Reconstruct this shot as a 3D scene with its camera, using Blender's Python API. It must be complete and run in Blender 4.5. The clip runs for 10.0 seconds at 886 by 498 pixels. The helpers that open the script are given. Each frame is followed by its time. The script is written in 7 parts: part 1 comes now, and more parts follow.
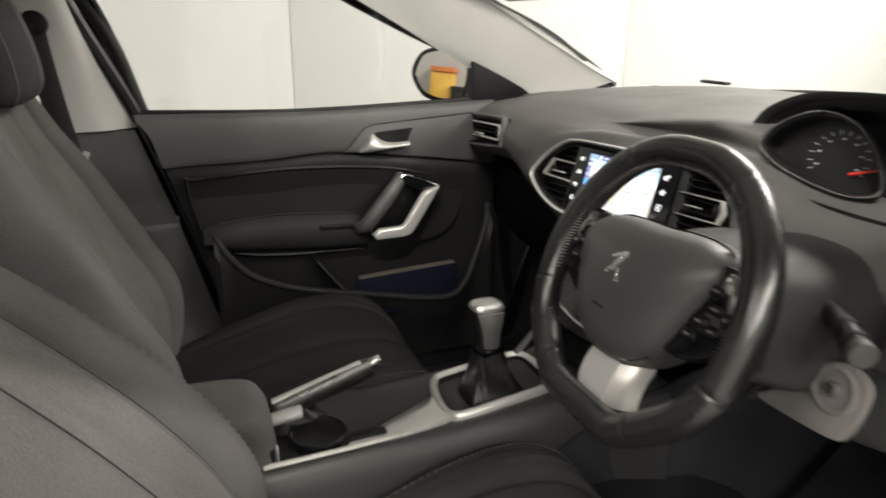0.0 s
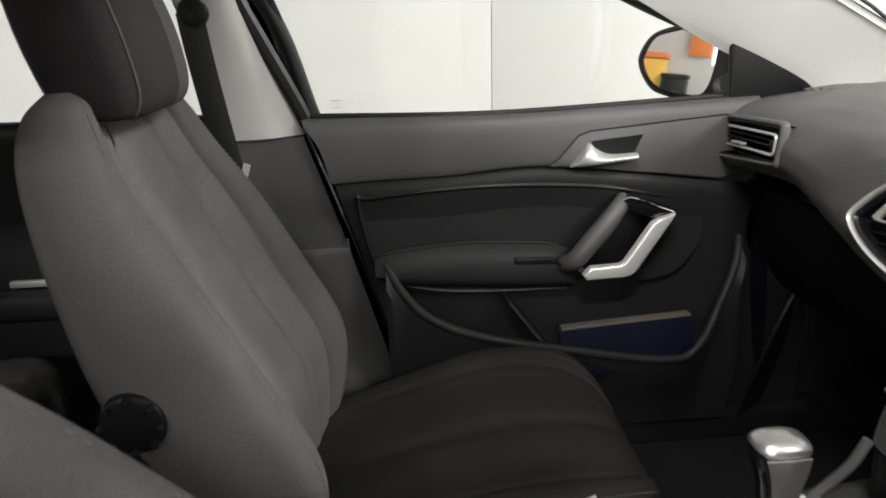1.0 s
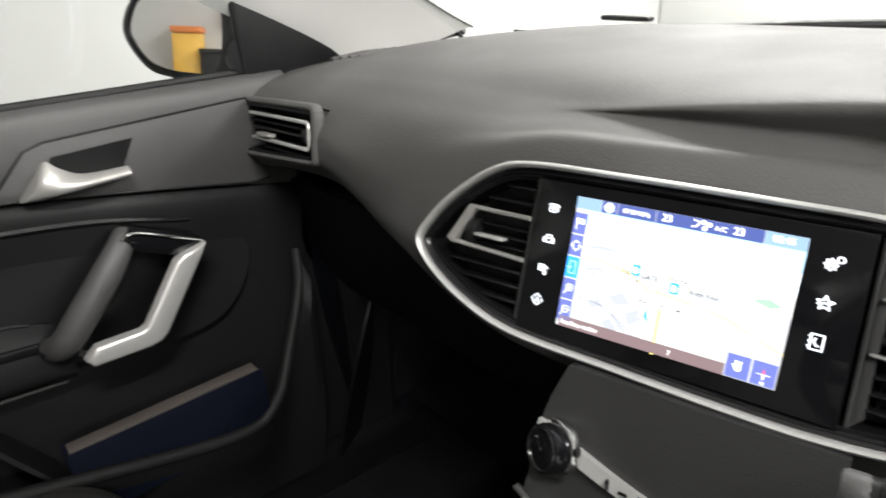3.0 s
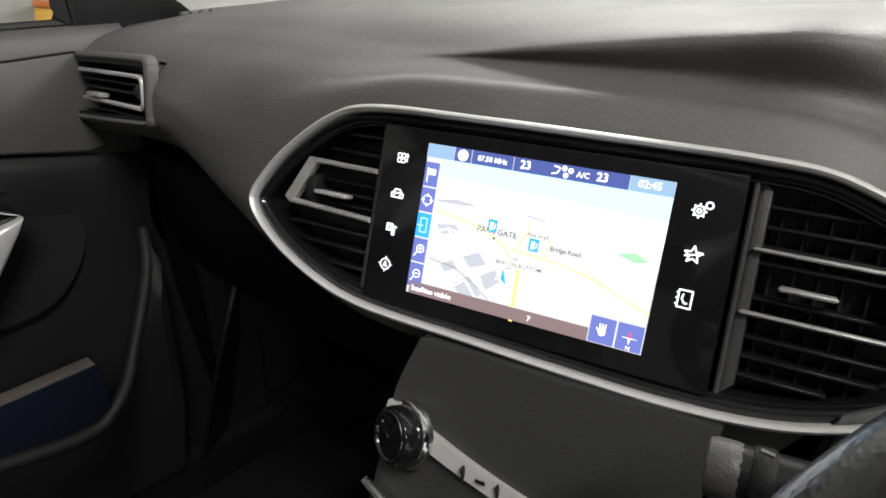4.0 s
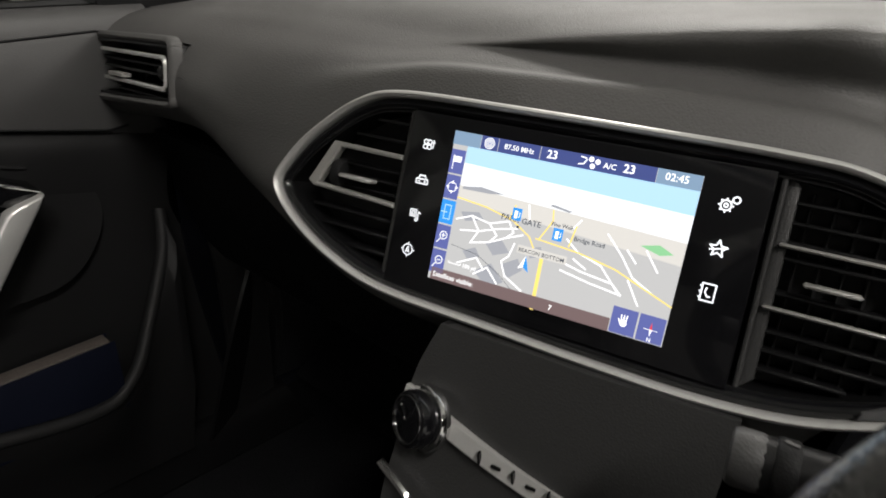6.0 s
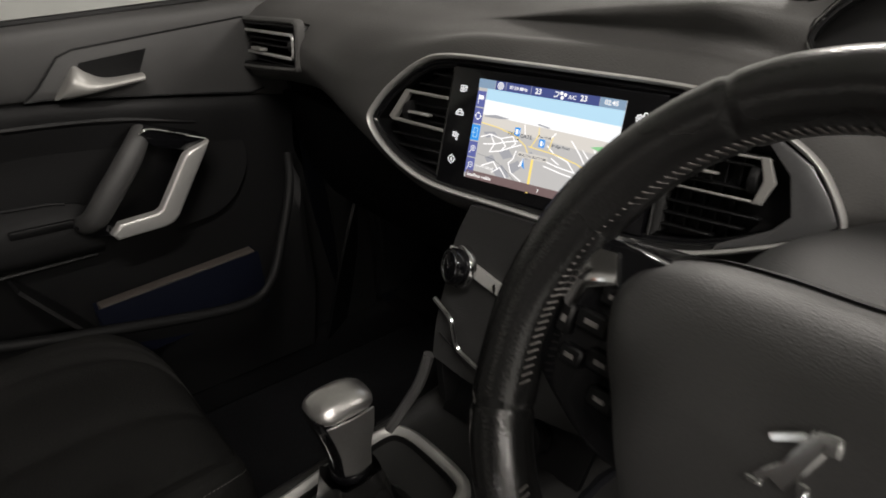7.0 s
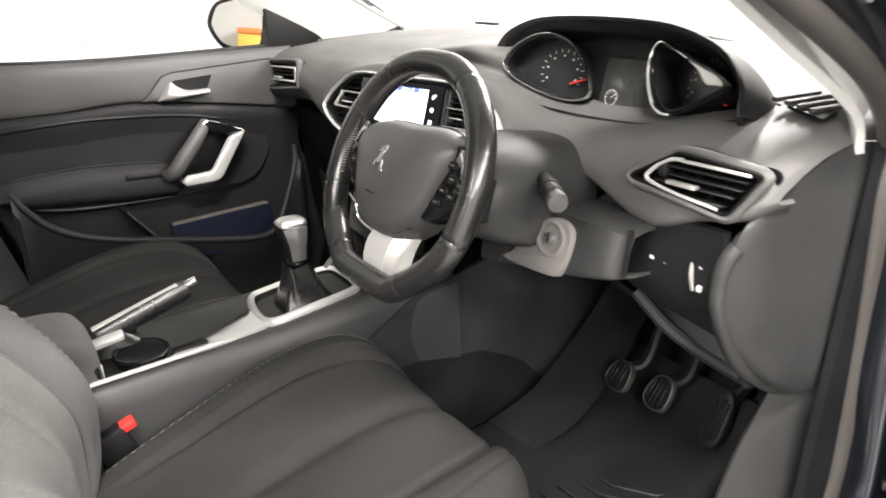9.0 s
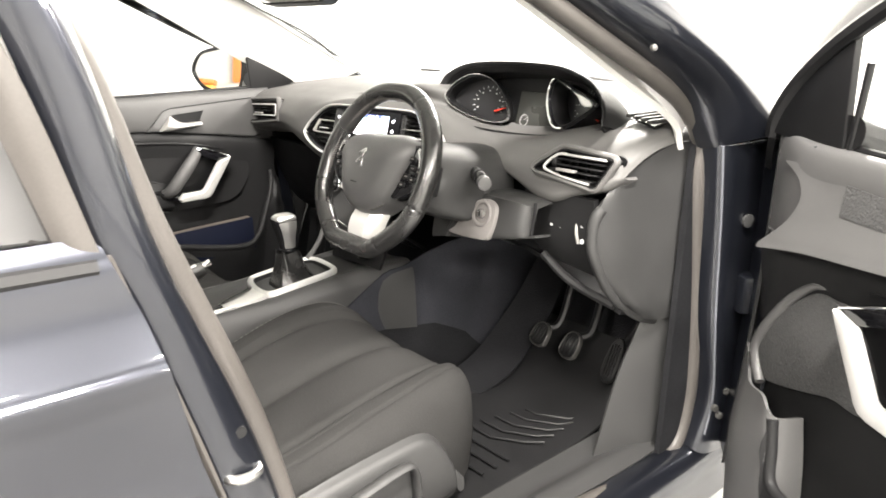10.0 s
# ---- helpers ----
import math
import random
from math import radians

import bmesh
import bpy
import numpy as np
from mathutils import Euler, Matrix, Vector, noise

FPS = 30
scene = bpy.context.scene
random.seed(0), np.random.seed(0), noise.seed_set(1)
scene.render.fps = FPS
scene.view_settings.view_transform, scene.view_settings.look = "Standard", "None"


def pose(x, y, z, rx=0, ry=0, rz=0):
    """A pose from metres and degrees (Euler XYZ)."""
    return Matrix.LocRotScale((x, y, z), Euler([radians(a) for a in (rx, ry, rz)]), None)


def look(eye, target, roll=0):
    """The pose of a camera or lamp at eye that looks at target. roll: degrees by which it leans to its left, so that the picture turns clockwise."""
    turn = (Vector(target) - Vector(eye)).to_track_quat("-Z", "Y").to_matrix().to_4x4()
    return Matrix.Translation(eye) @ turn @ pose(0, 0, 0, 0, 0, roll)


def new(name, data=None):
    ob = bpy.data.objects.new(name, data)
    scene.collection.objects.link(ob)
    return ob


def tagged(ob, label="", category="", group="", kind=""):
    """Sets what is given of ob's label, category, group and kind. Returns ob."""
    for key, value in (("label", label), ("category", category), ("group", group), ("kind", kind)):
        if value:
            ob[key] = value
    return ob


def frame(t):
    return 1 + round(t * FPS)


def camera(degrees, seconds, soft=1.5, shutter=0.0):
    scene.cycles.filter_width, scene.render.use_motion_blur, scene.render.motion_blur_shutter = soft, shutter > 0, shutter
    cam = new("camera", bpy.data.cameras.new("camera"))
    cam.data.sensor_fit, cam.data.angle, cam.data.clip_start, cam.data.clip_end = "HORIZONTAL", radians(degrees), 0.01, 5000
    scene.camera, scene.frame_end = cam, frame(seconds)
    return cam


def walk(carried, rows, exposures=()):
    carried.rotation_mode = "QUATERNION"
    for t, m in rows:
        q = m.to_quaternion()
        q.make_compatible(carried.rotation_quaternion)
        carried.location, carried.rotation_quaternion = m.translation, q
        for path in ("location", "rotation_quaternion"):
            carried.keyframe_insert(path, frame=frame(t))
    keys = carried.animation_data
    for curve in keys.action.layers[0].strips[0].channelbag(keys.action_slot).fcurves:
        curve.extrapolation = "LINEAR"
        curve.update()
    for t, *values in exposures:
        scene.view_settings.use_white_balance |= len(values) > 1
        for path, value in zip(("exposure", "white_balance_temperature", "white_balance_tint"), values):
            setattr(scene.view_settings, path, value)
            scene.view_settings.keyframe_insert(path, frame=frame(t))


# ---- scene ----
cam = camera(66.5, 10.0, soft=1.7, shutter=0.3)
PATH = [
    (0, (0.896, -0.608, 1.133), (-0.881, 0.058, 0.501), 0.7),
    (0.5, (0.716, -0.584, 1.135), (-1.146, -0.247, 0.487), -0.7),
    (1, (0.53, -0.554, 1.114), (-1.354, -0.43, 0.454), -1.7),
    (1.5, (0.361, -0.555, 1.113), (-1.507, -0.303, 0.443), -1.6),
    (2, (0.229, -0.511, 1.105), (-1.558, 0.087, 0.435), -1.8),
    (2.5, (0.192, -0.429, 1.096), (-1.414, 0.541, 0.403), -1.5),
    (3, (0.212, -0.341, 1.074), (-1.211, 0.846, 0.323), -1.2),
    (3.2, (0.214, -0.323, 1.064), (-1.142, 0.928, 0.292), -0.7),
    (4.3, (0.19, -0.268, 1.02), (-0.996, 1.15, 0.257), 2.1),
    (4.5, (0.184, -0.263, 1.018), (-0.989, 1.164, 0.252), 2.2),
    (5, (0.168, -0.243, 1.016), (-0.993, 1.193, 0.247), 2.4),
    (5.5, (0.165, -0.24, 1.012), (-1.013, 1.177, 0.236), 2.4),
    (6.8, (0.345, -0.398, 1.062), (-0.996, 0.812, 0.205), 1.8),
    (7, (0.398, -0.405, 1.068), (-0.998, 0.715, 0.177), -0.8),
    (7.5, (0.54, -0.482, 1.086), (-0.918, 0.575, 0.217), -0.5),
    (8, (0.705, -0.532, 1.086), (-0.81, 0.467, 0.246), -0.6),
    (8.5, (0.893, -0.553, 1.098), (-0.639, 0.461, 0.307), -0.3),
    (9, (1.074, -0.63, 1.1), (-0.447, 0.448, 0.376), 0.1),
    (9.5, (1.238, -0.764, 1.101), (-0.241, 0.418, 0.458), 0.6),
    (10, (1.368, -0.882, 1.098), (-0.091, 0.354, 0.511), 0.5),
]
EXPOSURES = [(0.0, 0.35, 6750, 10), (1.0, 0.55, 6350, 10), (2.0, 0.62, 6350, 10), (2.5, 0.6, 6300, 10), (3.2, 0.45, 6300, 10), (4.3, 0.1, 6350, 10), (4.5, 0.05, 6350, 10), (5.0, -0.12, 6350, 10), (5.5, -0.25, 6400, 10),
             (6.8, -0.8, 6700, 12), (7.0, -0.7, 6700, 12), (7.5, 0.25, 6400, 14), (8.0, 0.8, 6500, 14), (8.5, 1.15, 6550, 14), (9.0, 1.55, 6500, 12), (9.5, 2.15, 6550, 11), (10.0, 2.05, 6650, 11)]
walk(cam, [(t, look(eye, target, roll)) for t, eye, target, roll in PATH],
     exposures=EXPOSURES)

# ---- light ----
world = bpy.data.worlds.new("world")
scene.world = world
world.use_nodes = True
world.node_tree.nodes["Background"].inputs[0].default_value = (0.75, 0.8, 0.85, 1)
world.node_tree.nodes["Background"].inputs[1].default_value = 0.15

LAMP_WATTS = 134.0


def strip_lamp(x, y, z, sx, sy):
    data = bpy.data.lights.new("strip_lamp", "AREA")
    data.shape, data.size, data.size_y, data.energy = "RECTANGLE", sx, sy, LAMP_WATTS
    data.color = (1.0, 0.965, 0.91)
    ob = new("strip_lamp", data)
    ob.matrix_world = pose(x, y, z)
    return ob


# ---- materials ----
def mat(name, col, rough=0.5, metal=0.0, grain=0.0, bump=0.0, var=0.12, coat=0.0, wear=0.08, spec=0.5):
    """Colour with large and fine variation; grain is the size in metres of the relief."""
    m = bpy.data.materials.new(name)
    m.use_nodes = True
    nt = m.node_tree
    b = nt.nodes["Principled BSDF"]
    b.inputs["Metallic"].default_value = metal
    b.inputs["Specular IOR Level"].default_value = spec
    if coat:
        b.inputs["Coat Weight"].default_value = coat
        b.inputs["Coat Roughness"].default_value = 0.04
    tc = nt.nodes.new("ShaderNodeTexCoord")
    big = nt.nodes.new("ShaderNodeTexNoise")
    big.inputs["Scale"].default_value = 7.0
    big.inputs["Detail"].default_value = 4.0
    fine = nt.nodes.new("ShaderNodeTexNoise")
    fine.inputs["Scale"].default_value = 1.0 / grain if grain else 400.0
    fine.inputs["Detail"].default_value = 2.0
    add = nt.nodes.new("ShaderNodeMath")
    add.operation = "MULTIPLY_ADD"
    add.inputs[1].default_value = 0.6
    mul = nt.nodes.new("ShaderNodeMath")
    mul.operation = "MULTIPLY"
    mul.inputs[1].default_value = 0.4
    ramp = nt.nodes.new("ShaderNodeMapRange")
    ramp.inputs["From Min"].default_value, ramp.inputs["From Max"].default_value = 0.3, 0.7
    ramp.inputs["To Min"].default_value, ramp.inputs["To Max"].default_value = 1 - var, 1 + var
    mix = nt.nodes.new("ShaderNodeVectorMath")
    mix.operation = "SCALE"
    mix.inputs[0].default_value = col
    for n in (big, fine):
        nt.links.new(tc.outputs["Object"], n.inputs["Vector"])
    nt.links.new(fine.outputs["Fac"], mul.inputs[0])
    nt.links.new(big.outputs["Fac"], add.inputs[0])
    nt.links.new(mul.outputs[0], add.inputs[2])
    nt.links.new(add.outputs[0], ramp.inputs["Value"])
    nt.links.new(ramp.outputs[0], mix.inputs["Scale"])
    nt.links.new(mix.outputs[0], b.inputs["Base Color"])
    rr = nt.nodes.new("ShaderNodeMapRange")
    rr.inputs["From Min"].default_value, rr.inputs["From Max"].default_value = 0.3, 0.7
    rr.inputs["To Min"].default_value, rr.inputs["To Max"].default_value = max(0.02, rough - wear), min(1, rough + wear)
    nt.links.new(big.outputs["Fac"], rr.inputs["Value"])
    nt.links.new(rr.outputs[0], b.inputs["Roughness"])
    if bump:
        vor = nt.nodes.new("ShaderNodeTexVoronoi")
        vor.inputs["Scale"].default_value = 1.0 / grain
        nt.links.new(tc.outputs["Object"], vor.inputs["Vector"])
        bp = nt.nodes.new("ShaderNodeBump")
        bp.inputs["Strength"].default_value = bump
        bp.inputs["Distance"].default_value = grain * 0.3
        nt.links.new(vor.outputs["Distance"], bp.inputs["Height"])
        nt.links.new(bp.outputs[0], b.inputs["Normal"])
    return m


def glow(name, col, power):
    m = bpy.data.materials.new(name)
    m.use_nodes = True
    b = m.node_tree.nodes["Principled BSDF"]
    b.inputs["Base Color"].default_value = (0.01, 0.01, 0.01, 1)
    b.inputs["Roughness"].default_value = 0.3
    b.inputs["Emission Color"].default_value = (*col, 1)
    b.inputs["Emission Strength"].default_value = power
    return m


def glass(name, tint=(1, 1, 1), rough=0.0):
    m = bpy.data.materials.new(name)
    m.use_nodes = True
    nt = m.node_tree
    out = nt.nodes["Material Output"]
    nt.nodes.remove(nt.nodes["Principled BSDF"])
    tr, gl, mx, fr, pw, sc = (nt.nodes.new("ShaderNode" + k) for k in ("BsdfTransparent", "BsdfGlossy", "MixShader", "LayerWeight", "Math", "Math"))
    tr.inputs[0].default_value = (*tint, 1)
    gl.inputs["Roughness"].default_value = 0.01
    fr.inputs[0].default_value = 0.5
    pw.operation, sc.operation = "POWER", "MULTIPLY_ADD"
    pw.inputs[1].default_value = 4.0
    sc.inputs[1].default_value, sc.inputs[2].default_value = 0.35, 0.04
    nt.links.new(fr.outputs["Facing"], pw.inputs[0])
    nt.links.new(pw.outputs[0], sc.inputs[0])
    nt.links.new(sc.outputs[0], mx.inputs[0])
    nt.links.new(tr.outputs[0], mx.inputs[1])
    nt.links.new(gl.outputs[0], mx.inputs[2])
    nt.links.new(mx.outputs[0], out.inputs[0])
    return m


M_DASH = mat("dash_soft_plastic", (0.088, 0.086, 0.084), 0.56, grain=0.0016, bump=0.45, var=0.10, spec=0.36)
M_DOOR = mat("door_plastic", (0.068, 0.067, 0.067), 0.48, grain=0.0013, bump=0.4)
M_DARK = mat("dark_plastic", (0.0125, 0.0125, 0.013), 0.55, grain=0.0012, bump=0.4, spec=0.22)
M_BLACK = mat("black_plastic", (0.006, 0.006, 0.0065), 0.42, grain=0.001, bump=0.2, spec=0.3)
M_GLOSS = mat("gloss_black", (0.006, 0.006, 0.007), 0.1, var=0.05, wear=0.03)
M_SATIN = mat("satin_silver", (0.62, 0.615, 0.60), 0.32, metal=0.45, var=0.04, wear=0.05)
M_CHROME = mat("chrome", (0.75, 0.75, 0.75), 0.1, metal=1.0, var=0.03, wear=0.04)
M_ALU = mat("silver_plastic", (0.50, 0.49, 0.47), 0.36, metal=0.55, var=0.05)
M_CREAM = mat("pale_grey_trim", (0.55, 0.545, 0.525), 0.65, grain=0.0012, bump=0.2, var=0.05)
M_FACE = mat("dark_soft_plastic", (0.031, 0.031, 0.031), 0.5, grain=0.0014, bump=0.4, spec=0.35)
M_FABRIC = mat("grey_seat_cloth", (0.080, 0.078, 0.077), 0.95, grain=0.0022, bump=0.6, var=0.22, spec=0.1)
M_FABRIC2 = mat("ribbed_seat_cloth", (0.098, 0.096, 0.093), 0.95, grain=0.003, bump=0.8, var=0.25, spec=0.1)
# darker copy of the seat cloth: the cushions' shade is in its colour
M_CUSHION_SHADED = mat("shaded_cushion_cloth", (0.024, 0.0237, 0.0232), 0.95, grain=0.0022, bump=0.6, var=0.25, spec=0.08)
M_THREAD = mat("wheel_thread", (0.125, 0.115, 0.11), 0.7)
M_STITCH = mat("pale_thread", (0.13, 0.127, 0.12), 0.8)
M_LEATHER = mat("black_leather", (0.0125, 0.0123, 0.0123), 0.26, grain=0.0018, bump=0.22, spec=0.85)
M_HUB = mat("soft_grey_plastic", (0.066, 0.065, 0.065), 0.42, grain=0.0011, bump=0.4)
M_TAUPE = mat("taupe_plastic", (0.17, 0.16, 0.155), 0.55, grain=0.0012, bump=0.3)
M_CARPET = mat("black_carpet", (0.015, 0.0152, 0.0165), 1.0, grain=0.003, bump=1.0, var=0.35, spec=0.0)
# lighter copy of the carpet, with the driver-side light put into the colour
M_FLANK_LIT = mat("lit_flank_carpet", (0.030, 0.031, 0.036), 1.0, grain=0.003, bump=1.0, var=0.3, spec=0.0)
# pale tone painted for the reflection along the hinge face's edge
M_EDGE_GLINT = mat("edge_glint", (0.10, 0.105, 0.12), 0.45, var=0.2)
M_RUBBER = mat("black_rubber", (0.009, 0.009, 0.0095), 0.5, var=0.2, spec=0.3)
M_SEAL = mat("door_seal", (0.055, 0.050, 0.046), 0.5, var=0.15)
M_PAINT = mat("navy_metallic_paint", (0.017, 0.019, 0.026), 0.30, metal=0.7, var=0.05, coat=1.0, grain=0.0006, wear=0.02)
M_WALL = mat("white_wall", (0.56, 0.56, 0.545), 0.6, var=0.025)
M_GROUND = mat("grey_floor_paint", (0.22, 0.22, 0.215), 0.35, var=0.12)
M_GLASS = glass("clear_glass", (0.93, 0.95, 0.94))
# darkens what lies behind it; only the driver-side rear pane uses it
M_DARK_GLASS = glass("dark_glass", (0.22, 0.22, 0.23))
M_MIRROR = mat("mirror_glass", (0.9, 0.9, 0.9), 0.02, metal=1.0, var=0.0, wear=0.0)
M_ORANGE = mat("orange_panel", (0.75, 0.22, 0.04), 0.5)
M_YELLOW = mat("yellow_panel", (0.85, 0.5, 0.08), 0.5)
M_BLUE = mat("navy_booklet", (0.0045, 0.006, 0.014), 0.7, spec=0.1)
M_PAPER = mat("paper_edges", (0.075, 0.062, 0.055), 0.8, var=0.3, grain=0.004)
M_RED = mat("red_plastic", (0.65, 0.03, 0.025), 0.35)
M_GUN = mat("gunmetal_plastic", (0.20, 0.20, 0.205), 0.34, metal=0.65, var=0.06)
M_KNOB = mat("brushed_knob_metal", (0.58, 0.57, 0.56), 0.3, metal=0.92, var=0.08, wear=0.1)
M_WORN = mat("worn_dull_steel", (0.085, 0.083, 0.08), 0.5, metal=0.6, var=0.3, grain=0.004)
M_STEEL = mat("bare_steel", (0.45, 0.45, 0.44), 0.35, metal=1.0)
M_WHITE = glow("icon_white", (0.95, 0.97, 1.0), 2.0)
M_TUBE = glow("lamp_tube", (1.0, 0.97, 0.92), 12.0)

# ---- mesh helpers ----
XF = Matrix.Identity(4)


def thing(name, at, label, category, group="", kind=""):
    ob = new(name)
    ob.empty_display_size = 0.05
    ob.location = XF @ Vector(at)
    return tagged(ob, label, category, group, kind)


def link(name, me, material, parent=None, label="", smooth=40):
    if isinstance(me, bmesh.types.BMesh):
        bm, me = me, bpy.data.meshes.new(name)
        if XF.determinant() < 0:
            bmesh.ops.reverse_faces(bm, faces=bm.faces)
        bm.transform(XF)
        bm.to_mesh(me)
        bm.free()
        me.polygons.foreach_set("use_smooth", [True] * len(me.polygons))
        me.set_sharp_from_angle(angle=radians(smooth))
        me.materials.append(material)
    ob = new(name, me)
    if parent:
        ob.parent = parent
        top = parent.parent or parent
        ob.matrix_parent_inverse = Matrix.Translation(-top.location)
        if parent.parent:
            ob.matrix_parent_inverse = Matrix.Identity(4)
    return tagged(ob, label)


def part(name, bm, material, parent, label="", smooth=40):
    return link(name, bm, material, parent, label, smooth)


def setting(name, bm, material, label, category, smooth=40):
    return tagged(link(name, bm, material, None, "", smooth), label, category, "", "structure")


def crom(pts, n, closed=False):
    """n samples of a smooth curve through the points."""
    p = np.array(pts, float)
    k = len(p)
    q = np.vstack([p[-1:], p, p[:2]]) if closed else np.vstack([2 * p[:1] - p[1:2], p, 2 * p[-1:] - p[-2:-1]])
    u = np.linspace(0, k if closed else k - 1, n + 1 if closed else n)
    if closed:
        u = u[:-1]
    i = np.minimum(u.astype(int), (k if closed else k - 1) - 1)
    f = (u - i)[:, None]
    a, b, c, d = q[i], q[i + 1], q[i + 2], q[i + 3]
    return 0.5 * (2 * b + (c - a) * f + (2 * a - 5 * b + 4 * c - d) * f**2 + (3 * b - a - 3 * c + d) * f**3)


def sheet(ctrl, nu, nv, loop_u=False, loop_v=False):
    """Smooth surface through a grid of points, as an array nu x nv x 3."""
    g = np.array(ctrl, float)
    rows = np.stack([crom(r, nv, loop_v) for r in g])
    return np.stack([crom(rows[:, j], nu, loop_u) for j in range(rows.shape[1])], 1)


def skin(g, loop_u=False, loop_v=False, caps=False, thick=0.0):
    """A mesh over an array of points; caps close the two ends of a tube, thick gives a shell."""
    g = np.asarray(g, float)
    bm = bmesh.new()
    nu, nv = g.shape[:2]
    vs = [[bm.verts.new(g[i, j]) for j in range(nv)] for i in range(nu)]
    for i in range(nu if loop_u else nu - 1):
        for j in range(nv if loop_v else nv - 1):
            a, b = (i + 1) % nu, (j + 1) % nv
            try:
                bm.faces.new((vs[i][j], vs[a][j], vs[a][b], vs[i][b]))
            except ValueError:
                pass
    if caps:
        bm.faces.new(vs[0][::-1])
        bm.faces.new(vs[-1])
    bmesh.ops.recalc_face_normals(bm, faces=bm.faces)
    if thick:
        bmesh.ops.solidify(bm, geom=bm.faces[:], thickness=thick)
    return bm


def tube(path, r, sides=10, closed=False, n=0, flat=1.0):
    """A rod along a path; r may be a list along the way; flat squashes it sideways to its second axis."""
    p = crom(path, n, closed) if n else np.array(path, float)
    k = len(p)
    t = np.roll(p, -1, 0) - np.roll(p, 1, 0) if closed else np.gradient(p, axis=0)
    t /= np.linalg.norm(t, axis=1)[:, None] + 1e-12
    rr = np.interp(np.linspace(0, 1, k), np.linspace(0, 1, len(r)), r) if np.ndim(r) else np.full(k, r)
    side = np.cross(t[0], (0, 0, 1.0))
    if np.linalg.norm(side) < 0.05:
        side = np.cross(t[0], (0, 1.0, 0))
    out = []
    for i in range(k):
        side = side - t[i] * (side @ t[i])
        side /= np.linalg.norm(side)
        up = np.cross(side, t[i])
        a = np.linspace(0, 2 * np.pi, sides, endpoint=False)[:, None]
        out.append(p[i] + rr[i] * (np.cos(a) * side + flat * np.sin(a) * up))
    return skin(np.array(out), closed, True, not closed)


def block(c, s, bevel=0.004, rot=(0, 0, 0), seg=2):
    bm = bmesh.new()
    bmesh.ops.create_cube(bm, size=1)
    bmesh.ops.scale(bm, vec=s, verts=bm.verts)
    if bevel:
        bmesh.ops.bevel(bm, geom=bm.edges[:], offset=min(bevel, min(s) * 0.45), segments=seg, profile=0.5, affect="EDGES")
    bm.transform(pose(*c, *rot))
    return bm


def prism(outline, depth, m, bevel=0.0, seg=2):
    """An outline in the plane of m, thickened by depth along m's z, with its front edge rounded."""
    bm = bmesh.new()
    lo = [bm.verts.new((x, y, 0)) for x, y in outline]
    hi = [bm.verts.new((x, y, depth)) for x, y in outline]
    k = len(lo)
    bm.faces.new(lo[::-1])
    top = bm.faces.new(hi)
    for i in range(k):
        bm.faces.new((lo[i], lo[(i + 1) % k], hi[(i + 1) % k], hi[i]))
    bmesh.ops.recalc_face_normals(bm, faces=bm.faces)
    if bevel:
        bmesh.ops.bevel(bm, geom=list(top.edges), offset=bevel, segments=seg, profile=0.5, affect="EDGES")
    bm.transform(m)
    return bm


def hoop(outer, inner, depth, m, crown=0.0):
    """A flat frame between two outlines of equal count, thickened along m's z; crown rounds its face."""
    o, i = np.array(outer, float), np.array(inner, float)
    mid = (o + i) / 2
    z = lambda a, h: np.hstack([a, np.full((len(a), 1), h)])
    q = (o * 0.75 + i * 0.25, o * 0.25 + i * 0.75)
    loops = [z(o, 0), z(o, depth - crown), z(q[0], depth - crown * 0.25), z(mid, depth), z(q[1], depth - crown * 0.25), z(i, depth - crown), z(i, 0)]
    bm = skin(np.array(loops), True, True)
    bm.transform(m)
    return bm


def disc(c, axis, r, h, sides=24, bevel=0.0, r2=None):
    bm = bmesh.new()
    bmesh.ops.create_cone(bm, cap_ends=True, segments=sides, radius1=r, radius2=r if r2 is None else r2, depth=h)
    if bevel:
        bmesh.ops.bevel(bm, geom=[e for e in bm.edges if abs(e.verts[0].co.z - e.verts[1].co.z) < 1e-6], offset=bevel, segments=2, profile=0.5, affect="EDGES")
    bm.transform(Matrix.Translation(c) @ Vector(axis).normalized().to_track_quat("Z", "Y").to_matrix().to_4x4())
    return bm


def joined(*bms):
    me = bpy.data.meshes.new("tmp")
    out = bmesh.new()
    for b in bms:
        b.to_mesh(me)
        b.free()
        out.from_mesh(me)
    bpy.data.meshes.remove(me)
    return out


def plane_of(o, u, v):
    """The pose whose x and y run along u and v from o."""
    u, v = Vector(u).normalized(), Vector(v)
    n = u.cross(v).normalized()
    v = n.cross(u)
    m = Matrix((u, v, n)).transposed().to_4x4()
    m.translation = o
    return m


def rounded(w, h, r, n=5):
    out = []
    for cx, cy, a0 in ((w / 2 - r, h / 2 - r, 0), (r - w / 2, h / 2 - r, 90), (r - w / 2, r - h / 2, 180), (w / 2 - r, r - h / 2, 270)):
        for k in range(n):
            a = radians(a0 + 90 * k / (n - 1))
            out.append((cx + r * math.cos(a), cy + r * math.sin(a)))
    return out


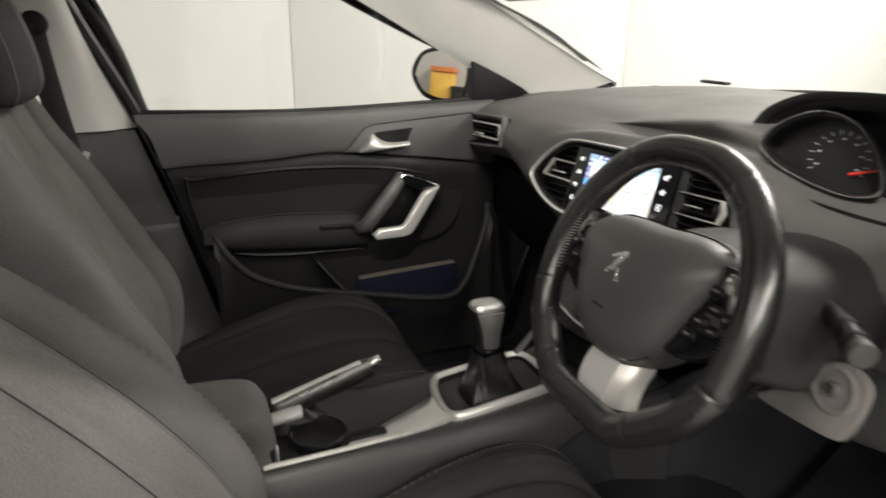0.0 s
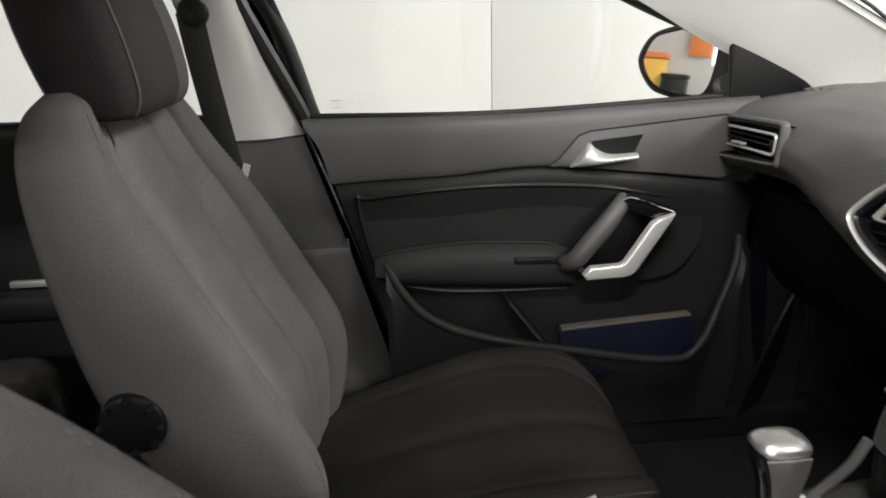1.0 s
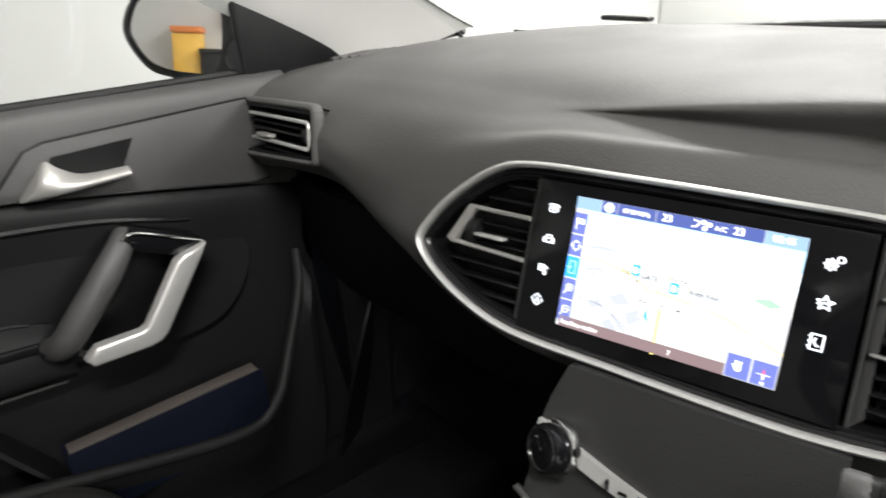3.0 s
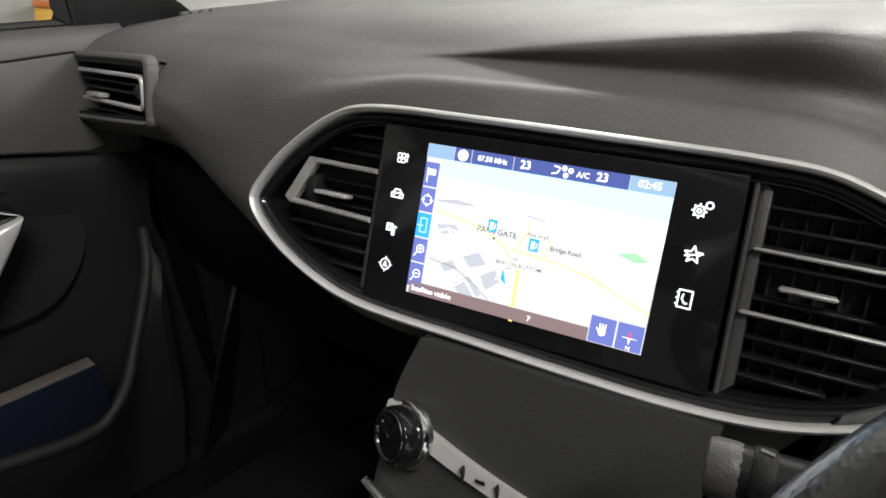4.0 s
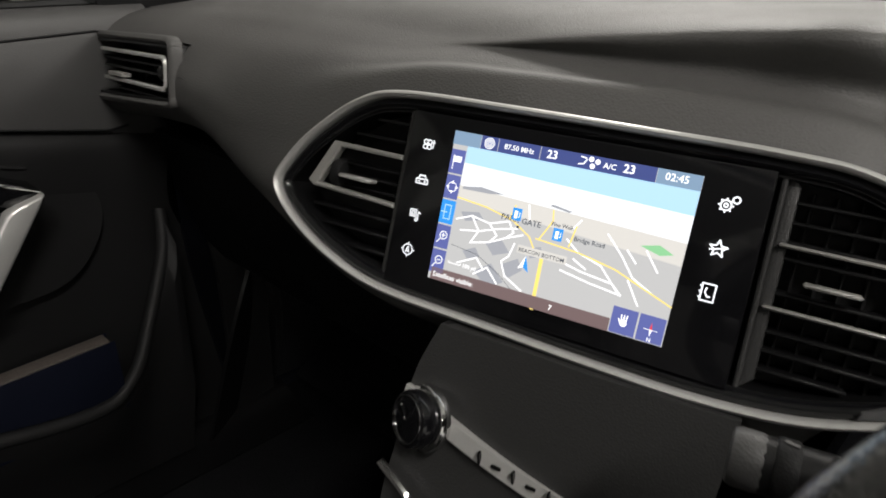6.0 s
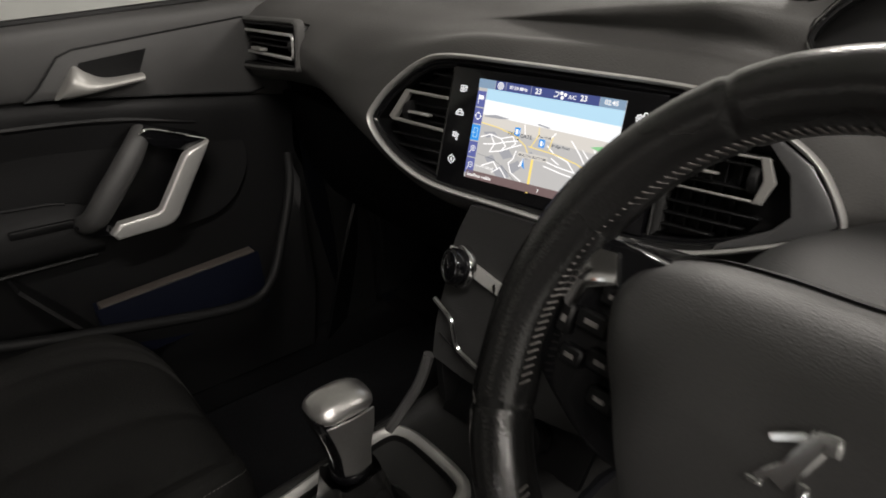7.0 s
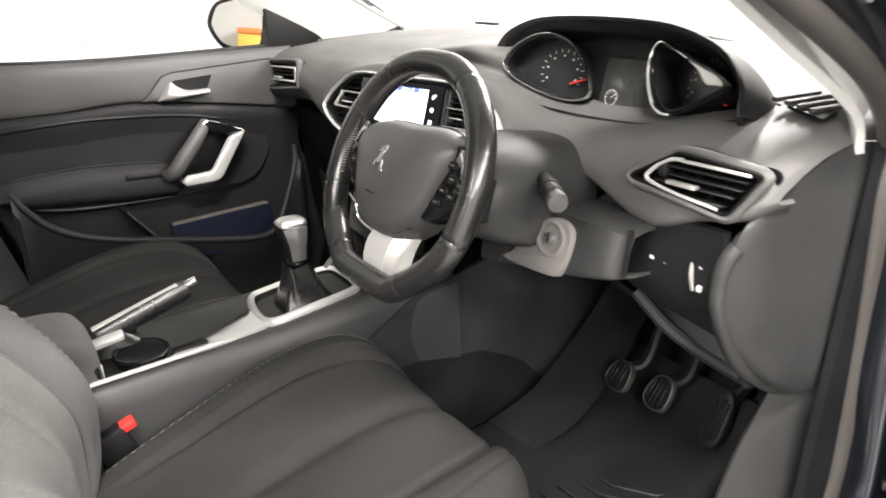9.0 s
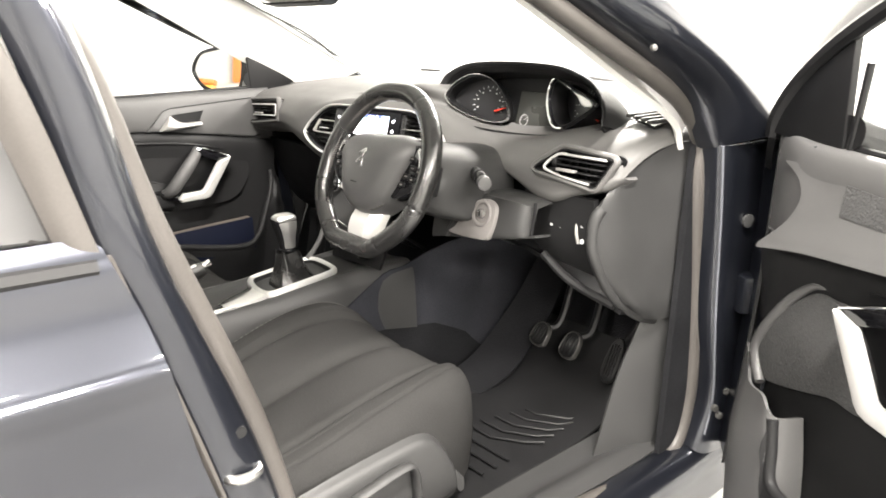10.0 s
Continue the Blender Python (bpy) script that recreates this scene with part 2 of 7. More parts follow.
def inset(outline, d):
    """The outline drawn in by d, for rings of an even width."""
    p = np.array(outline, float)
    t = np.roll(p, -1, 0) - np.roll(p, 1, 0)
    t /= np.linalg.norm(t, axis=1)[:, None] + 1e-12
    area = np.sum(p[:, 0] * np.roll(p[:, 1], -1) - np.roll(p[:, 0], -1) * p[:, 1])
    n = np.stack([-t[:, 1], t[:, 0]], 1) * (1 if area > 0 else -1)
    return p + n * d

# ---- the hall ----
def hall():
    x0, x1, y0, y1, h, w = -3.0, 7.5, -6.5, 4.6, 3.4, 0.15
    setting("floor", block(((x0 + x1) / 2, (y0 + y1) / 2, -0.1), (x1 - x0 + 2 * w, y1 - y0 + 2 * w, 0.2), 0), M_GROUND, "grey painted concrete floor of the hall", "floor")
    setting("ceiling", block(((x0 + x1) / 2, (y0 + y1) / 2, h + 0.1), (x1 - x0 + 2 * w, y1 - y0 + 2 * w, 0.2), 0), M_WALL, "white ceiling over the parked car", "ceiling")

    def panels(name, label, core, tiles):
        wall = setting(name, block(*core, 0), M_WALL, label, "wall")
        for c, s in tiles:
            part("wall_panel", block(c, s, 0.003), M_WALL, wall)
    edges = [-6.5, -4.1, -2.1, -0.048, 2.1, 4.575]
    panels("wall_west", "white panelled wall beside the car", ((x0 - w / 2, (y0 + y1) / 2, h / 2), (w, y1 - y0, h)),
           [((x0 + 0.008, (a + b) / 2, h / 2), (0.016, b - a - 0.003, h)) for a, b in zip(edges, edges[1:])])
    edges = [-2.97, -1.35, 0.35, 2.6, 5.0, 7.5]
    panels("wall_north", "white panelled wall in front of the car", (((x0 + x1) / 2, y1 + w / 2, h / 2), (x1 - x0 + 2 * w, w, h)),
           [(((a + b) / 2, y1 - 0.008, h / 2), (b - a - 0.003, 0.016, h)) for a, b in zip(edges, edges[1:])])
    panels("wall_south", "white wall behind the car", (((x0 + x1) / 2, y0 - w / 2, h / 2), (x1 - x0 + 2 * w, w, h)), [])
    panels("wall_east", "white wall beside the open door", ((x1 + w / 2, (y0 + y1) / 2, h / 2), (w, y1 - y0, h)), [])
    for x, ys in ((-1.7, (3.3,)), (0.1, (3.3,)), (1.9, (-4.6, -1.1)), (3.0, (2.7,)), (5.0, (-3.6, -1.2, 1.2))):
        for y in ys:
            t = thing("ceiling_light", (x, y, h - 0.03), "long white tube light under the ceiling", "ceiling light", "tube lights")
            part("housing", block((x, y, h - 0.03), (0.16, 1.5, 0.06), 0.008), M_WALL, t)
            part("diffuser", block((x, y, h - 0.066), (0.12, 1.44, 0.012), 0.004), M_TUBE, t)
            strip_lamp(x, y, h - 0.08, 0.12, 1.44)


hall()


# ---- the car's shell ----
def car_shell():
    car = thing("car_body", (0, -0.6, 0.0), "dark navy metallic hatchback body with its driver's door opening", "car")
    part("floor_pan", block((0, -0.75, 0.26), (1.44, 2.9, 0.04), 0.01), M_CARPET, car, "black carpeted floor")
    part("bulkhead", skin(sheet([[(x, 0.36, 0.27), (x, 0.46, 0.36), (x, 0.52, 0.55), (x, 0.56, 0.75), (x, 0.64, 0.97)] for x in (-0.72, 0, 0.72)], 6, 18), thick=0.02), M_CARPET, car, "black carpeted footwell front")
    part("tunnel", skin(sheet([[(-0.19, y, 0.27), (-0.13, y, 0.42), (0, y, 0.46), (0.13, y, 0.42), (0.19, y, 0.27)] for y in (-2.0, -1.0, 0.0, 0.5)], 8, 14), thick=0.01), M_CARPET, car, "black carpeted tunnel")
    part("roof", skin(sheet([[(x, y, 1.44 - 0.05 * (x / 0.6) ** 2 - 0.03 * ((y + 1.2) / 0.7) ** 2) for x in (-0.58, -0.3, 0, 0.3, 0.58)] for y in (-2.0, -1.2, -0.5)], 10, 14), thick=0.03), M_PAINT, car)
    part("headliner", skin(sheet([[(x, y, 1.40 - 0.05 * (x / 0.6) ** 2 - 0.03 * ((y + 1.2) / 0.7) ** 2) for x in (-0.58, -0.3, 0, 0.3, 0.58)] for y in (-2.0, -1.2, -0.5)], 10, 14), thick=0.01), M_CREAM, car, "pale grey headliner")
    part("bonnet", skin(sheet([[(x, y, 0.985 - 0.09 * (y - 0.72) - 0.22 * max(0, y - 0.9) ** 2 - 0.07 * (x / 0.7) ** 2) for x in (-0.70, -0.35, 0, 0.35, 0.70)] for y in (0.70, 1.0, 1.35, 1.6)], 14, 16), thick=0.015), M_PAINT, car)
    part("rear_wall", skin(sheet([[(x, -1.95, z) for z in (0.3, 0.7, 1.0)] for x in (-0.7, 0, 0.7)], 6, 6), thick=0.02), M_DARK, car)
    for s in (-1, 1):
        part("sill", skin(sheet([[(s * .70, y, .25), (s * .715, y, .285 + k), (s * .76, y, .295 + k), (s * .80, y, .27 + k), (s * .81, y, .18)] for y, k in ((-2.0, .09), (-0.6, .07), (-0.2, .02), (0.30, 0), (0.44, 0))], 16, 18), thick=0.01), M_PAINT, car)
        part("front_wing", skin(sheet([[(s * 0.70, y, 0.925 - 0.12 * (y - 0.4)), (s * 0.79, y, 0.88 - 0.12 * (y - 0.4)), (s * 0.855, y, 0.72), (s * 0.86, y, 0.40)] for y in (0.47, 0.8, 1.2, 1.6)], 12, 14), thick=0.01), M_PAINT, car)
        # the windscreen pillar and the hinge face below it
        part("front_pillar", skin(sheet([
            [(s * .745, .235, .92), (s * .79, .25, .93), (s * .83, .36, .95), (s * .80, .47, .965), (s * .72, .50, .985)],
            [(s * .745, .14, 1.025), (s * .785, .15, 1.04), (s * .81, .20, 1.06), (s * .77, .32, 1.07), (s * .70, .36, 1.07)],
            [(s * .735, -.08, 1.125), (s * .775, -.07, 1.14), (s * .785, -.02, 1.17), (s * .74, .08, 1.19), (s * .66, .12, 1.18)],
            [(s * .69, -.34, 1.245), (s * .72, -.33, 1.265), (s * .72, -.28, 1.30), (s * .67, -.2, 1.32), (s * .60, -.17, 1.31)],
            [(s * .62, -.56, 1.35), (s * .65, -.55, 1.37), (s * .64, -.50, 1.41), (s * .58, -.45, 1.43), (s * .52, -.44, 1.42)]], 34, 22), thick=0.01), M_PAINT, car, "dark navy painted pillar")
        part("hinge_face", skin(sheet([
            [(s * .745, .235, .93), (s * .79, .245, .93), (s * .80, .30, .93), (s * .80, .40, .93), (s * .84, .46, .93)],
            [(s * .745, .26, .80), (s * .79, .27, .80), (s * .80, .32, .80), (s * .80, .42, .80), (s * .85, .47, .80)],
            [(s * .745, .29, .60), (s * .79, .30, .60), (s * .80, .35, .60), (s * .80, .44, .60), (s * .855, .48, .60)],
            [(s * .745, .33, .42), (s * .79, .335, .42), (s * .80, .38, .40), (s * .80, .45, .40), (s * .855, .48, .40)],
            [(s * .745, .30, .30), (s * .79, .31, .29), (s * .80, .38, .28), (s * .80, .45, .28), (s * .855, .48, .28)]], 40, 24), thick=0.008), M_PAINT, car, "dark navy painted hinge face")
    # side of the shell behind the front door on both sides
    for s in (-1, 1):
        part("centre_pillar", skin(sheet([
            [(s * .705, -.915, 1.37), (s * .72, -.905, 1.37), (s * .725, -.885, 1.365), (s * .69, -.86, 1.36)],
            [(s * .764, -.808, 1.14), (s * .776, -.79, 1.14), (s * .775, -.765, 1.135), (s * .73, -.745, 1.13)],
            [(s * .780, -.765, .93), (s * .797, -.748, .93), (s * .795, -.715, .925), (s * .75, -.70, .92)],
            [(s * .79, -.71, .70), (s * .81, -.685, .70), (s * .80, -.64, .70), (s * .75, -.63, .70)],
            [(s * .79, -.65, .45), (s * .81, -.63, .45), (s * .80, -.58, .45), (s * .75, -.57, .45)],
            [(s * .79, -.64, .33), (s * .81, -.60, .33), (s * .80, -.52, .33), (s * .75, -.50, .33)]], 40, 16), thick=0.008), M_PAINT, car, "dark navy painted door pillar")
    # rubber seal round the driver's opening
    seal = [(.735, -.90, 1.33), (.738, -.76, 1.12), (.742, -.70, .93), (.742, -.62, .70), (.742, -.56, .45), (.742, -.50, .375), (.742, -.30, .33), (.742, 0.0, .295), (.742, .165, .275), (.742, .25, .28), (.742, .300, .31), (.742, .320, .39), (.742, .316, .48), (.742, .29, .66), (.742, .25, .86), (.742, .245, .93), (.742, .19, .99), (.74, .10, 1.04), (.735, -.08, 1.115), (.70, -.34, 1.235), (.63, -.56, 1.34)]
    part("door_seal", tube(seal, 0.015, 10, n=150), M_SEAL, car, "brownish grey rubber door seal")
    part("door_seal", tube([(-x, y, z) for x, y, z in seal], 0.015, 10, n=110), M_RUBBER, car, "black rubber door seal")
    # hinge face fittings
    part("grommet", disc((.806, .335, .785), (1, -0.35, 0), .013, .005, 24, .001), M_FACE, car, "dark round grommet")
    for z in (.62, .66):
        part("door_check", block((.83, .385, z), (.07, .012, .012), .003, (0, 0, -40)), M_STEEL, car)
    # added pale tube: the paint's glint on this edge is put into its colour
    part("hinge_glint", tube([(.7885, .240, .93), (.7885, .266, .80), (.7885, .296, .60), (.7885, .331, .42), (.7885, .318, .33)], .0024, 8, n=40), M_EDGE_GLINT, car, "pale line painted for the glint on the hinge edge")
    for y, z in ((.322, .395), (.345, .37), (.36, .42)):
        part("bolt", disc((.800, y, z), (1, -.4, 0), .008, .008, 6, .001), M_WORN, car)
    part("hinge_leaf", block((.815, .36, .64), (.05, .05, .075), .006, (0, 0, -35)), M_PAINT, car, "dark navy hinge leaf")
    part("striker", tube([(.775, -.645, .690), (.812, -.648, .690), (.814, -.676, .692), (.78, -.68, .692)], .005, 8, n=16), M_STEEL, car, "bare steel striker loop")
    part("door_switch", disc((.803, -.66, .735), (1, 0, 0), .006, .008, 12), M_RUBBER, car)
    part("bolt", disc((.79, .0, 1.092), (1, -.2, .3), .0055, .007, 12, .002), M_WORN, car)
    for s in (-1, 1):
        part("footwell_side", block((s * .737, .44, .61), (.012, .42, .70), 0), M_CARPET, car, "black carpeted footwell side")
    part("foot_rest", skin(sheet([[(.20, .10, .29), (.22, .20, .34), (.23, .32, .45), (.24, .40, .56)], [(.32, .12, .288), (.33, .22, .32), (.33, .34, .42), (.33, .42, .54)]], 8, 16), thick=.01), M_CARPET, car)
    # inner scuff trims over the sills
    for s in (-1, 1):
        # passenger side in black: the shade of its footwell is put into the colour
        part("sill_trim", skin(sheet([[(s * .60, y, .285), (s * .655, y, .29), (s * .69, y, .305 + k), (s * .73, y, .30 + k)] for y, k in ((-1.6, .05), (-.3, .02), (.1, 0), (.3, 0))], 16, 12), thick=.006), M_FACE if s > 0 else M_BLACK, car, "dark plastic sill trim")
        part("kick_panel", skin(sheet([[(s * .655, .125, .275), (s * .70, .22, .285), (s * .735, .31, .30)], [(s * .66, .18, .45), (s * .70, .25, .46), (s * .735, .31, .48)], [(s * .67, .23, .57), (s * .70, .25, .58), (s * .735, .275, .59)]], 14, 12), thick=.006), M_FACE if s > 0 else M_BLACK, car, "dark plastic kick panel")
    return car


car_shell()


def pane(name, rows, nu, nv, label, material=None):
    w = setting(name, skin(sheet(rows, nu, nv)), material or M_GLASS, label, "window")
    w.visible_shadow = False
    return w


def glazing():
    w = pane("window_1", [[(x, 0.68 - 0.5 * x * x, 1.0 - 0.06 * (x / 0.7) ** 2), (x * 0.95, 0.20 - 0.3 * x * x, 1.18), (x * 0.88, -0.40 - 0.1 * x * x, 1.39)] for x in (-0.66, -0.35, 0, 0.35, 0.66)], 20, 14, "clear windscreen over the dashboard")
    base = [(x, 0.682 - 0.5 * x * x, 1.006 - 0.06 * (x / 0.7) ** 2) for x in np.linspace(-0.66, 0.66, 30)]
    part("black_edge", tube(base, 0.007, 8), M_BLACK, w, "black windscreen edge strip")
    for s in (-1, 1):
        part("black_edge", tube([base[0] if s < 0 else base[-1], (s * .615, .26, 1.10), (s * .605, .06, 1.19), (s * .57, -.22, 1.31), (s * .55, -.42, 1.39)], .0035, 8, n=24), M_BLACK, w, "black windscreen edge strip")
    part("wiper_box", block((-.455, .60, 1.006), (.09, .02, .008), .004), M_BLACK, w)
    pane("window_2", [[(-.705, y, .945), (-.69, y - .02, 1.12), (-.64, y - .06, 1.33)] for y in (-.72, -.3, .10)], 8, 10, "clear glass of the passenger door")
    pane("window_3", [[(-.745, y, .945), (-.72, y, 1.12), (-.66, y, 1.33)] for y in (-1.75, -1.3, -.90)], 8, 10, "clear glass of the rear passenger door")


glazing()

# ---- dashboard ----
DASH = [
    (-0.70, [(.40, .955), (.33, .96), (.25, .959), (.18, .955), (.13, .949), (.105, .944), (.08, .934), (.058, .915), (.048, .89), (.05, .85), (.08, .82), (.25, .80)]),
    (-0.60, [(.53, .985), (.42, .985), (.30, .982), (.19, .970), (.13, .957), (.10, .948), (.075, .935), (.055, .915), (.047, .89), (.052, .862), (.09, .83), (.25, .80)]),
    (-0.45, [(.60, .997), (.46, 1.0), (.32, .994), (.19, .979), (.13, .965), (.10, .953), (.07, .936), (.045, .912), (.038, .89), (.044, .865), (.085, .835), (.25, .79)]),
    (-0.30, [(.64, 1.0), (.50, 1.006), (.34, 1.0), (.20, .985), (.13, .968), (.095, .957), (.06, .942), (.025, .915), (.010, .89), (.010, .852), (.05, .818), (.2, .78)]),
    (-0.20, [(.66, 1.0), (.50, 1.007), (.34, 1.003), (.19, .987), (.125, .968), (.095, .960), (.06, .951), (.03, .937), (.008, .90), (-.004, .842), (.03, .80), (.2, .76)]),
    (-0.13, [(.67, 1.0), (.50, 1.008), (.34, 1.005), (.18, .990), (.115, .973), (.105, .967), (.075, .960), (.045, .953), (.018, .91), (.0, .83), (.03, .785), (.2, .74)]),
    (-0.06, [(.68, 1.0), (.50, 1.009), (.34, 1.007), (.18, .995), (.110, .983), (.110, .971), (.08, .963), (.055, .957), (.032, .91), (.012, .83), (.04, .78), (.2, .73)]),
    (0.0, [(.68, 1.0), (.50, 1.010), (.34, 1.009), (.18, 1.001), (.110, .991), (.112, .973), (.09, .965), (.068, .958), (.045, .91), (.025, .83), (.05, .78), (.2, .73)]),
    (0.06, [(.68, 1.0), (.50, 1.011), (.34, 1.012), (.19, 1.007), (.110, .999), (.114, .976), (.10, .967), (.082, .958), (.058, .91), (.038, .83), (.06, .77), (.2, .72)]),
    (0.12, [(.675, 1.0), (.50, 1.012), (.34, 1.014), (.20, 1.010), (.112, 1.003), (.120, .975), (.112, .964), (.098, .955), (.074, .91), (.054, .83), (.07, .765), (.2, .71)]),
    (0.18, [(.67, 1.0), (.50, 1.010), (.36, 1.010), (.24, 1.004), (.17, .985), (.16, .955), (.14, .947), (.115, .938), (.098, .91), (.080, .865), (.090, .83), (.2, .80)]),
    (0.28, [(.645, 1.0), (.52, 1.002), (.42, .998), (.32, .975), (.27, .938), (.22, .926), (.18, .920), (.12, .91), (.094, .893), (.086, .876), (.105, .864), (.2, .85)]),
    (0.42, [(.60, 1.0), (.50, 1.0), (.40, .995), (.32, .972), (.26, .938), (.21, .926), (.17, .920), (.11, .91), (.080, .888), (.066, .866), (.085, .852), (.2, .84)]),
    (0.55, [(.54, .99), (.46, .988), (.36, .982), (.26, .966), (.20, .950), (.16, .941), (.12, .930), (.08, .914), (.062, .89), (.050, .850), (.058, .817), (.14, .805)]),
    (0.64, [(.48, .975), (.40, .973), (.31, .967), (.22, .957), (.17, .948), (.13, .940), (.095, .928), (.065, .912), (.05, .89), (.045, .862), (.054, .844), (.12, .838)]),
    (0.685, [(.42, .962), (.36, .962), (.29, .958), (.21, .951), (.16, .944), (.12, .936), (.088, .925), (.062, .910), (.048, .889), (.044, .869), (.055, .856), (.10, .852)]),
    (0.705, [(.40, .953), (.34, .951), (.27, .946), (.21, .940), (.16, .932), (.12, .922), (.09, .908), (.071, .896), (.062, .886), (.060, .877), (.072, .870), (.10, .868)]),
    (0.712, [(.40, .935), (.34, .932), (.27, .931), (.215, .928), (.165, .921), (.128, .910), (.098, .897), (.084, .890), (.076, .885), (.073, .881), (.085, .877), (.11, .875)]),
]
PANEL = plane_of((0.0, 0.0335, 0.9195), (0.975, 0.221, 0.0), (0.0, 0.29, 0.957))


def turn_of(m):
    return [math.degrees(a) for a in m.to_euler()]


def slab(m, u, v, w, su, sv, sw, bevel=0.001, tip=0):
    """A small bevelled bar in the plane m at (u, v, w); tip leans it about its own length."""
    return block(m @ Vector((u, v, w)), (su, sv, sw), bevel, turn_of(m @ pose(0, 0, 0, tip)), 1)


def text_mesh(body, size, m, bold=0.0, align="LEFT"):
    cu = bpy.data.curves.new("writing", "FONT")
    cu.body, cu.size, cu.align_x, cu.offset = body, size, align, bold
    cu.resolution_u = 2
    ob = bpy.data.objects.new("writing", cu)
    scene.collection.objects.link(ob)
    me = bpy.data.meshes.new_from_object(ob.evaluated_get(bpy.context.evaluated_depsgraph_get()))
    bpy.data.objects.remove(ob)
    bpy.data.curves.remove(cu)
    bm = bmesh.new()
    bm.from_mesh(me)
    bpy.data.meshes.remove(me)
    bm.transform(m)
    return bm


def lines(paths, width, m):
    """Flat strokes in the plane m along lists of points."""
    bm = bmesh.new()
    for p in paths:
        for (x0, y0), (x1, y1) in zip(p, p[1:]):
            L = math.hypot(x1 - x0, y1 - y0) + 1e-9
            nx, ny = -(y1 - y0) / L * width / 2, (x1 - x0) / L * width / 2
            ex, ey = (x1 - x0) / L * width * 0.3, (y1 - y0) / L * width * 0.3
            bm.faces.new([bm.verts.new((a, b, 0)) for a, b in ((x0 - ex + nx, y0 - ey + ny), (x0 - ex - nx, y0 - ey - ny), (x1 + ex - nx, y1 + ey - ny), (x1 + ex + nx, y1 + ey + ny))])
    bm.transform(m)
    return bm


def patch(pts, m):
    bm = bmesh.new()
    bm.faces.new([bm.verts.new((x, y, 0)) for x, y in pts])
    bm.transform(m)
    return bm


def rect(x0, y0, x1, y1):
    return [(x0, y0), (x1, y0), (x1, y1), (x0, y1)]


def circle(cx, cy, r, n=16, a0=0, a1=360):
    return [(cx + r * math.cos(radians(a0 + (a1 - a0) * k / n)), cy + r * math.sin(radians(a0 + (a1 - a0) * k / n))) for k in range(n + 1)]


SCREEN_POWER = 1.9


def ink(name, col, k=1.0):
    return glow(name, col, SCREEN_POWER * k)


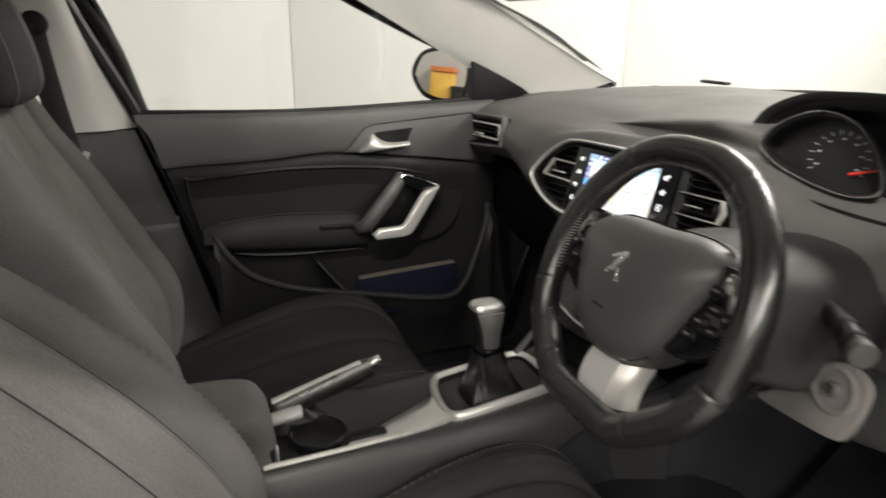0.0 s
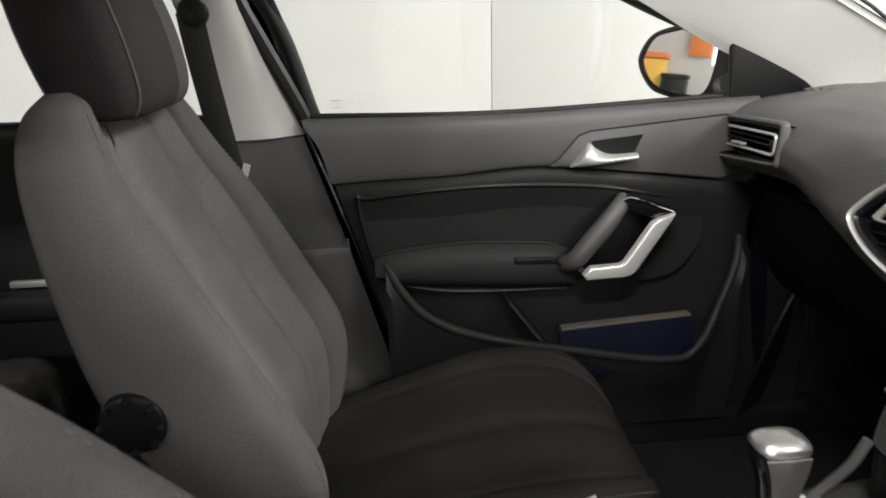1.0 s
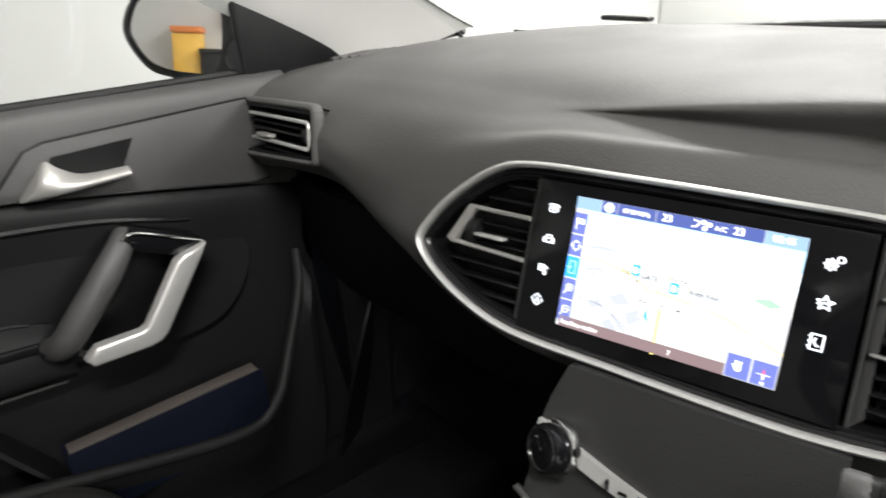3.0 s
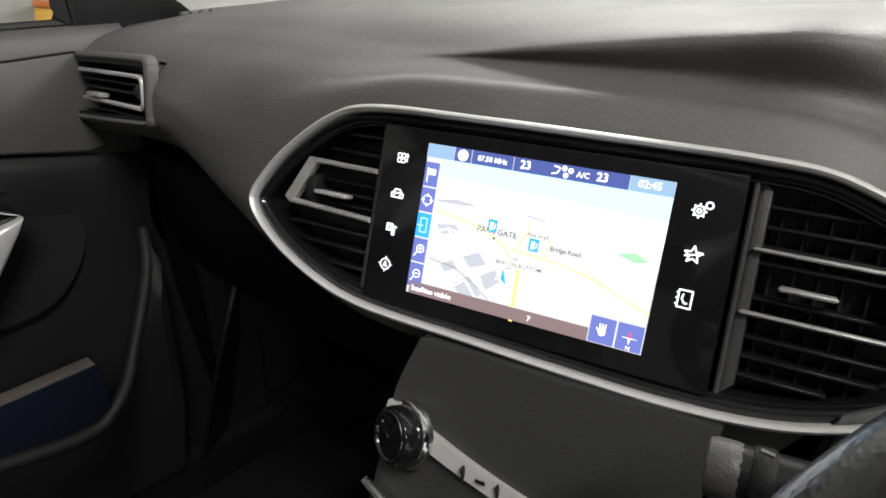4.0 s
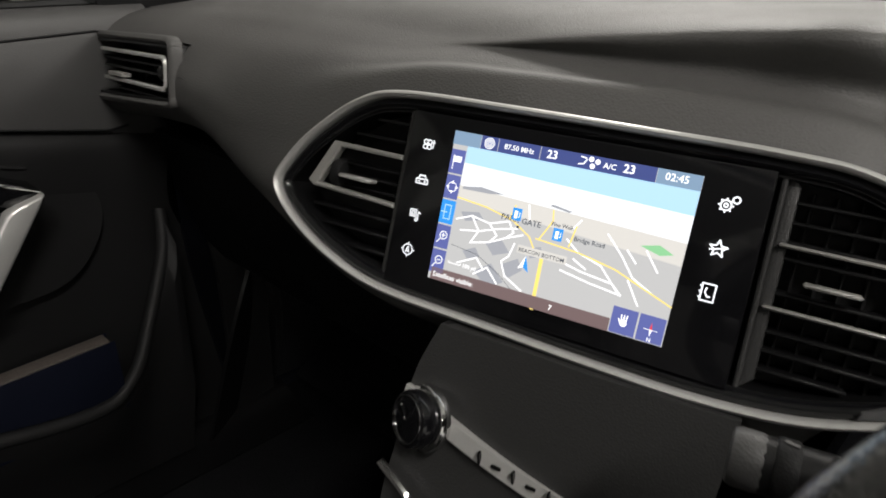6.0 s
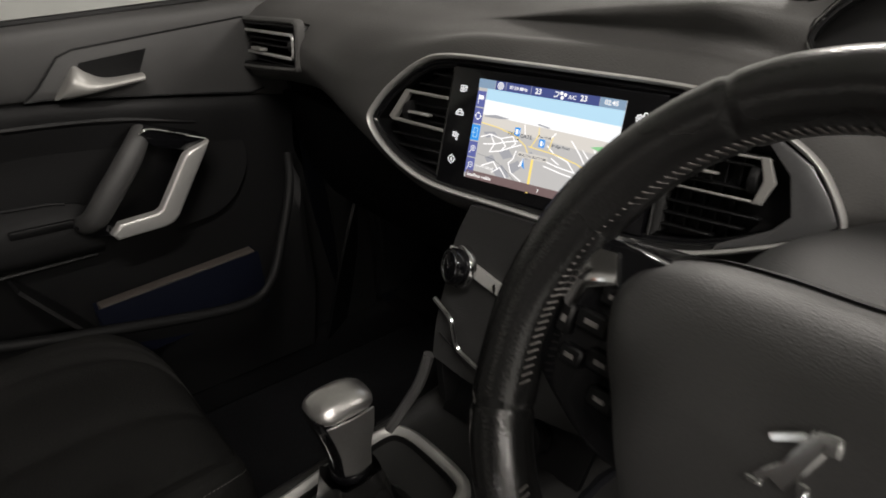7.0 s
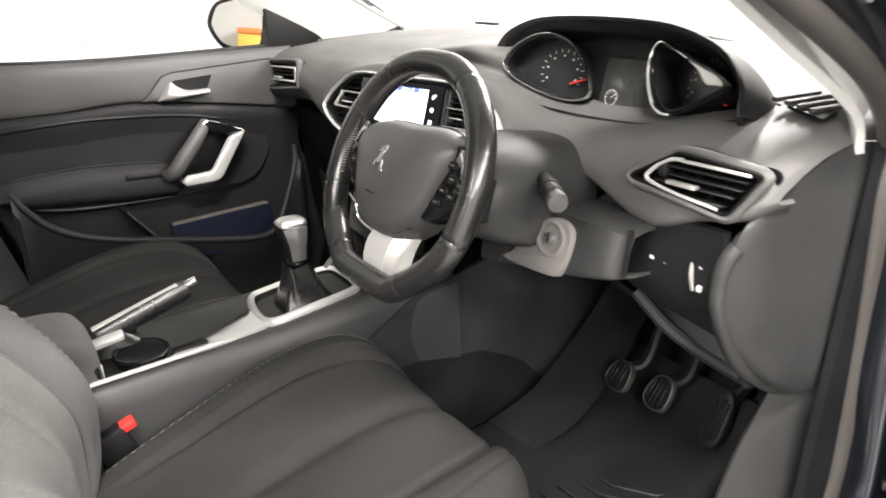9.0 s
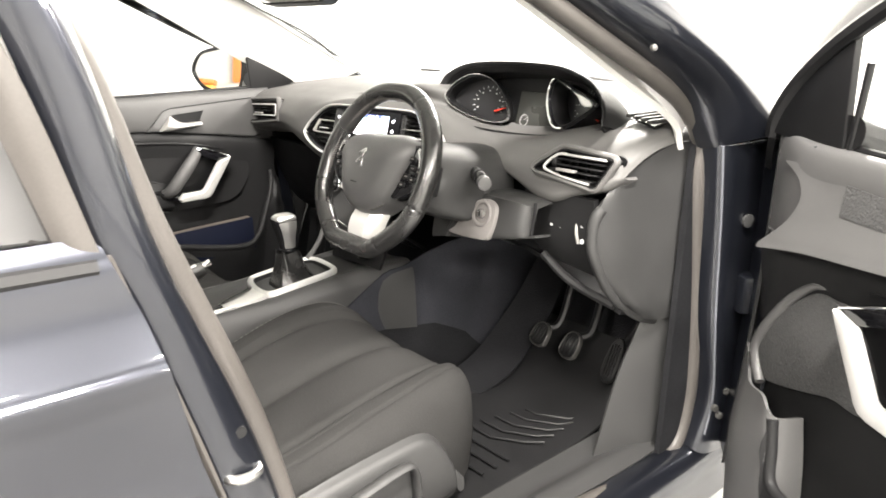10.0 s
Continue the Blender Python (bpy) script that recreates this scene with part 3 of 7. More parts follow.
def screen_picture(c):
    """The lit map on the touch screen, layer over layer, each a hair above the last."""
    S = PANEL @ Matrix.Translation((-0.072, -0.0815, 0.0023))
    W, H = 0.145, 0.092
    lay = lambda k: S @ Matrix.Translation((0, 0, 0.0003 + 0.00008 * k))
    scr = part("screen", prism(rect(0, 0, W, H), 0.0005, S @ Matrix.Translation((0, 0, -0.0004))), ink("map_ground", (0.47, 0.47, 0.465)), c, "lit colour touch screen showing a street map")
    i_sky, i_haze, i_white, i_blue = ink("map_sky", (0.42, 0.66, 0.82)), ink("map_haze", (0.9, 0.93, 0.95)), ink("map_white", (1.0, 1.0, 1.0), 1.1), ink("bar_blue", (0.05, 0.07, 0.22))
    i_pale, i_text, i_yellow, i_green = ink("bar_pale", (0.20, 0.30, 0.42)), ink("map_text", (0.05, 0.06, 0.08)), ink("map_road", (0.95, 0.72, 0.18)), ink("map_green", (0.25, 0.55, 0.28))
    i_marker, i_grey, i_brown, i_button, i_far, i_red = ink("marker_blue", (0.03, 0.28, 0.75)), ink("map_block", (0.33, 0.34, 0.37)), ink("strip_brown", (0.16, 0.11, 0.11)), ink("button_blue", (0.10, 0.12, 0.34)), ink("map_far", (0.62, 0.60, 0.56)), ink("needle_red", (0.8, 0.05, 0.05))
    P = lambda name, bm, m: part(name, bm, m, scr)
    P("map_sky", patch(rect(0.010, 0.068, W, 0.084), lay(1)), i_sky)
    P("map_haze", patch([(0.010, 0.060), (W, 0.056), (W, 0.071), (0.010, 0.074)], lay(2)), i_haze)
    P("map_distance", patch([(0.010, 0.052), (W, 0.044), (W, 0.0565), (0.010, 0.0605)], lay(2.5)), i_far)
    P("map_green", patch([(0.122, 0.050), (0.133, 0.047), (0.140, 0.049), (0.132, 0.0525)], lay(3)), i_green)
    P("map_hill", patch([(0.012, 0.0585), (0.030, 0.0590), (0.040, 0.0605), (0.024, 0.062), (0.012, 0.060)], lay(3)), i_grey)
    P("map_hill", patch([(0.068, 0.0600), (0.080, 0.0585), (0.082, 0.0595), (0.070, 0.0612)], lay(3)), i_grey)
    blocks = [[(0.014, 0.045), (0.026, 0.047), (0.030, 0.043), (0.018, 0.040)], [(0.034, 0.030), (0.044, 0.034), (0.050, 0.028), (0.040, 0.024)], [(0.046, 0.020), (0.056, 0.026), (0.060, 0.020), (0.052, 0.013)], [(0.030, 0.012), (0.040, 0.019), (0.050, 0.010), (0.040, 0.004)], [(0.060, 0.033), (0.068, 0.036), (0.071, 0.031), (0.063, 0.028)], [(0.020, 0.022), (0.028, 0.026), (0.032, 0.021), (0.024, 0.018)]]
    for b in blocks:
        P("map_block", patch(b, lay(3)), i_grey)
    white = [[(0.012, 0.040), (0.022, 0.044), (0.034, 0.042), (0.046, 0.046)], [(0.016, 0.034), (0.028, 0.036), (0.040, 0.040), (0.052, 0.043)], [(0.024, 0.028), (0.036, 0.031), (0.046, 0.036), (0.056, 0.040)], [(0.022, 0.044), (0.028, 0.036), (0.024, 0.028)], [(0.034, 0.042), (0.040, 0.036), (0.036, 0.031)], [(0.046, 0.046), (0.050, 0.040), (0.046, 0.036)],
             [(0.052, 0.034), (0.050, 0.026), (0.046, 0.022), (0.050, 0.014), (0.062, 0.008)], [(0.066, 0.030), (0.080, 0.031), (0.094, 0.028), (0.112, 0.026), (0.118, 0.021), (0.100, 0.023), (0.082, 0.026)], [(0.082, 0.044), (0.090, 0.038), (0.104, 0.034), (0.116, 0.022)], [(0.088, 0.034), (0.096, 0.030)], [(0.104, 0.052), (0.114, 0.042), (0.122, 0.032), (0.134, 0.026)], [(0.116, 0.046), (0.122, 0.040)], [(0.120, 0.030), (0.128, 0.018)], [(0.126, 0.048), (0.134, 0.038)], [(0.030, 0.010), (0.038, 0.016), (0.046, 0.008)], [(0.018, 0.014), (0.030, 0.020), (0.036, 0.014)], [(0.084, 0.050), (0.088, 0.056)], [(0.058, 0.050), (0.056, 0.058)]]
    for w in white:
        P("map_street", lines([w], 0.0009, lay(4)), i_white)
    yellow = [[(0.010, 0.053), (0.030, 0.051), (0.048, 0.047), (0.060, 0.040), (0.064, 0.034)], [(0.064, 0.034), (0.070, 0.031), (0.070, 0.0)], [(0.064, 0.040), (0.090, 0.038), (0.112, 0.034), (0.145, 0.022)], [(0.066, 0.040), (0.072, 0.052), (0.071, 0.058)], [(0.084, 0.040), (0.086, 0.052)], [(0.046, 0.048), (0.048, 0.056)]]
    for w in yellow:
        P("map_road", lines([w], 0.0008, lay(5)), i_yellow)
    P("map_road", lines([[(0.070, 0.032), (0.0705, 0.0)]], 0.0022, lay(5.3)), i_yellow)
    P("map_rail", lines([[(0.012, 0.024), (0.030, 0.022), (0.046, 0.014), (0.060, 0.004)]], 0.0003, lay(5)), i_text)
    # strips and buttons
    for a, b, m in ((0, 0.018, i_pale), (0.122, W, i_pale), (0.0183, 0.0293, i_blue), (0.0297, 0.0557, i_blue), (0.0561, 0.1217, i_blue)):
        P("top_bar", patch(rect(a, 0.084, b, H), lay(6)), m)
    P("bottom_bar", patch(rect(0.002, 0.0, 0.1155, 0.0075), lay(6)), i_brown)
    for k in range(5):
        y = 0.0665 - 0.0155 * k
        P("screen_button", patch(rect(0.0003, y, 0.0098, y + 0.0145), lay(6)), i_marker if k == 2 else i_button)
    for x in (0.1160, 0.1308):
        P("screen_button", patch(rect(x, 0.0005, x + 0.0138, 0.0150), lay(7)), i_button)
    up = lay(8)
    P("flag_icon", joined(patch(rect(0.0025, 0.0735, 0.0078, 0.0770), up), lines([[(0.0025, 0.0690), (0.0025, 0.0775)]], 0.0005, up)), i_white)
    P("arrows_icon", joined(lines([circle(0.005, 0.0582, 0.0030, 14)], 0.0004, up), *[patch([(0.005 + 0.0042 * math.cos(a), 0.0582 + 0.0042 * math.sin(a)), (0.005 + 0.0024 * math.cos(a + .4), 0.0582 + 0.0024 * math.sin(a + .4)), (0.005 + 0.0024 * math.cos(a - .4), 0.0582 + 0.0024 * math.sin(a - .4))], up) for a in (0, 1.57, 3.14, 4.71)]), i_white)
    P("page_icon", lines([rect(0.0030, 0.0385, 0.0072, 0.0470) + [(0.0030, 0.0385)], [(0.0010, 0.0425), (0.0050, 0.0425)]], 0.0006, up), i_sky)
    for k, sign in ((3, "+"), (4, "-")):
        y = 0.0665 - 0.0155 * k + 0.0082
        P("zoom_icon", joined(lines([circle(0.0056, y, 0.0024, 14), [(0.0040, y - 0.0018), (0.0018, y - 0.0050)], [(0.0044, y), (0.0068, y)]] + ([[(0.0056, y - 0.0012), (0.0056, y + 0.0012)]] if sign == "+" else []), 0.0005, up)), i_white)
    P("tuner_icon", lines([circle(0.0238, 0.0880, r, 14) for r in (0.0010, 0.0021, 0.0031)], 0.0005, up), i_white)
    T = lambda body, x, y, size, m=i_white, bold=0.00004, align="LEFT": P("writing", text_mesh(body, size, lay(9) @ Matrix.Translation((x, y, 0)), bold, align), m)
    T("87.50 MHz", 0.0335, 0.0866, 0.0042)
    T("23", 0.0600, 0.0862, 0.0066, bold=0.0001)
    T("A/C", 0.0930, 0.0864, 0.0044)
    T("23", 0.1040, 0.0862, 0.0066, bold=0.0001)
    P("fan_icon", joined(*[patch(circle(0.0875 + 0.0022 * math.cos(a), 0.0884 + 0.0022 * math.sin(a), 0.0015, 10)[:-1], up) for a in (0.3, 2.4, 4.5)], lines([[(0.079, 0.0862), (0.082, 0.0868), (0.0835, 0.0895)], [(0.080, 0.0905), (0.083, 0.0900)]], 0.0007, up)), i_white)
    T("PARK GATE", 0.0405, 0.0465, 0.0048, i_text)
    T("Pine Walk", 0.0715, 0.0495, 0.0032, i_text)
    T("Bridge Road", 0.0860, 0.0440, 0.0036, i_text)
    P("name_plate", patch(rect(0.0545, 0.0296, 0.0845, 0.0342), lay(8)), i_far)
    T("BEACON BOTTOM", 0.0553, 0.0305, 0.0033, i_text)
    T("Satellites visible:", 0.0035, 0.0022, 0.0043)
    T("7", 0.0800, 0.0020, 0.0043)
    T("02:45", 0.1262, 0.0866, 0.0056, i_white)
    T("100 yd", 0.0220, 0.0120, 0.0034)
    P("scale_bar", lines([[(0.0125, 0.0140), (0.0125, 0.0128), (0.0205, 0.0128), (0.0205, 0.0140)]], 0.0004, up), i_white)
    for x, y in ((0.0470, 0.0475), (0.0735, 0.0415)):
        P("fuel_marker", patch(rect(x, y, x + 0.0058, y + 0.0072), lay(10)), i_marker)
        P("fuel_marker", joined(patch(rect(x + .0014, y + .0012, x + .0034, y + .0056), lay(11)), lines([[(x + .0040, y + .0020), (x + .0047, y + .0026), (x + .0046, y + .0050)]], .0004, lay(11))), i_white)
    P("place_dot", patch(circle(0.0520, 0.0440, 0.0009, 10)[:-1], lay(10)), i_text)
    P("position_arrow", patch([(0.0570, 0.0205), (0.0608, 0.0290), (0.0602, 0.0220)], lay(11)), i_white)
    P("position_arrow", patch([(0.0608, 0.0290), (0.0640, 0.0195), (0.0602, 0.0220)], lay(11)), i_marker)
    P("pan_icon", joined(patch(circle(0.1229, 0.0068, 0.0020, 10)[:-1], up), *[lines([[(0.1229 + 0.0012 * k, 0.0075), (0.1229 + 0.0016 * k, 0.0112)]], 0.0007, up) for k in (-1, 0, 1)], lines([[(0.1212, 0.0066), (0.1200, 0.0088)]], 0.0007, up)), i_white)
    P("compass_icon", patch([(0.1370, 0.0075), (0.1377, 0.0115), (0.1384, 0.0075)], up), i_red)
    P("compass_icon", joined(patch([(0.1370, 0.0073), (0.1377, 0.0036), (0.1384, 0.0073)], up), lines([[(0.1340, 0.0074), (0.1414, 0.0074)]], 0.0003, up)), i_white)
    T("N", 0.1366, 0.0010, 0.0030)


def touch_keys(c):
    """Seven white touch symbols beside the screen."""
    M = PANEL @ Matrix.Translation((0, 0, 0.0026))
    w = 0.0008
    def at(u, v):
        return M @ Matrix.Translation((u, v, 0))
    K = lambda bm: part("touch_symbol", bm, M_WHITE, c, "white lit touch symbol")
    m = at(-0.0885, -0.001)
    K(lines([circle(x, y, 0.0014, 10) for x in (-.0024, .0004) for y in (-.0015, .0015)] + [[(.0030, -.002), (.0030, .003)], [(.0022, .0015), (.0038, .0015)]], w * .8, m))
    m = at(-0.0888, -0.0235)
    K(lines([[(-.004, -.002), (.004, -.002), (.004, .0006), (.0026, .0010), (.0018, .0030), (-.0018, .0030), (-.0026, .0010), (-.004, .0006), (-.004, -.002)], [(-.003, .0008), (.003, .0008)], [(-.0025, -.0006), (-.0015, -.0006)], [(.0015, -.0006), (.0025, -.0006)]], w, m))
    m = at(-0.0892, -0.0455)
    K(lines([rect(-.0035, -.001, .0008, .0032) + [(-.0035, -.001)], [(.0022, -.0028), (.0022, .0022), (.0036, .0014)], circle(.0014, -.0028, .0009, 8), circle(-.0014, .0010, .0012, 8)], w * .8, m))
    m = at(-0.0898, -0.068)
    K(lines([circle(0, 0, .0034, 16), [(0, .0018), (.0012, -.0016), (0, -.0008), (-.0012, -.0016), (0, .0018)]] + [[(.0034 * math.cos(a), .0034 * math.sin(a)), (.0046 * math.cos(a), .0046 * math.sin(a))] for a in (0, 1.57, 3.14, 4.71)], w * .8, m))
    m = at(0.088, -0.0005)
    K(lines([circle(-.0016, -.0012, .0026, 12), circle(-.0016, -.0012, .0010, 8), circle(.0028, .0022, .0017, 10)] + [[(-.0016 + .0026 * math.cos(a), -.0012 + .0026 * math.sin(a)), (-.0016 + .0036 * math.cos(a), -.0012 + .0036 * math.sin(a))] for a in np.linspace(0, 5.5, 8)], w, m))
    m = at(0.088, -0.024)
    K(lines([[(.0045 * (1 if k % 2 == 0 else .45) * math.sin(k * math.pi / 5), .0045 * (1 if k % 2 == 0 else .45) * math.cos(k * math.pi / 5)) for k in range(11)], [(-.004, -.001), (.0045, .0012)]], w, m))
    m = at(0.088, -0.047)
    K(lines([rect(-.0028, -.0045, .0038, .0045) + [(-.0028, -.0045)], [(-.0038, .003), (-.0028, .003)], [(-.0038, 0), (-.0028, 0)], [(-.0038, -.003), (-.0028, -.003)], [(-.0005, .0024), (-.0010, 0), (.0005, -.0022), (.0018, -.0020)]], w, m))


RIM = [(-0.206, -0.047), (-0.197, -0.026), (-0.178, -0.004), (-0.147, 0.0195), (-0.114, 0.0290), (-0.037, 0.0305), (0.041, 0.0305), (0.106, 0.030), (0.147, 0.026), (0.192, 0.007), (0.220, -0.0105), (0.237, -0.0315), (0.2465, -0.050),
       (0.2425, -0.0605), (0.199, -0.081), (0.149, -0.099), (0.098, -0.105), (0.04, -0.105), (-0.027, -0.103), (-0.105, -0.1), (-0.151, -0.088), (-0.188, -0.068)]
VENT_L = plane_of((-.575, .045, .89), (1, -.06, .065), (0, .1, 1))
VENT_R = plane_of((.60, .041, .88), (1, 0.02, 0), (0, .1, 1))
LINE_L = [(-.112, .028), (-.09, .036), (.092, .0375), (.102, .031), (.101, -.014), (.093, -.022), (-.10, -.032), (-.118, -.026)]
LINE_R = [(-.066, -.001), (-.058, .008), (-.006, .0405), (.010, .0425), (.098, .0355), (.106, .029), (.078, -.017), (.066, -.021), (-.02, -.010), (-.058, -.006)]


def inside(x, y, line):
    hit = False
    for (ax, ay), (bx, by) in zip(line, np.roll(line, -1, 0)):
        if (ay > y) != (by > y) and x < ax + (bx - ax) * (y - ay) / (by - ay):
            hit = not hit
    return hit


def side_outline(outer):
    """An outline with its corners eased."""
    return crom(outer, 7 * len(outer), True) * 0.35 + 0.65 * np.array([(a[0] + (b[0] - a[0]) * k / 7, a[1] + (b[1] - a[1]) * k / 7) for a, b in zip(outer, outer[1:] + outer[:1]) for k in range(7)])


def centre_panel(d):
    rim = crom(RIM, 140, True)
    c = part("centre_panel", prism(inset(rim, 0.002), 0.006, PANEL @ Matrix.Translation((0, 0, -0.034))), M_BLACK, d, "black centre panel")
    part("rim", hoop(rim, inset(rim, 0.0045), 0.016, PANEL @ Matrix.Translation((0, 0, -0.010)), 0.003), M_SATIN, c, "satin silver rim")
    part("rim_inner", hoop(inset(rim, 0.0045), inset(rim, 0.012), 0.012, PANEL @ Matrix.Translation((0, 0, -0.010)), 0.004), M_GLOSS, c, "gloss black inner rim")
    part("rim_well", hoop(inset(rim, 0.010), inset(rim, 0.013), 0.030, PANEL @ Matrix.Translation((0, 0, -0.032))), M_BLACK, c)
    part("bezel", prism([(-0.103, 0.0185), (-0.104, -0.0925), (0.108, -0.0935), (0.106, 0.0195)], 0.028, PANEL @ Matrix.Translation((0, 0, -0.026)), 0.001), M_GLOSS, c, "gloss black touch panel")
    for u0, v0, u1, v1 in ((-0.1055, 0.019, -0.1070, -0.091), (0.1095, 0.0195, 0.1120, -0.093)):
        part("divider", tube([PANEL @ Vector((u0, v0, -.004)), PANEL @ Vector((u1, v1, -.004))], 0.0026 if u0 < 0 else 0.0016, 8), M_FACE, c)
    part("divider_face", prism([(.1105, .020), (.1175, .014), (.1195, -.086), (.1125, -.093)], .020, PANEL @ Matrix.Translation((0, 0, -.026)), .002), M_FACE, c, "dark grey divider beside the vent")
    screen_picture(c)
    touch_keys(c)
    # two clusters of louvres
    M = PANEL
    left = part("air_vent", prism([(-0.186, -0.046), (-0.160, -0.005), (-0.130, 0.014), (-0.109, 0.017), (-0.110, -0.090), (-0.140, -0.082), (-0.172, -0.066)], 0.004, M @ Matrix.Translation((0, 0, -0.030))), M_BLACK, c, "black louvred air vent")
    for v, a, b in ((0.0085, -0.135, -0.110), (-0.003, -0.150, -0.110), (-0.0555, -0.176, -0.111), (-0.0665, -0.166, -0.111), (-0.078, -0.148, -0.111)):
        part("slat", slab(M, (a + b) / 2, v, -0.014, b - a, 0.0022, 0.016, 0.0007), M_BLACK, left)
    for v in (-0.0235, -0.0310, -0.0385):
        part("slat", slab(M, -0.132, v, -0.014, 0.044, 0.0018, 0.014, 0.0006), M_BLACK, left)
    fr = [(-0.179, -0.040), (-0.1625, -0.0105), (-0.108, -0.0110), (-0.108, -0.0140), (-0.1560, -0.0138), (-0.1700, -0.0400), (-0.108, -0.0425), (-0.108, -0.0455), (-0.1745, -0.0432)]
    part("vent_trim", prism(fr, 0.006, M @ Matrix.Translation((0, 0, -0.006)), 0.001, 1), M_ALU, left, "satin silver vent trim")
    part("thumb_wheel", disc(M @ Vector((-0.158, -0.0315, -0.010)), M.to_3x3() @ Vector((1, 0, 0)), 0.0105, 0.008, 20, .001), M_DARK, left)
    part("tab", slab(M, -0.139, -0.0320, -0.001, 0.026, 0.0028, 0.010), M_SATIN, left)
    right = part("air_vent", prism([(0.212, -0.050), (0.204, -0.022), (0.182, 0.0), (0.150, 0.015), (0.114, 0.018), (0.113, -0.090), (0.150, -0.086), (0.203, -0.064)], 0.004, M @ Matrix.Translation((0, 0, -0.030))), M_BLACK, c, "black louvred air vent")
    for v, a, b in ((0.006, 0.114, 0.165), (-0.004, 0.114, 0.177), (-0.014, 0.114, 0.184), (-0.022, 0.114, 0.180), (-0.040, 0.114, 0.186), (-0.049, 0.114, 0.190), (-0.060, 0.114, 0.190), (-0.070, 0.114, 0.180), (-0.080, 0.114, 0.160)):
        part("slat", slab(M, (a + b) / 2, v, -0.015, b - a, 0.0022, 0.016, 0.0007), M_BLACK, right)
    for k in range(5):
        part("vane", slab(M, 0.124 + 0.011 * k, -0.035, -0.022, 0.0018, 0.095, 0.012, 0.0005), M_BLACK, right)
    for v in (-0.0155, -0.0475):
        part("vent_trim", slab(M, 0.152, v, -0.004, 0.076, 0.0022, 0.005), M_ALU, right, "satin silver vent trim")
    part("vent_trim", prism([(0.188, -0.0140), (0.196, -0.0310), (0.190, -0.0490), (0.183, -0.0490), (0.187, -0.0310), (0.181, -0.0140)], 0.006, M @ Matrix.Translation((0, 0, -0.006)), 0.001, 1), M_ALU, right, "silver vent end")
    part("thumb_wheel", disc(M @ Vector((0.180, -0.0315, -0.008)), M.to_3x3() @ Vector((1, 0, 0)), 0.0105, 0.007, 20, .001), M_DARK, right)
    part("tab", slab(M, 0.142, -0.032, -0.002, 0.026, 0.0024, 0.010), M_ALU, right)
    web = [(0.186, 0.004), (0.2165, -0.0140), (0.2325, -0.0335), (0.2420, -0.0505), (0.2385, -0.0570), (0.198, -0.0765), (0.165, -0.0890), (0.167, -0.0835), (0.2019, -0.0640), (0.2115, -0.0520), (0.2040, -0.0235), (0.183, -0.0020)]
    part("corner_web", prism(web, 0.016, PANEL @ Matrix.Translation((0, 0, -0.0125)), 0.002), M_GUN, c, "broad gunmetal web beside the vent", 35)


def side_vent(d, m, outer, inner, bars, tab, dial):
    """A side vent: dark well, rounded surround, satin U-shaped trim and louvres (v, u0, u1, bright)."""
    o = inset(side_outline(outer), -.007)
    v = part("air_vent", prism(inset(o, .003), .004, m @ Matrix.Translation((0, 0, -.034))), M_BLACK, d, "black louvred side vent")
    part("surround", hoop(o, inset(o, .0095), .013, m @ Matrix.Translation((0, 0, -.0105)), .004), M_DASH, v, "grey surround flush with the pad")
    part("well", hoop(inset(o, .0090), inset(o, .0115), .034, m @ Matrix.Translation((0, 0, -.033))), M_BLACK, v)
    for h, a, b, bright in bars:
        part("slat", slab(m, (a + b) / 2, h, -.012, b - a, .0026, .018, .0008), M_DARK, v)
        if bright:
            part("vent_trim", slab(m, (a + b) / 2, h, -.001, b - a, .0042, .006), M_SATIN, v, "satin silver strip")
    part("vent_trim", tube([m @ Vector((*p, -.0012)) for p in inner], .0026, 8, n=30), M_SATIN, v, "satin silver end")
    part("tab", slab(m, tab[0], tab[1], -.001, .040, .0050, .012), M_ALU, v)
    part("thumb_wheel", disc(m @ Vector((dial[0], dial[1], -.009)), m.to_3x3() @ Vector((1, 0, 0)), .010, .010, 16, .001), M_DARK, v)
    for k in range(4):
        u = tab[0] - .03 + .02 * k
        part("vane", slab(m, u, tab[1] + .004, -.024, .002, .035, .010, .0005), M_BLACK, v)
    return v


CL = plane_of((.235, .172, .96), (.93, .37, 0), (0, .25, 1))
CR = plane_of((.50, .165, .965), (.93, -.37, 0), (0, .25, 1))
DIAL_L = [(-.082, .016), (-.068, .046), (-.036, .067), (-.002, .073), (.036, .060), (.066, .027), (.081, -.010), (.076, -.028), (.046, -.035), (.0, -.027), (-.051, -.009)]
DIAL_R = [(-.056, -.014), (-.084, .016), (-.092, .043), (-.084, .063), (-.066, .065), (-.010, .053), (.055, .040), (.092, .030), (.090, .018), (.058, .0), (.015, -.022), (-.022, -.030)]


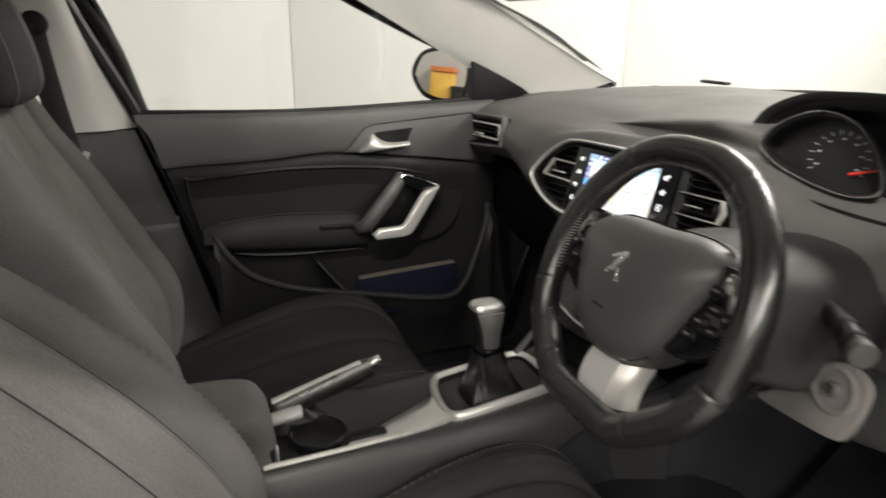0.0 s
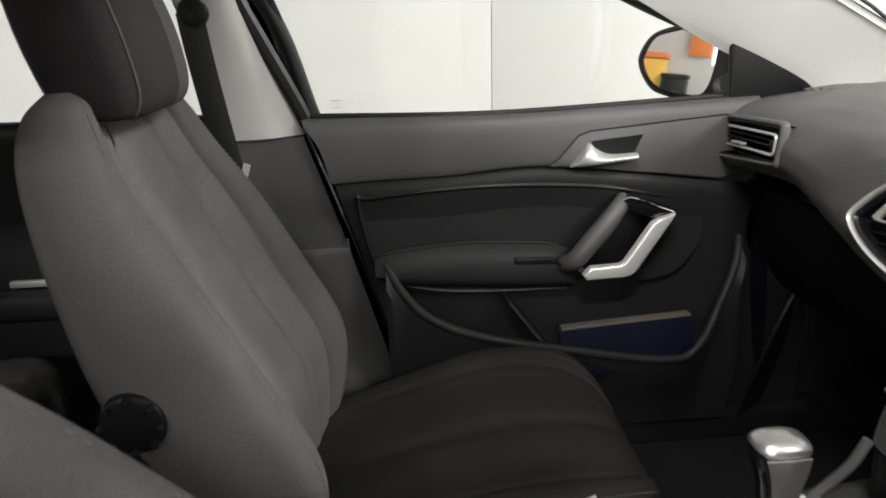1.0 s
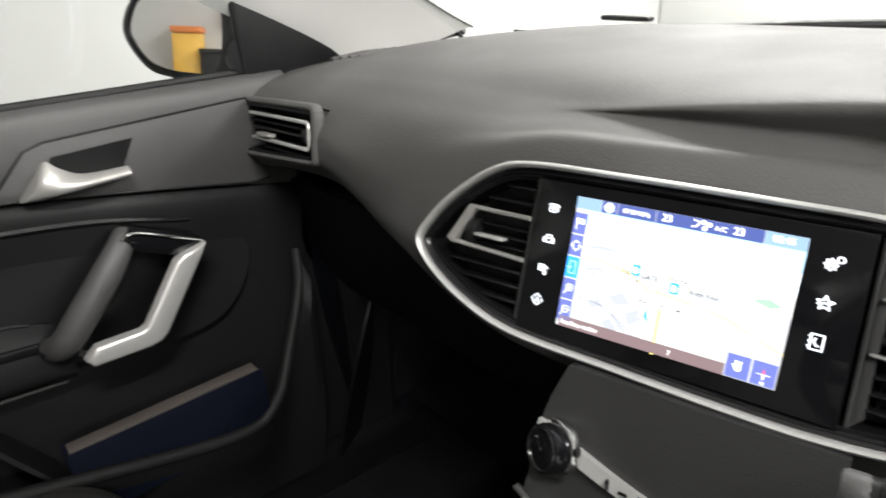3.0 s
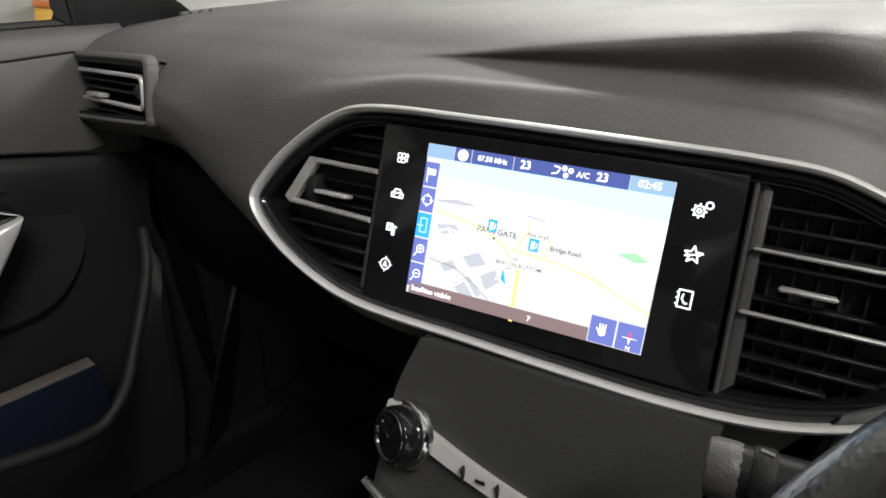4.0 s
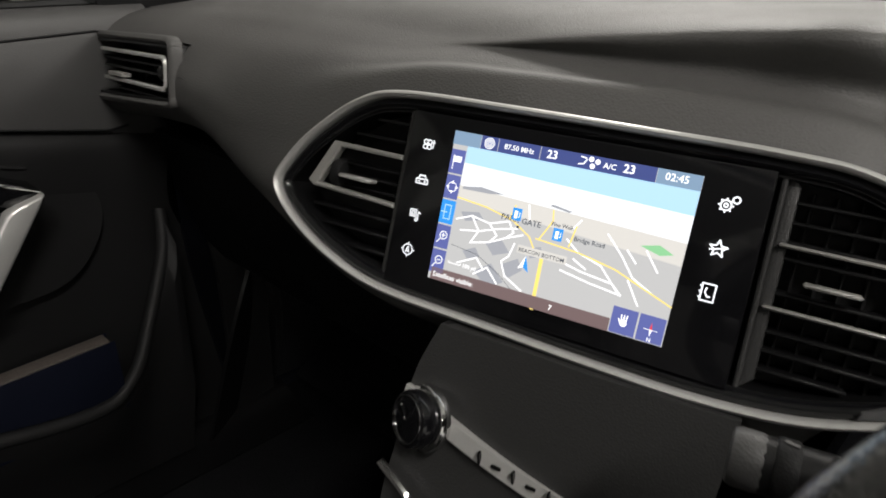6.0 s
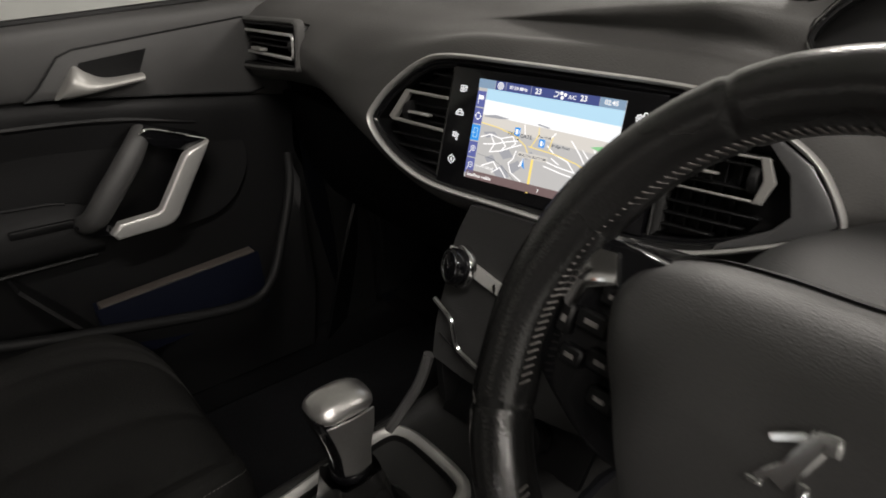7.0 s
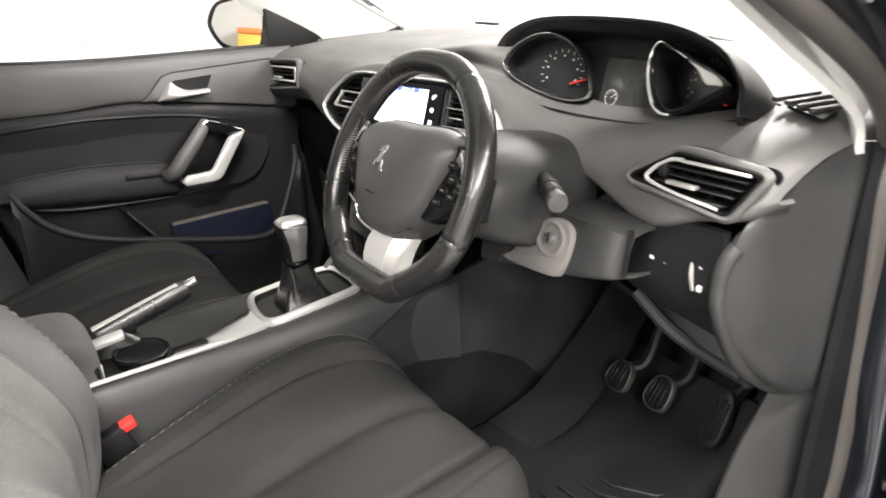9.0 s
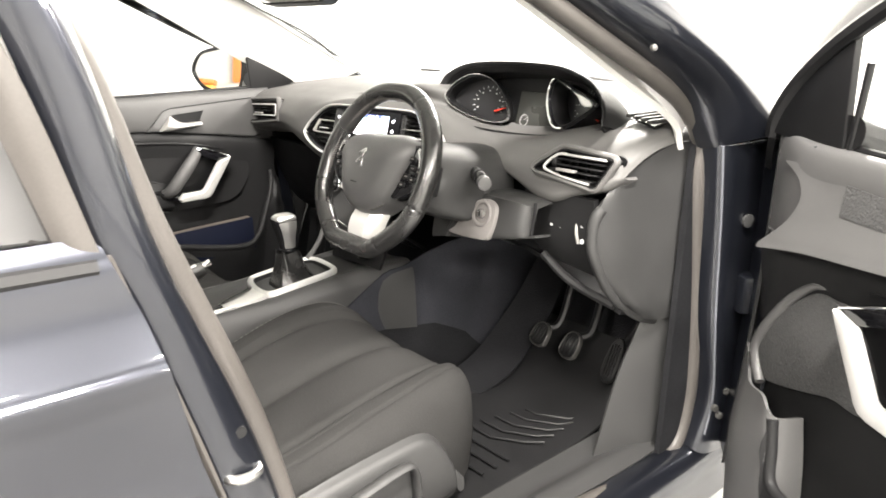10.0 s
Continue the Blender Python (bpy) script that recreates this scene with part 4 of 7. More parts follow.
def instrument_cluster():
    k = thing("instrument_cluster", (.36, .2, .93), "instrument cluster with two chrome-ringed dials under a hood", "instrument cluster")
    A = plane_of((.36, .16, .98), (1, 0, 0), (0, .25, 1))
    bow = lambda u: .030 * (u / .24) ** 2 - .012
    arch = [(-.232, -.040), (-.226, -.005), (-.210, .038), (-.166, .066), (-.104, .077), (-.003, .080), (.099, .074), (.170, .056), (.215, .034), (.245, .002), (.255, -.035)]
    rows = []
    for w, grow, drop in ((-.035, -.030, -.004), (-.004, -.012, -.001), (.004, 0.0, 0), (0, .010, .001), (-.05, .012, -.004), (-.11, .0, -.022), (-.22, -.03, -.06)):
        rows.append([A @ Vector((u * (1 + grow), v + grow * .3 + drop, w + bow(u) * (1 if w > -.05 else .3))) for u, v in arch])
    part("hood", skin(sheet(rows, 30, 64), thick=.005), M_DARK, k, "dark grey hood", 60)
    part("backing", prism([(-.22, -.05)] + [(u * .97, v - .006) for u, v in arch] + [(.245, -.05), (.15, -.06), (-.05, -.066), (-.16, -.06)], .004, A @ Matrix.Translation((0, 0, -.085))), M_BLACK, k, "black dial backing")
    part("inner_shade", skin(np.array([[A @ Vector((u * f, v * f - .003, w + bow(u) * (1 if w > -.05 else 0))) for u, v in crom(arch, 50)] for f, w in ((.975, -.004), (.955, -.04), (.94, -.084))])), M_BLACK, k)
    part("lower_lip", skin(sheet([[A @ Vector((u, v - .004, w)) for u, v in ((-.225, -.030), (-.17, -.048), (-.1, -.058), (.0, -.060), (.1, -.056), (.18, -.044), (.24, -.030))] for w in (-.085, -.04, .0)], 6, 40), thick=.004), M_BLACK, k)
    for C, ring, cx, cy, needle in ((CL, DIAL_L, .010, .014, (.030, -.004, .064, .007)), (CR, DIAL_R, -.006, .016, (.026, .006, .060, .001))):
        o = crom(ring, 70, True)
        g = part("dial", prism(inset(o, .004), .003, C @ Matrix.Translation((0, 0, -.046))), M_DIAL, k, "black dial face")
        if C is CL:
            part("chrome_ring", hoop(o, inset(o, .0038), .012, C @ Matrix.Translation((0, 0, -.008)), .003), M_CHROME, g, "chrome ring")
        else:
            part("black_ring", hoop(o, inset(o, .0034), .010, C @ Matrix.Translation((0, 0, -.008)), .002), M_GLOSS, g)
            part("chrome_ring", tube([C @ Vector((x, y, .003)) for x, y in ((.004, -.0295), (-.022, -.030), (-.052, -.018), (-.080, .012), (-.090, .040), (-.083, .060), (-.066, .0635), (-.030, .055), (.0, .047))], [.0032, .0036, .0034, .0030, .0026, .0022, .002, .0018, .0016], 8, n=60), M_CHROME, g, "slim chrome arc")
            part("chrome_wedge", prism([(.0, .0465), (.036, .0400), (.074, .0330), (.090, .0265), (.088, .0205), (.060, .0190), (.048, .0225), (.030, .0345)], .006, C @ Matrix.Translation((0, 0, -.003)), .002), M_KNOB, g, "bright chrome wedge")
        part("well", hoop(inset(o, .004), inset(o, .007), .040, C @ Matrix.Translation((0, 0, -.044))), M_BLACK, g)
        F = C @ Matrix.Translation((0, 0, -.0425))
        for a in np.linspace(-.5, 3.6, 14):
            part("scale_mark", lines([[(cx + .034 * math.cos(a), cy + .034 * math.sin(a)), (cx + .039 * math.cos(a), cy + .039 * math.sin(a))]], .0012, F), M_PRINT, g)
        for a in np.linspace(-.4, 3.5, 7):
            part("figure", patch(rect(cx + .028 * math.cos(a) - .0018, cy + .028 * math.sin(a) - .0014, cx + .028 * math.cos(a) + .0018, cy + .028 * math.sin(a) + .0014), F), M_PRINT, g)
        part("needle", tube([C @ Vector((needle[0], needle[1], -.036)), C @ Vector((needle[2], needle[3], -.036))], [.0024, .0010], 6), M_NEEDLE, g, "red needle")
    part("display", prism(rect(-.055, -.040, .055, .034), .002, A @ Matrix.Translation((0, 0, -.080)), .001), M_DISPLAY, k, "dull grey trip display")
    part("sub_dial", lines([circle(-.030, -.028, .012, 20), [(-.030, -.028), (-.022, -.022)]] + [[(-.030 + .008 * math.cos(a), -.028 + .008 * math.sin(a)), (-.030 + .011 * math.cos(a), -.028 + .011 * math.sin(a))] for a in np.linspace(0, 3.14, 6)], .0010, A @ Matrix.Translation((0, 0, -.077))), M_PRINT, k)


M_DIAL = mat("dial_black", (0.008, 0.008, 0.009), 0.35, var=0.1)
M_PRINT = mat("printed_marks", (0.55, 0.55, 0.55), 0.5)
M_NEEDLE = mat("red_needle", (0.75, 0.04, 0.02), 0.4)
M_DISPLAY = mat("dull_display", (0.032, 0.033, 0.030), 0.3)


def dashboard():
    d = thing("dashboard", (0, 0.1, 0.8), "dark grey soft-touch dashboard with satin-rimmed air vents", "dashboard")
    g = sheet([[(x, y, z) for y, z in prof] for x, prof in DASH], 260, 120)
    bm = skin(g)
    cut = []
    for m, line in ((PANEL, inset(crom(RIM, 140, True), .004)), (VENT_L, side_outline(LINE_L)), (VENT_R, side_outline(LINE_R))):
        back = m.inverted()
        for f in bm.faces:
            p = back @ f.calc_center_median()
            if abs(p.z) < .06 and abs(p.x) < .25 and abs(p.y) < .13 and inside(p.x, p.y, line):
                cut.append(f)
    for m, line in ((CL, inset(crom(DIAL_L, 70, True), .002)), (CR, inset(crom(DIAL_R, 70, True), .002))):
        back = m.inverted()
        for f in bm.faces:
            p = back @ f.calc_center_median()
            if -.10 < p.z < .03 and inside(p.x, p.y, line):
                cut.append(f)
    bmesh.ops.delete(bm, geom=list(set(cut)), context="FACES")
    bmesh.ops.solidify(bm, geom=bm.faces[:], thickness=.006)
    part("top_pad", bm, M_DASH, d, "dark grey grained soft plastic", smooth=50)
    # lid in near-black: the dark void under the dash is put into its colour
    part("glovebox", skin(sheet([[(x, .12, .80), (x, .15, .70), (x, .20, .60), (x, .30, .52)] for x in (-0.68, -0.4, -0.10)], 8, 14), thick=0.01), M_BLACK, d, "glovebox lid, blackened for the shade under the dash")
    centre_panel(d)
    side_vent(d, VENT_L, LINE_L,
              [(.078, .0225), (.0880, .0200), (.0900, .007), (.0885, -.006), (.078, -.0095)],
              [(.0225, -.088, .084, True), (.013, -.09, .070, False), (.004, -.09, .070, False), (-.0095, -.080, .086, True), (-.0195, -.05, .088, False)], (-.038, -.0035), (.077, .007))
    side_vent(d, VENT_R, LINE_R,
              [(.060, -.0145), (.0, -.0085), (-.034, -.0015), (-.041, .003), (-.038, .009), (-.024, .0225), (-.010, .0300), (.006, .0322)],
              [(.0310, .004, .092, True), (.0215, -.018, .088, False), (.0115, -.026, .082, False), (.0015, -.030, .074, False), (-.0105, .012, .064, False)], (.010, .0035), (-.020, .016))
    # speaker grille by the windscreen corner on both sides
    for s in (-1, 1):
        q = plane_of((s * .645, .235, .965), (1, 0, -.10 * s), (0, 1, .08))
        v = part("demist_grille", prism([(-.035 * s, .055), (.03 * s, .030), (.045 * s, -.055), (-.01 * s, -.035)][::s], .004, q @ Matrix.Translation((0, 0, -.002)), .001), M_BLACK, d, "black demister grille")
        for k in range(4):
            part("slat", block(q @ Vector((s * (-.022 + .018 * k), .006 - .004 * k, .004)), (.0075, .078, .006), .001, turn_of(q @ pose(0, 0, 0, 0, 0, -12 * s))), M_DASH, v)
    # airbag mark: plain bars
    part("airbag_mark", joined(*[slab(plane_of((-.455, .0415, .902 - .006 * k), (1, -.1, 0), (0, .1, 1)), 0, 0, 0, .016 - .003 * k, .0025, .002, 0) for k in range(2)]), M_FACE, d)
    # steering column shroud and the key plate
    K = plane_of((.45, -.03, .78), (1, 0, 0), (0, .2, 1))
    rows = []
    for y, x0, x1, z0, z1 in ((-.122, .250, .426, .800, .893), (-.09, .232, .444, .782, .901), (-.03, .224, .453, .764, .903), (.03, .228, .446, .755, .896), (.09, .24, .435, .75, .890)):
        rows.append([(x0 + .03, y, z0), (x1 - .03, y, z0), (x1, y, z0 + .03), (x1, y, z1 - .04), (x1 - .05, y, z1), (x0 + .05, y, z1), (x0, y, z1 - .04), (x0, y, z0 + .03)])
    part("column_shroud", skin(sheet(rows, 22, 40, loop_v=True), False, True, True), M_FACE, d, "grey column shroud")
    knee = []
    for u, lo, hi, push in ((-.135, -.068, .036, -.012), (-.10, -.060, .040, -.004), (-.04, -.049, .043, 0), (.03, -.037, .0445, 0), (.085, -.026, .045, -.001), (.112, -.019, .043, -.008), (.121, -.015, .040, -.030)):
        knee.append([K @ Vector((u, v, w + push)) for v, w in ((lo + .004, -.060), (lo, -.022), (lo + .006, -.011), ((lo + hi) / 2, -.009), (hi - .004, -.011), (hi, -.015), (hi + .010, -.045), (hi + .016, -.10))])
    part("knee_panel", skin(sheet(knee, 44, 40), thick=.004), M_FACE, d, "grey knee panel", 50)
    part("column_ridge", tube([K @ Vector(p) for p in ((-.078, -.052, -.012), (-.060, -.026, -.008), (-.034, .014, -.006), (-.010, .040, -.008), (.012, .052, -.020))], [.005, .007, .008, .007, .004], 10, n=30), M_FACE, d)
    part("panel_gap", tube([K @ Vector(p) for p in ((.1225, .050, -.030), (.1235, .03, -.030), (.1245, -.010, -.032))], .0035, 6, n=10), M_BLACK, d)
    plate = [(-.060, -.043), (-.046, -.026), (-.010, .022), (.024, .038), (.052, .029), (.056, .002), (.048, -.028), (.03, -.040)]
    kp = part("key_plate", prism([tuple(p) for p in crom(plate, 44, True)], .012, K @ Matrix.Translation((0, 0, -.012)), .003, 2), M_TAUPE, d, "taupe plastic key plate")
    n = K.to_3x3() @ Vector((0, 0, 1))
    c = K @ Vector((.022, .010, .001))
    part("key_ring", hoop(circle(0, 0, .026, 32)[:-1], circle(0, 0, .019, 32)[:-1], .005, K @ Matrix.Translation((.022, .010, -.001)), .002), M_TAUPE, kp)
    part("lock", disc(c, n, .0085, .010, 24, .002), M_KNOB, kp, "steel ignition lock")
    part("key_slot", slab(K, .022, .010, .0065, .003, .010, .001, 0), M_BLACK, kp)
    # switch panel, tray and end cap beside the door
    sw = part("switch_panel", skin(sheet([[(.495, .078, .828), (.50, .08, .765), (.515, .09, .728), (.55, .11, .70)], [(.58, .068, .836), (.585, .075, .77), (.59, .085, .73), (.60, .11, .695)], [(.672, .058, .840), (.675, .066, .78), (.678, .08, .735), (.68, .10, .69)]], 20, 16), thick=.012), M_DARK, d, "black switch panel")
    part("dial_wheel", tube([(.629, .062, .798), (.629, .0575, .774), (.630, .064, .750)], .0032, 10, n=12), M_ALU, sw, "silver dimmer wheel")
    for x, z in ((.520, .775), (.566, .772), (.588, .772)):
        part("switch", block((x, .070, z), (.018, .010, .022), .002), M_DARK, sw)
        part("switch_mark", block((x, .0640, z + .001), (.006, .0030, .0045), 0), M_PRINT, sw)
    for z in (.787, .757):
        part("switch_mark", block((.6425, .0585, z), (.006, .006, .008), .001), M_PRINT, sw)
    part("tray_lip", tube([(.53, .085, .705), (.575, .10, .665), (.62, .11, .645), (.68, .12, .63)], .009, 8, n=20), M_DARK, d)
    # near-black cover carries the shade below the dashboard
    part("lower_cover", skin(sheet([[(.20, .10, .71), (.20, .22, .66), (.20, .36, .62)], [(.45, .11, .70), (.45, .22, .65), (.45, .36, .61)], [(.69, .13, .62), (.69, .22, .60), (.69, .36, .58)]], 12, 12), thick=.008), M_BLACK, d, "underside cover with the footwell's shade in its black")
    cap = [[(.690, .062, .858), (.705, .100, .892), (.713, .210, .927), (.73, .27, .928)], [(.689, .046, .838), (.703, .088, .860), (.710, .20, .885), (.73, .267, .885)], [(.686, .028, .795), (.702, .085, .81), (.710, .19, .81), (.73, .268, .81)], [(.684, .045, .73), (.707, .095, .735), (.714, .185, .735), (.73, .275, .735)], [(.686, .10, .66), (.712, .14, .64), (.716, .20, .64), (.73, .285, .64)], [(.688, .17, .60), (.706, .20, .59), (.714, .235, .585), (.73, .285, .585)]]
    part("end_cap", skin(sheet(cap, 30, 24), thick=.008), M_FACE, d, "dark grey moulded end cap")
    part("end_cap_lip", tube([(.689, .046, .828), (.684, .038, .812), (.680, .037, .785), (.680, .046, .74), (.684, .10, .66), (.688, .18, .60), (.69, .24, .575)], .010, 10, n=36), M_FACE, d)
    # the centre stack below the screen
    face = []
    edge = ((-.042, -.018, .822), (-.053, -.028, .785), (-.056, -.040, .735), (-.058, -.049, .70), (-.055, -.057, .662))
    for x, s, low in ((None, 0, 0), (0.0, .010, -.012), (.06, .022, -.014), (.125, .040, -.014)):
        face.append([(ex if x is None else x, y + s, z + low * k / 4) for k, (ex, y, z) in enumerate(edge)])
    st = part("lower_face", skin(sheet(face, 20, 26), thick=.02), M_FACE, d, "dark grey lower face")
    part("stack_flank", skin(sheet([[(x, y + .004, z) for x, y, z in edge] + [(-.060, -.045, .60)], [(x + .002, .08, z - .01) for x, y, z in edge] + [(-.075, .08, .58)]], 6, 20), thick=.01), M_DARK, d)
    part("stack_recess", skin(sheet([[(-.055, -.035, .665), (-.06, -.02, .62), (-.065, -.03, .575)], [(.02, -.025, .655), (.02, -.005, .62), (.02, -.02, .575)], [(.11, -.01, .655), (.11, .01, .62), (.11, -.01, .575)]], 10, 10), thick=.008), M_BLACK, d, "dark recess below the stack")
    ax = Vector((-.25, -.95, .28)).normalized()
    kc = Vector((-.035, -.034, .765))
    part("knob_base", disc(kc + ax * .000, ax, .0210, .008, 32, .002), M_CHROME, st, "chrome knob collar")
    part("volume_knob", disc(kc + ax * .008, ax, .0178, .014, 32, .003), M_GLOSS, st, "gloss black knob with chrome edge")
    part("knob_face", hoop(circle(0, 0, .0150, 32)[:-1], circle(0, 0, .0142, 32)[:-1], .001, Matrix.Translation(kc + ax * .0148) @ ax.to_track_quat("Z", "Y").to_matrix().to_4x4()), M_CHROME, st)
    part("knob_line", block(kc + ax * .0152, (.0012, .001, .026), 0, (16, 0, -12)), M_CHROME, st)
    part("button_strip", skin(sheet([[(-.0530, -.034, .781), (-.0530, -.037, .774)], [(-.022, -.031, .771), (-.022, -.034, .760)], [(.02, -.024, .758), (.02, -.027, .747)], [(.075, -.014, .746), (.075, -.017, .735)]], 20, 5), thick=.008), M_SATIN, st, "satin silver button strip")
    part("stack_trim", tube([(-.060, -.049, .725), (-.036, -.049, .713), (-.029, -.051, .703), (-.021, -.053, .689), (-.010, -.052, .683), (.02, -.048, .674), (.06, -.040, .668)], .003, 8, n=30), M_CHROME, st, "chrome trim line")
    part("button_gap", tube([(-.050, -.052, .690), (-.02, -.046, .672)], .0008, 5), M_BLACK, st)
    for k in range(3):
        part("button_seam", block((.005 + .022 * k, -.0300 + .0045 * k, .7565 - .0035 * k), (.0012, .003, .009), 0, (12, 0, 11)), M_BLACK, st)
        part("button_mark", block((.016 + .022 * k, -.0280 + .0045 * k, .7545 - .0035 * k), (.006, .0012, .002), 0, (12, 0, 11)), M_BLACK, st)
    part("socket", disc((.055, -.022, .61), (0, -.9, .4), .017, .02, 24, .003), M_BLACK, st, "black power socket")
    return d


dashboard()
instrument_cluster()

# ---- steering wheel ----
WHEEL = plane_of((0.338, -0.177, 0.8735), (1, 0, 0), (0, math.sin(radians(22.9)), math.cos(radians(22.9))))


RING_HALF = [(0, .1465), (.040, .1435), (.078, .129), (.112, .101), (.138, .062), (.1525, .018), (.1535, -.022), (.146, -.060), (.126, -.093), (.094, -.122), (.066, -.1415), (.052, -.1455), (.025, -.1465), (0, -.1465)]
RING = np.array(RING_HALF + [(-x, y) for x, y in RING_HALF[-2:0:-1]])


def ring_point(a):
    """A point of the rim's centre line: a runs from the right-hand side over the top."""
    u = ((math.pi / 2 - a) / (2 * math.pi) * RING_LONG[-1]) % RING_LONG[-1]
    return Vector((np.interp(u, RING_LONG, RING_FINE[:, 0]), np.interp(u, RING_LONG, RING_FINE[:, 1]), 0))


RING_FINE = crom(RING, 600, True)
RING_FINE = np.vstack([RING_FINE, RING_FINE[:1]])
RING_LONG = np.concatenate([[0], np.cumsum(np.linalg.norm(np.diff(RING_FINE, axis=0), axis=1))])


def wheel_outline(half):
    """A mirrored closed outline from its right half, top to bottom."""
    return half + [(-x, y) for x, y in half[::-1] if x > 1e-6]


def steering_wheel():
    w = thing("steering_wheel", WHEEL.translation, "black leather steering wheel with grey airbag boss and silver spokes", "steering wheel")
    n = 440
    loops = []
    for k in range(n):
        a = 2 * math.pi * k / n
        p, q = ring_point(a), (ring_point(a + 0.02) - ring_point(a - 0.02)).normalized()
        out = Vector((q.y, -q.x, 0))
        # fuller grips at ten and two, thinner at the foot
        fat = 1 + 0.10 * math.exp(-((a - 0.45) / 0.28) ** 2) + 0.10 * math.exp(-((a - 2.69) / 0.28) ** 2)
        seam = min(abs(a - s) for s in (1.02, 2.12, 3.45, 4.12, 5.30, 5.97))
        pinch = 1 - 0.08 * math.exp(-(seam / 0.013) ** 2)
        loops.append([WHEEL @ (p + (out * (0.0170 * math.cos(t)) * fat + Vector((0, 0, 0.0185 * math.sin(t)))) * pinch) for t in np.linspace(0, 2 * math.pi, 18, endpoint=False)])
    rim = part("rim", skin(np.array(loops), True, True), M_LEATHER, w, "black leather rim")
    # hand stitching along the inner side
    st = []
    for k in range(210):
        a = 2 * math.pi * k / 210
        if math.sin(a) > -0.2 or math.sin(a) < -0.55:
            p, q = ring_point(a), (ring_point(a + 0.01) - ring_point(a - 0.01)).normalized()
            ins = Vector((-q.y, q.x, 0))
            b = WHEEL @ (p + ins * 0.0173 + Vector((0, 0, 0.003)))
            e = WHEEL @ (p + ins * 0.0160 + q * 0.0024 + Vector((0, 0, 0.0090)))
            st.append(tube([b, e], 0.0006, 4))
    tagged(part("stitching", joined(*st), M_THREAD, rim, "pale thread stitching"), kind="stuff")
    # boss: wide at its foot, drawn in towards its face
    half = [(0, .0700), (.040, .0715), (.074, .0695), (.098, .0600), (.107, .0440), (.102, .0230), (.090, -.004), (.078, -.032), (.063, -.056), (.042, -.073), (.020, -.0825), (0, -.085)]
    base = crom(wheel_outline(half), 96, True)
    loops = []
    for f, z in ((.97, -.045), (1.0, -.030), (1.0, -.014), (.985, -.002), (.95, .010), (.89, .018), (.80, .0240), (.66, .0295), (.48, .0330), (.26, .0350), (.02, .0355)):
        loops.append([WHEEL @ pose(0, -.002, 0, 0, 0, 4) @ Vector((x * f, y * f + (1 - f) * .002, z - (.016 * (max(0, y * f - .012) / .06) ** 1.6 if z > -.005 else 0))) for x, y in base])
    boss = part("airbag_boss", skin(np.array(loops), False, True, True), M_HUB, w, "grey grained airbag boss", smooth=60)
    # the badge, as plain chrome bars
    B = WHEEL @ Matrix.Translation((.0, .012, .0352))
    part("badge", joined(*[slab(B @ pose(u, v, 0, 0, 0, r), 0, 0, .0005, a, b, .003, .0008) for u, v, a, b, r in ((.001, .002, .008, .024, -20), (-.005, .008, .013, .004, 30), (.007, .012, .008, .008, 10), (-.006, -.006, .012, .004, 50), (.006, -.010, .004, .013, 10), (-.010, -.012, .006, .003, 0), (.008, -.017, .008, .003, 0))]), M_CHROME, boss, "chrome badge")
    part("airbag_mark", joined(slab(WHEEL, -.004, -.036, .0333, .020, .0025, .0008, 0)), M_DARK, boss)
    # side spokes with their buttons
    for s in (-1, 1):
        sp = [(.060, .040), (.100, .056), (.140, .050), (.156, .030), (.154, .000), (.130, -.026), (.085, -.046), (.055, -.030)]
        spoke = part("spoke", prism([(s * x, y) for x, y in crom(sp, 36, True)][::s], .014, WHEEL @ Matrix.Translation((0, 0, -.014)), .004, 2), M_GLOSS, w, "gloss black spoke")
        part("spoke_trim", prism([(s * x, y) for x, y in ((.106, .036), (.112, .051), (.134, .049), (.138, .022), (.127, .014), (.121, .029))][::-s], .006, WHEEL @ Matrix.Translation((0, 0, -.002)), .002), M_CHROME, spoke, "chrome spoke trim")
        for x, y, a, b in ((.104, .030, .018, .010), (.112, .014, .020, .011), (.100, -.002, .018, .011), (.118, -.006, .014, .010), (.094, -.018, .016, .010), (.128, .010, .008, .016)):
            bt = part("button", slab(WHEEL, s * x, y, .0012, a, b, .005, .0015), M_BLACK, spoke)
            part("button_mark", slab(WHEEL, s * x, y, .0040, a * .4, b * .22, .0006, 0), M_TAUPE, bt)
        part("spoke_back", prism([(s * x, y) for x, y in ((.05, .03), (.15, .03), (.158, -.02), (.06, -.05))][::s], .012, WHEEL @ Matrix.Translation((0, 0, -.030)), .004), M_BLACK, w)
    # lower spoke with two silver facets and a slim bright line
    face = [(.025, -.084, -.004), (.026, -.102, .000), (.025, -.122, -.001), (.023, -.136, -.006)]
    part("lower_spoke", skin(sheet([[WHEEL @ Vector((x * k, y, z)) for k in (-1, -.4, .4, 1)] for x, y, z in face], 12, 10), thick=.006), M_SATIN, w, "satin silver lower spoke")
    for s in (-1, 1):
        part("spoke_flank", skin(sheet([[WHEEL @ Vector((s * (x + .0004), y, z - .0006)), WHEEL @ Vector((s * (x + .013), y + .005, z - .014)), WHEEL @ Vector((s * (x + .018), y + .009, z - .032))] for x, y, z in face], 12, 8), thick=.004), M_ALU, w, "silver side of the lower spoke")
    part("bright_line", tube([WHEEL @ Vector(p) for p in ((.012, -.080, .004), (.040, -.073, .004), (.062, -.060, .003))], .0021, 6, n=12), M_CHROME, w)
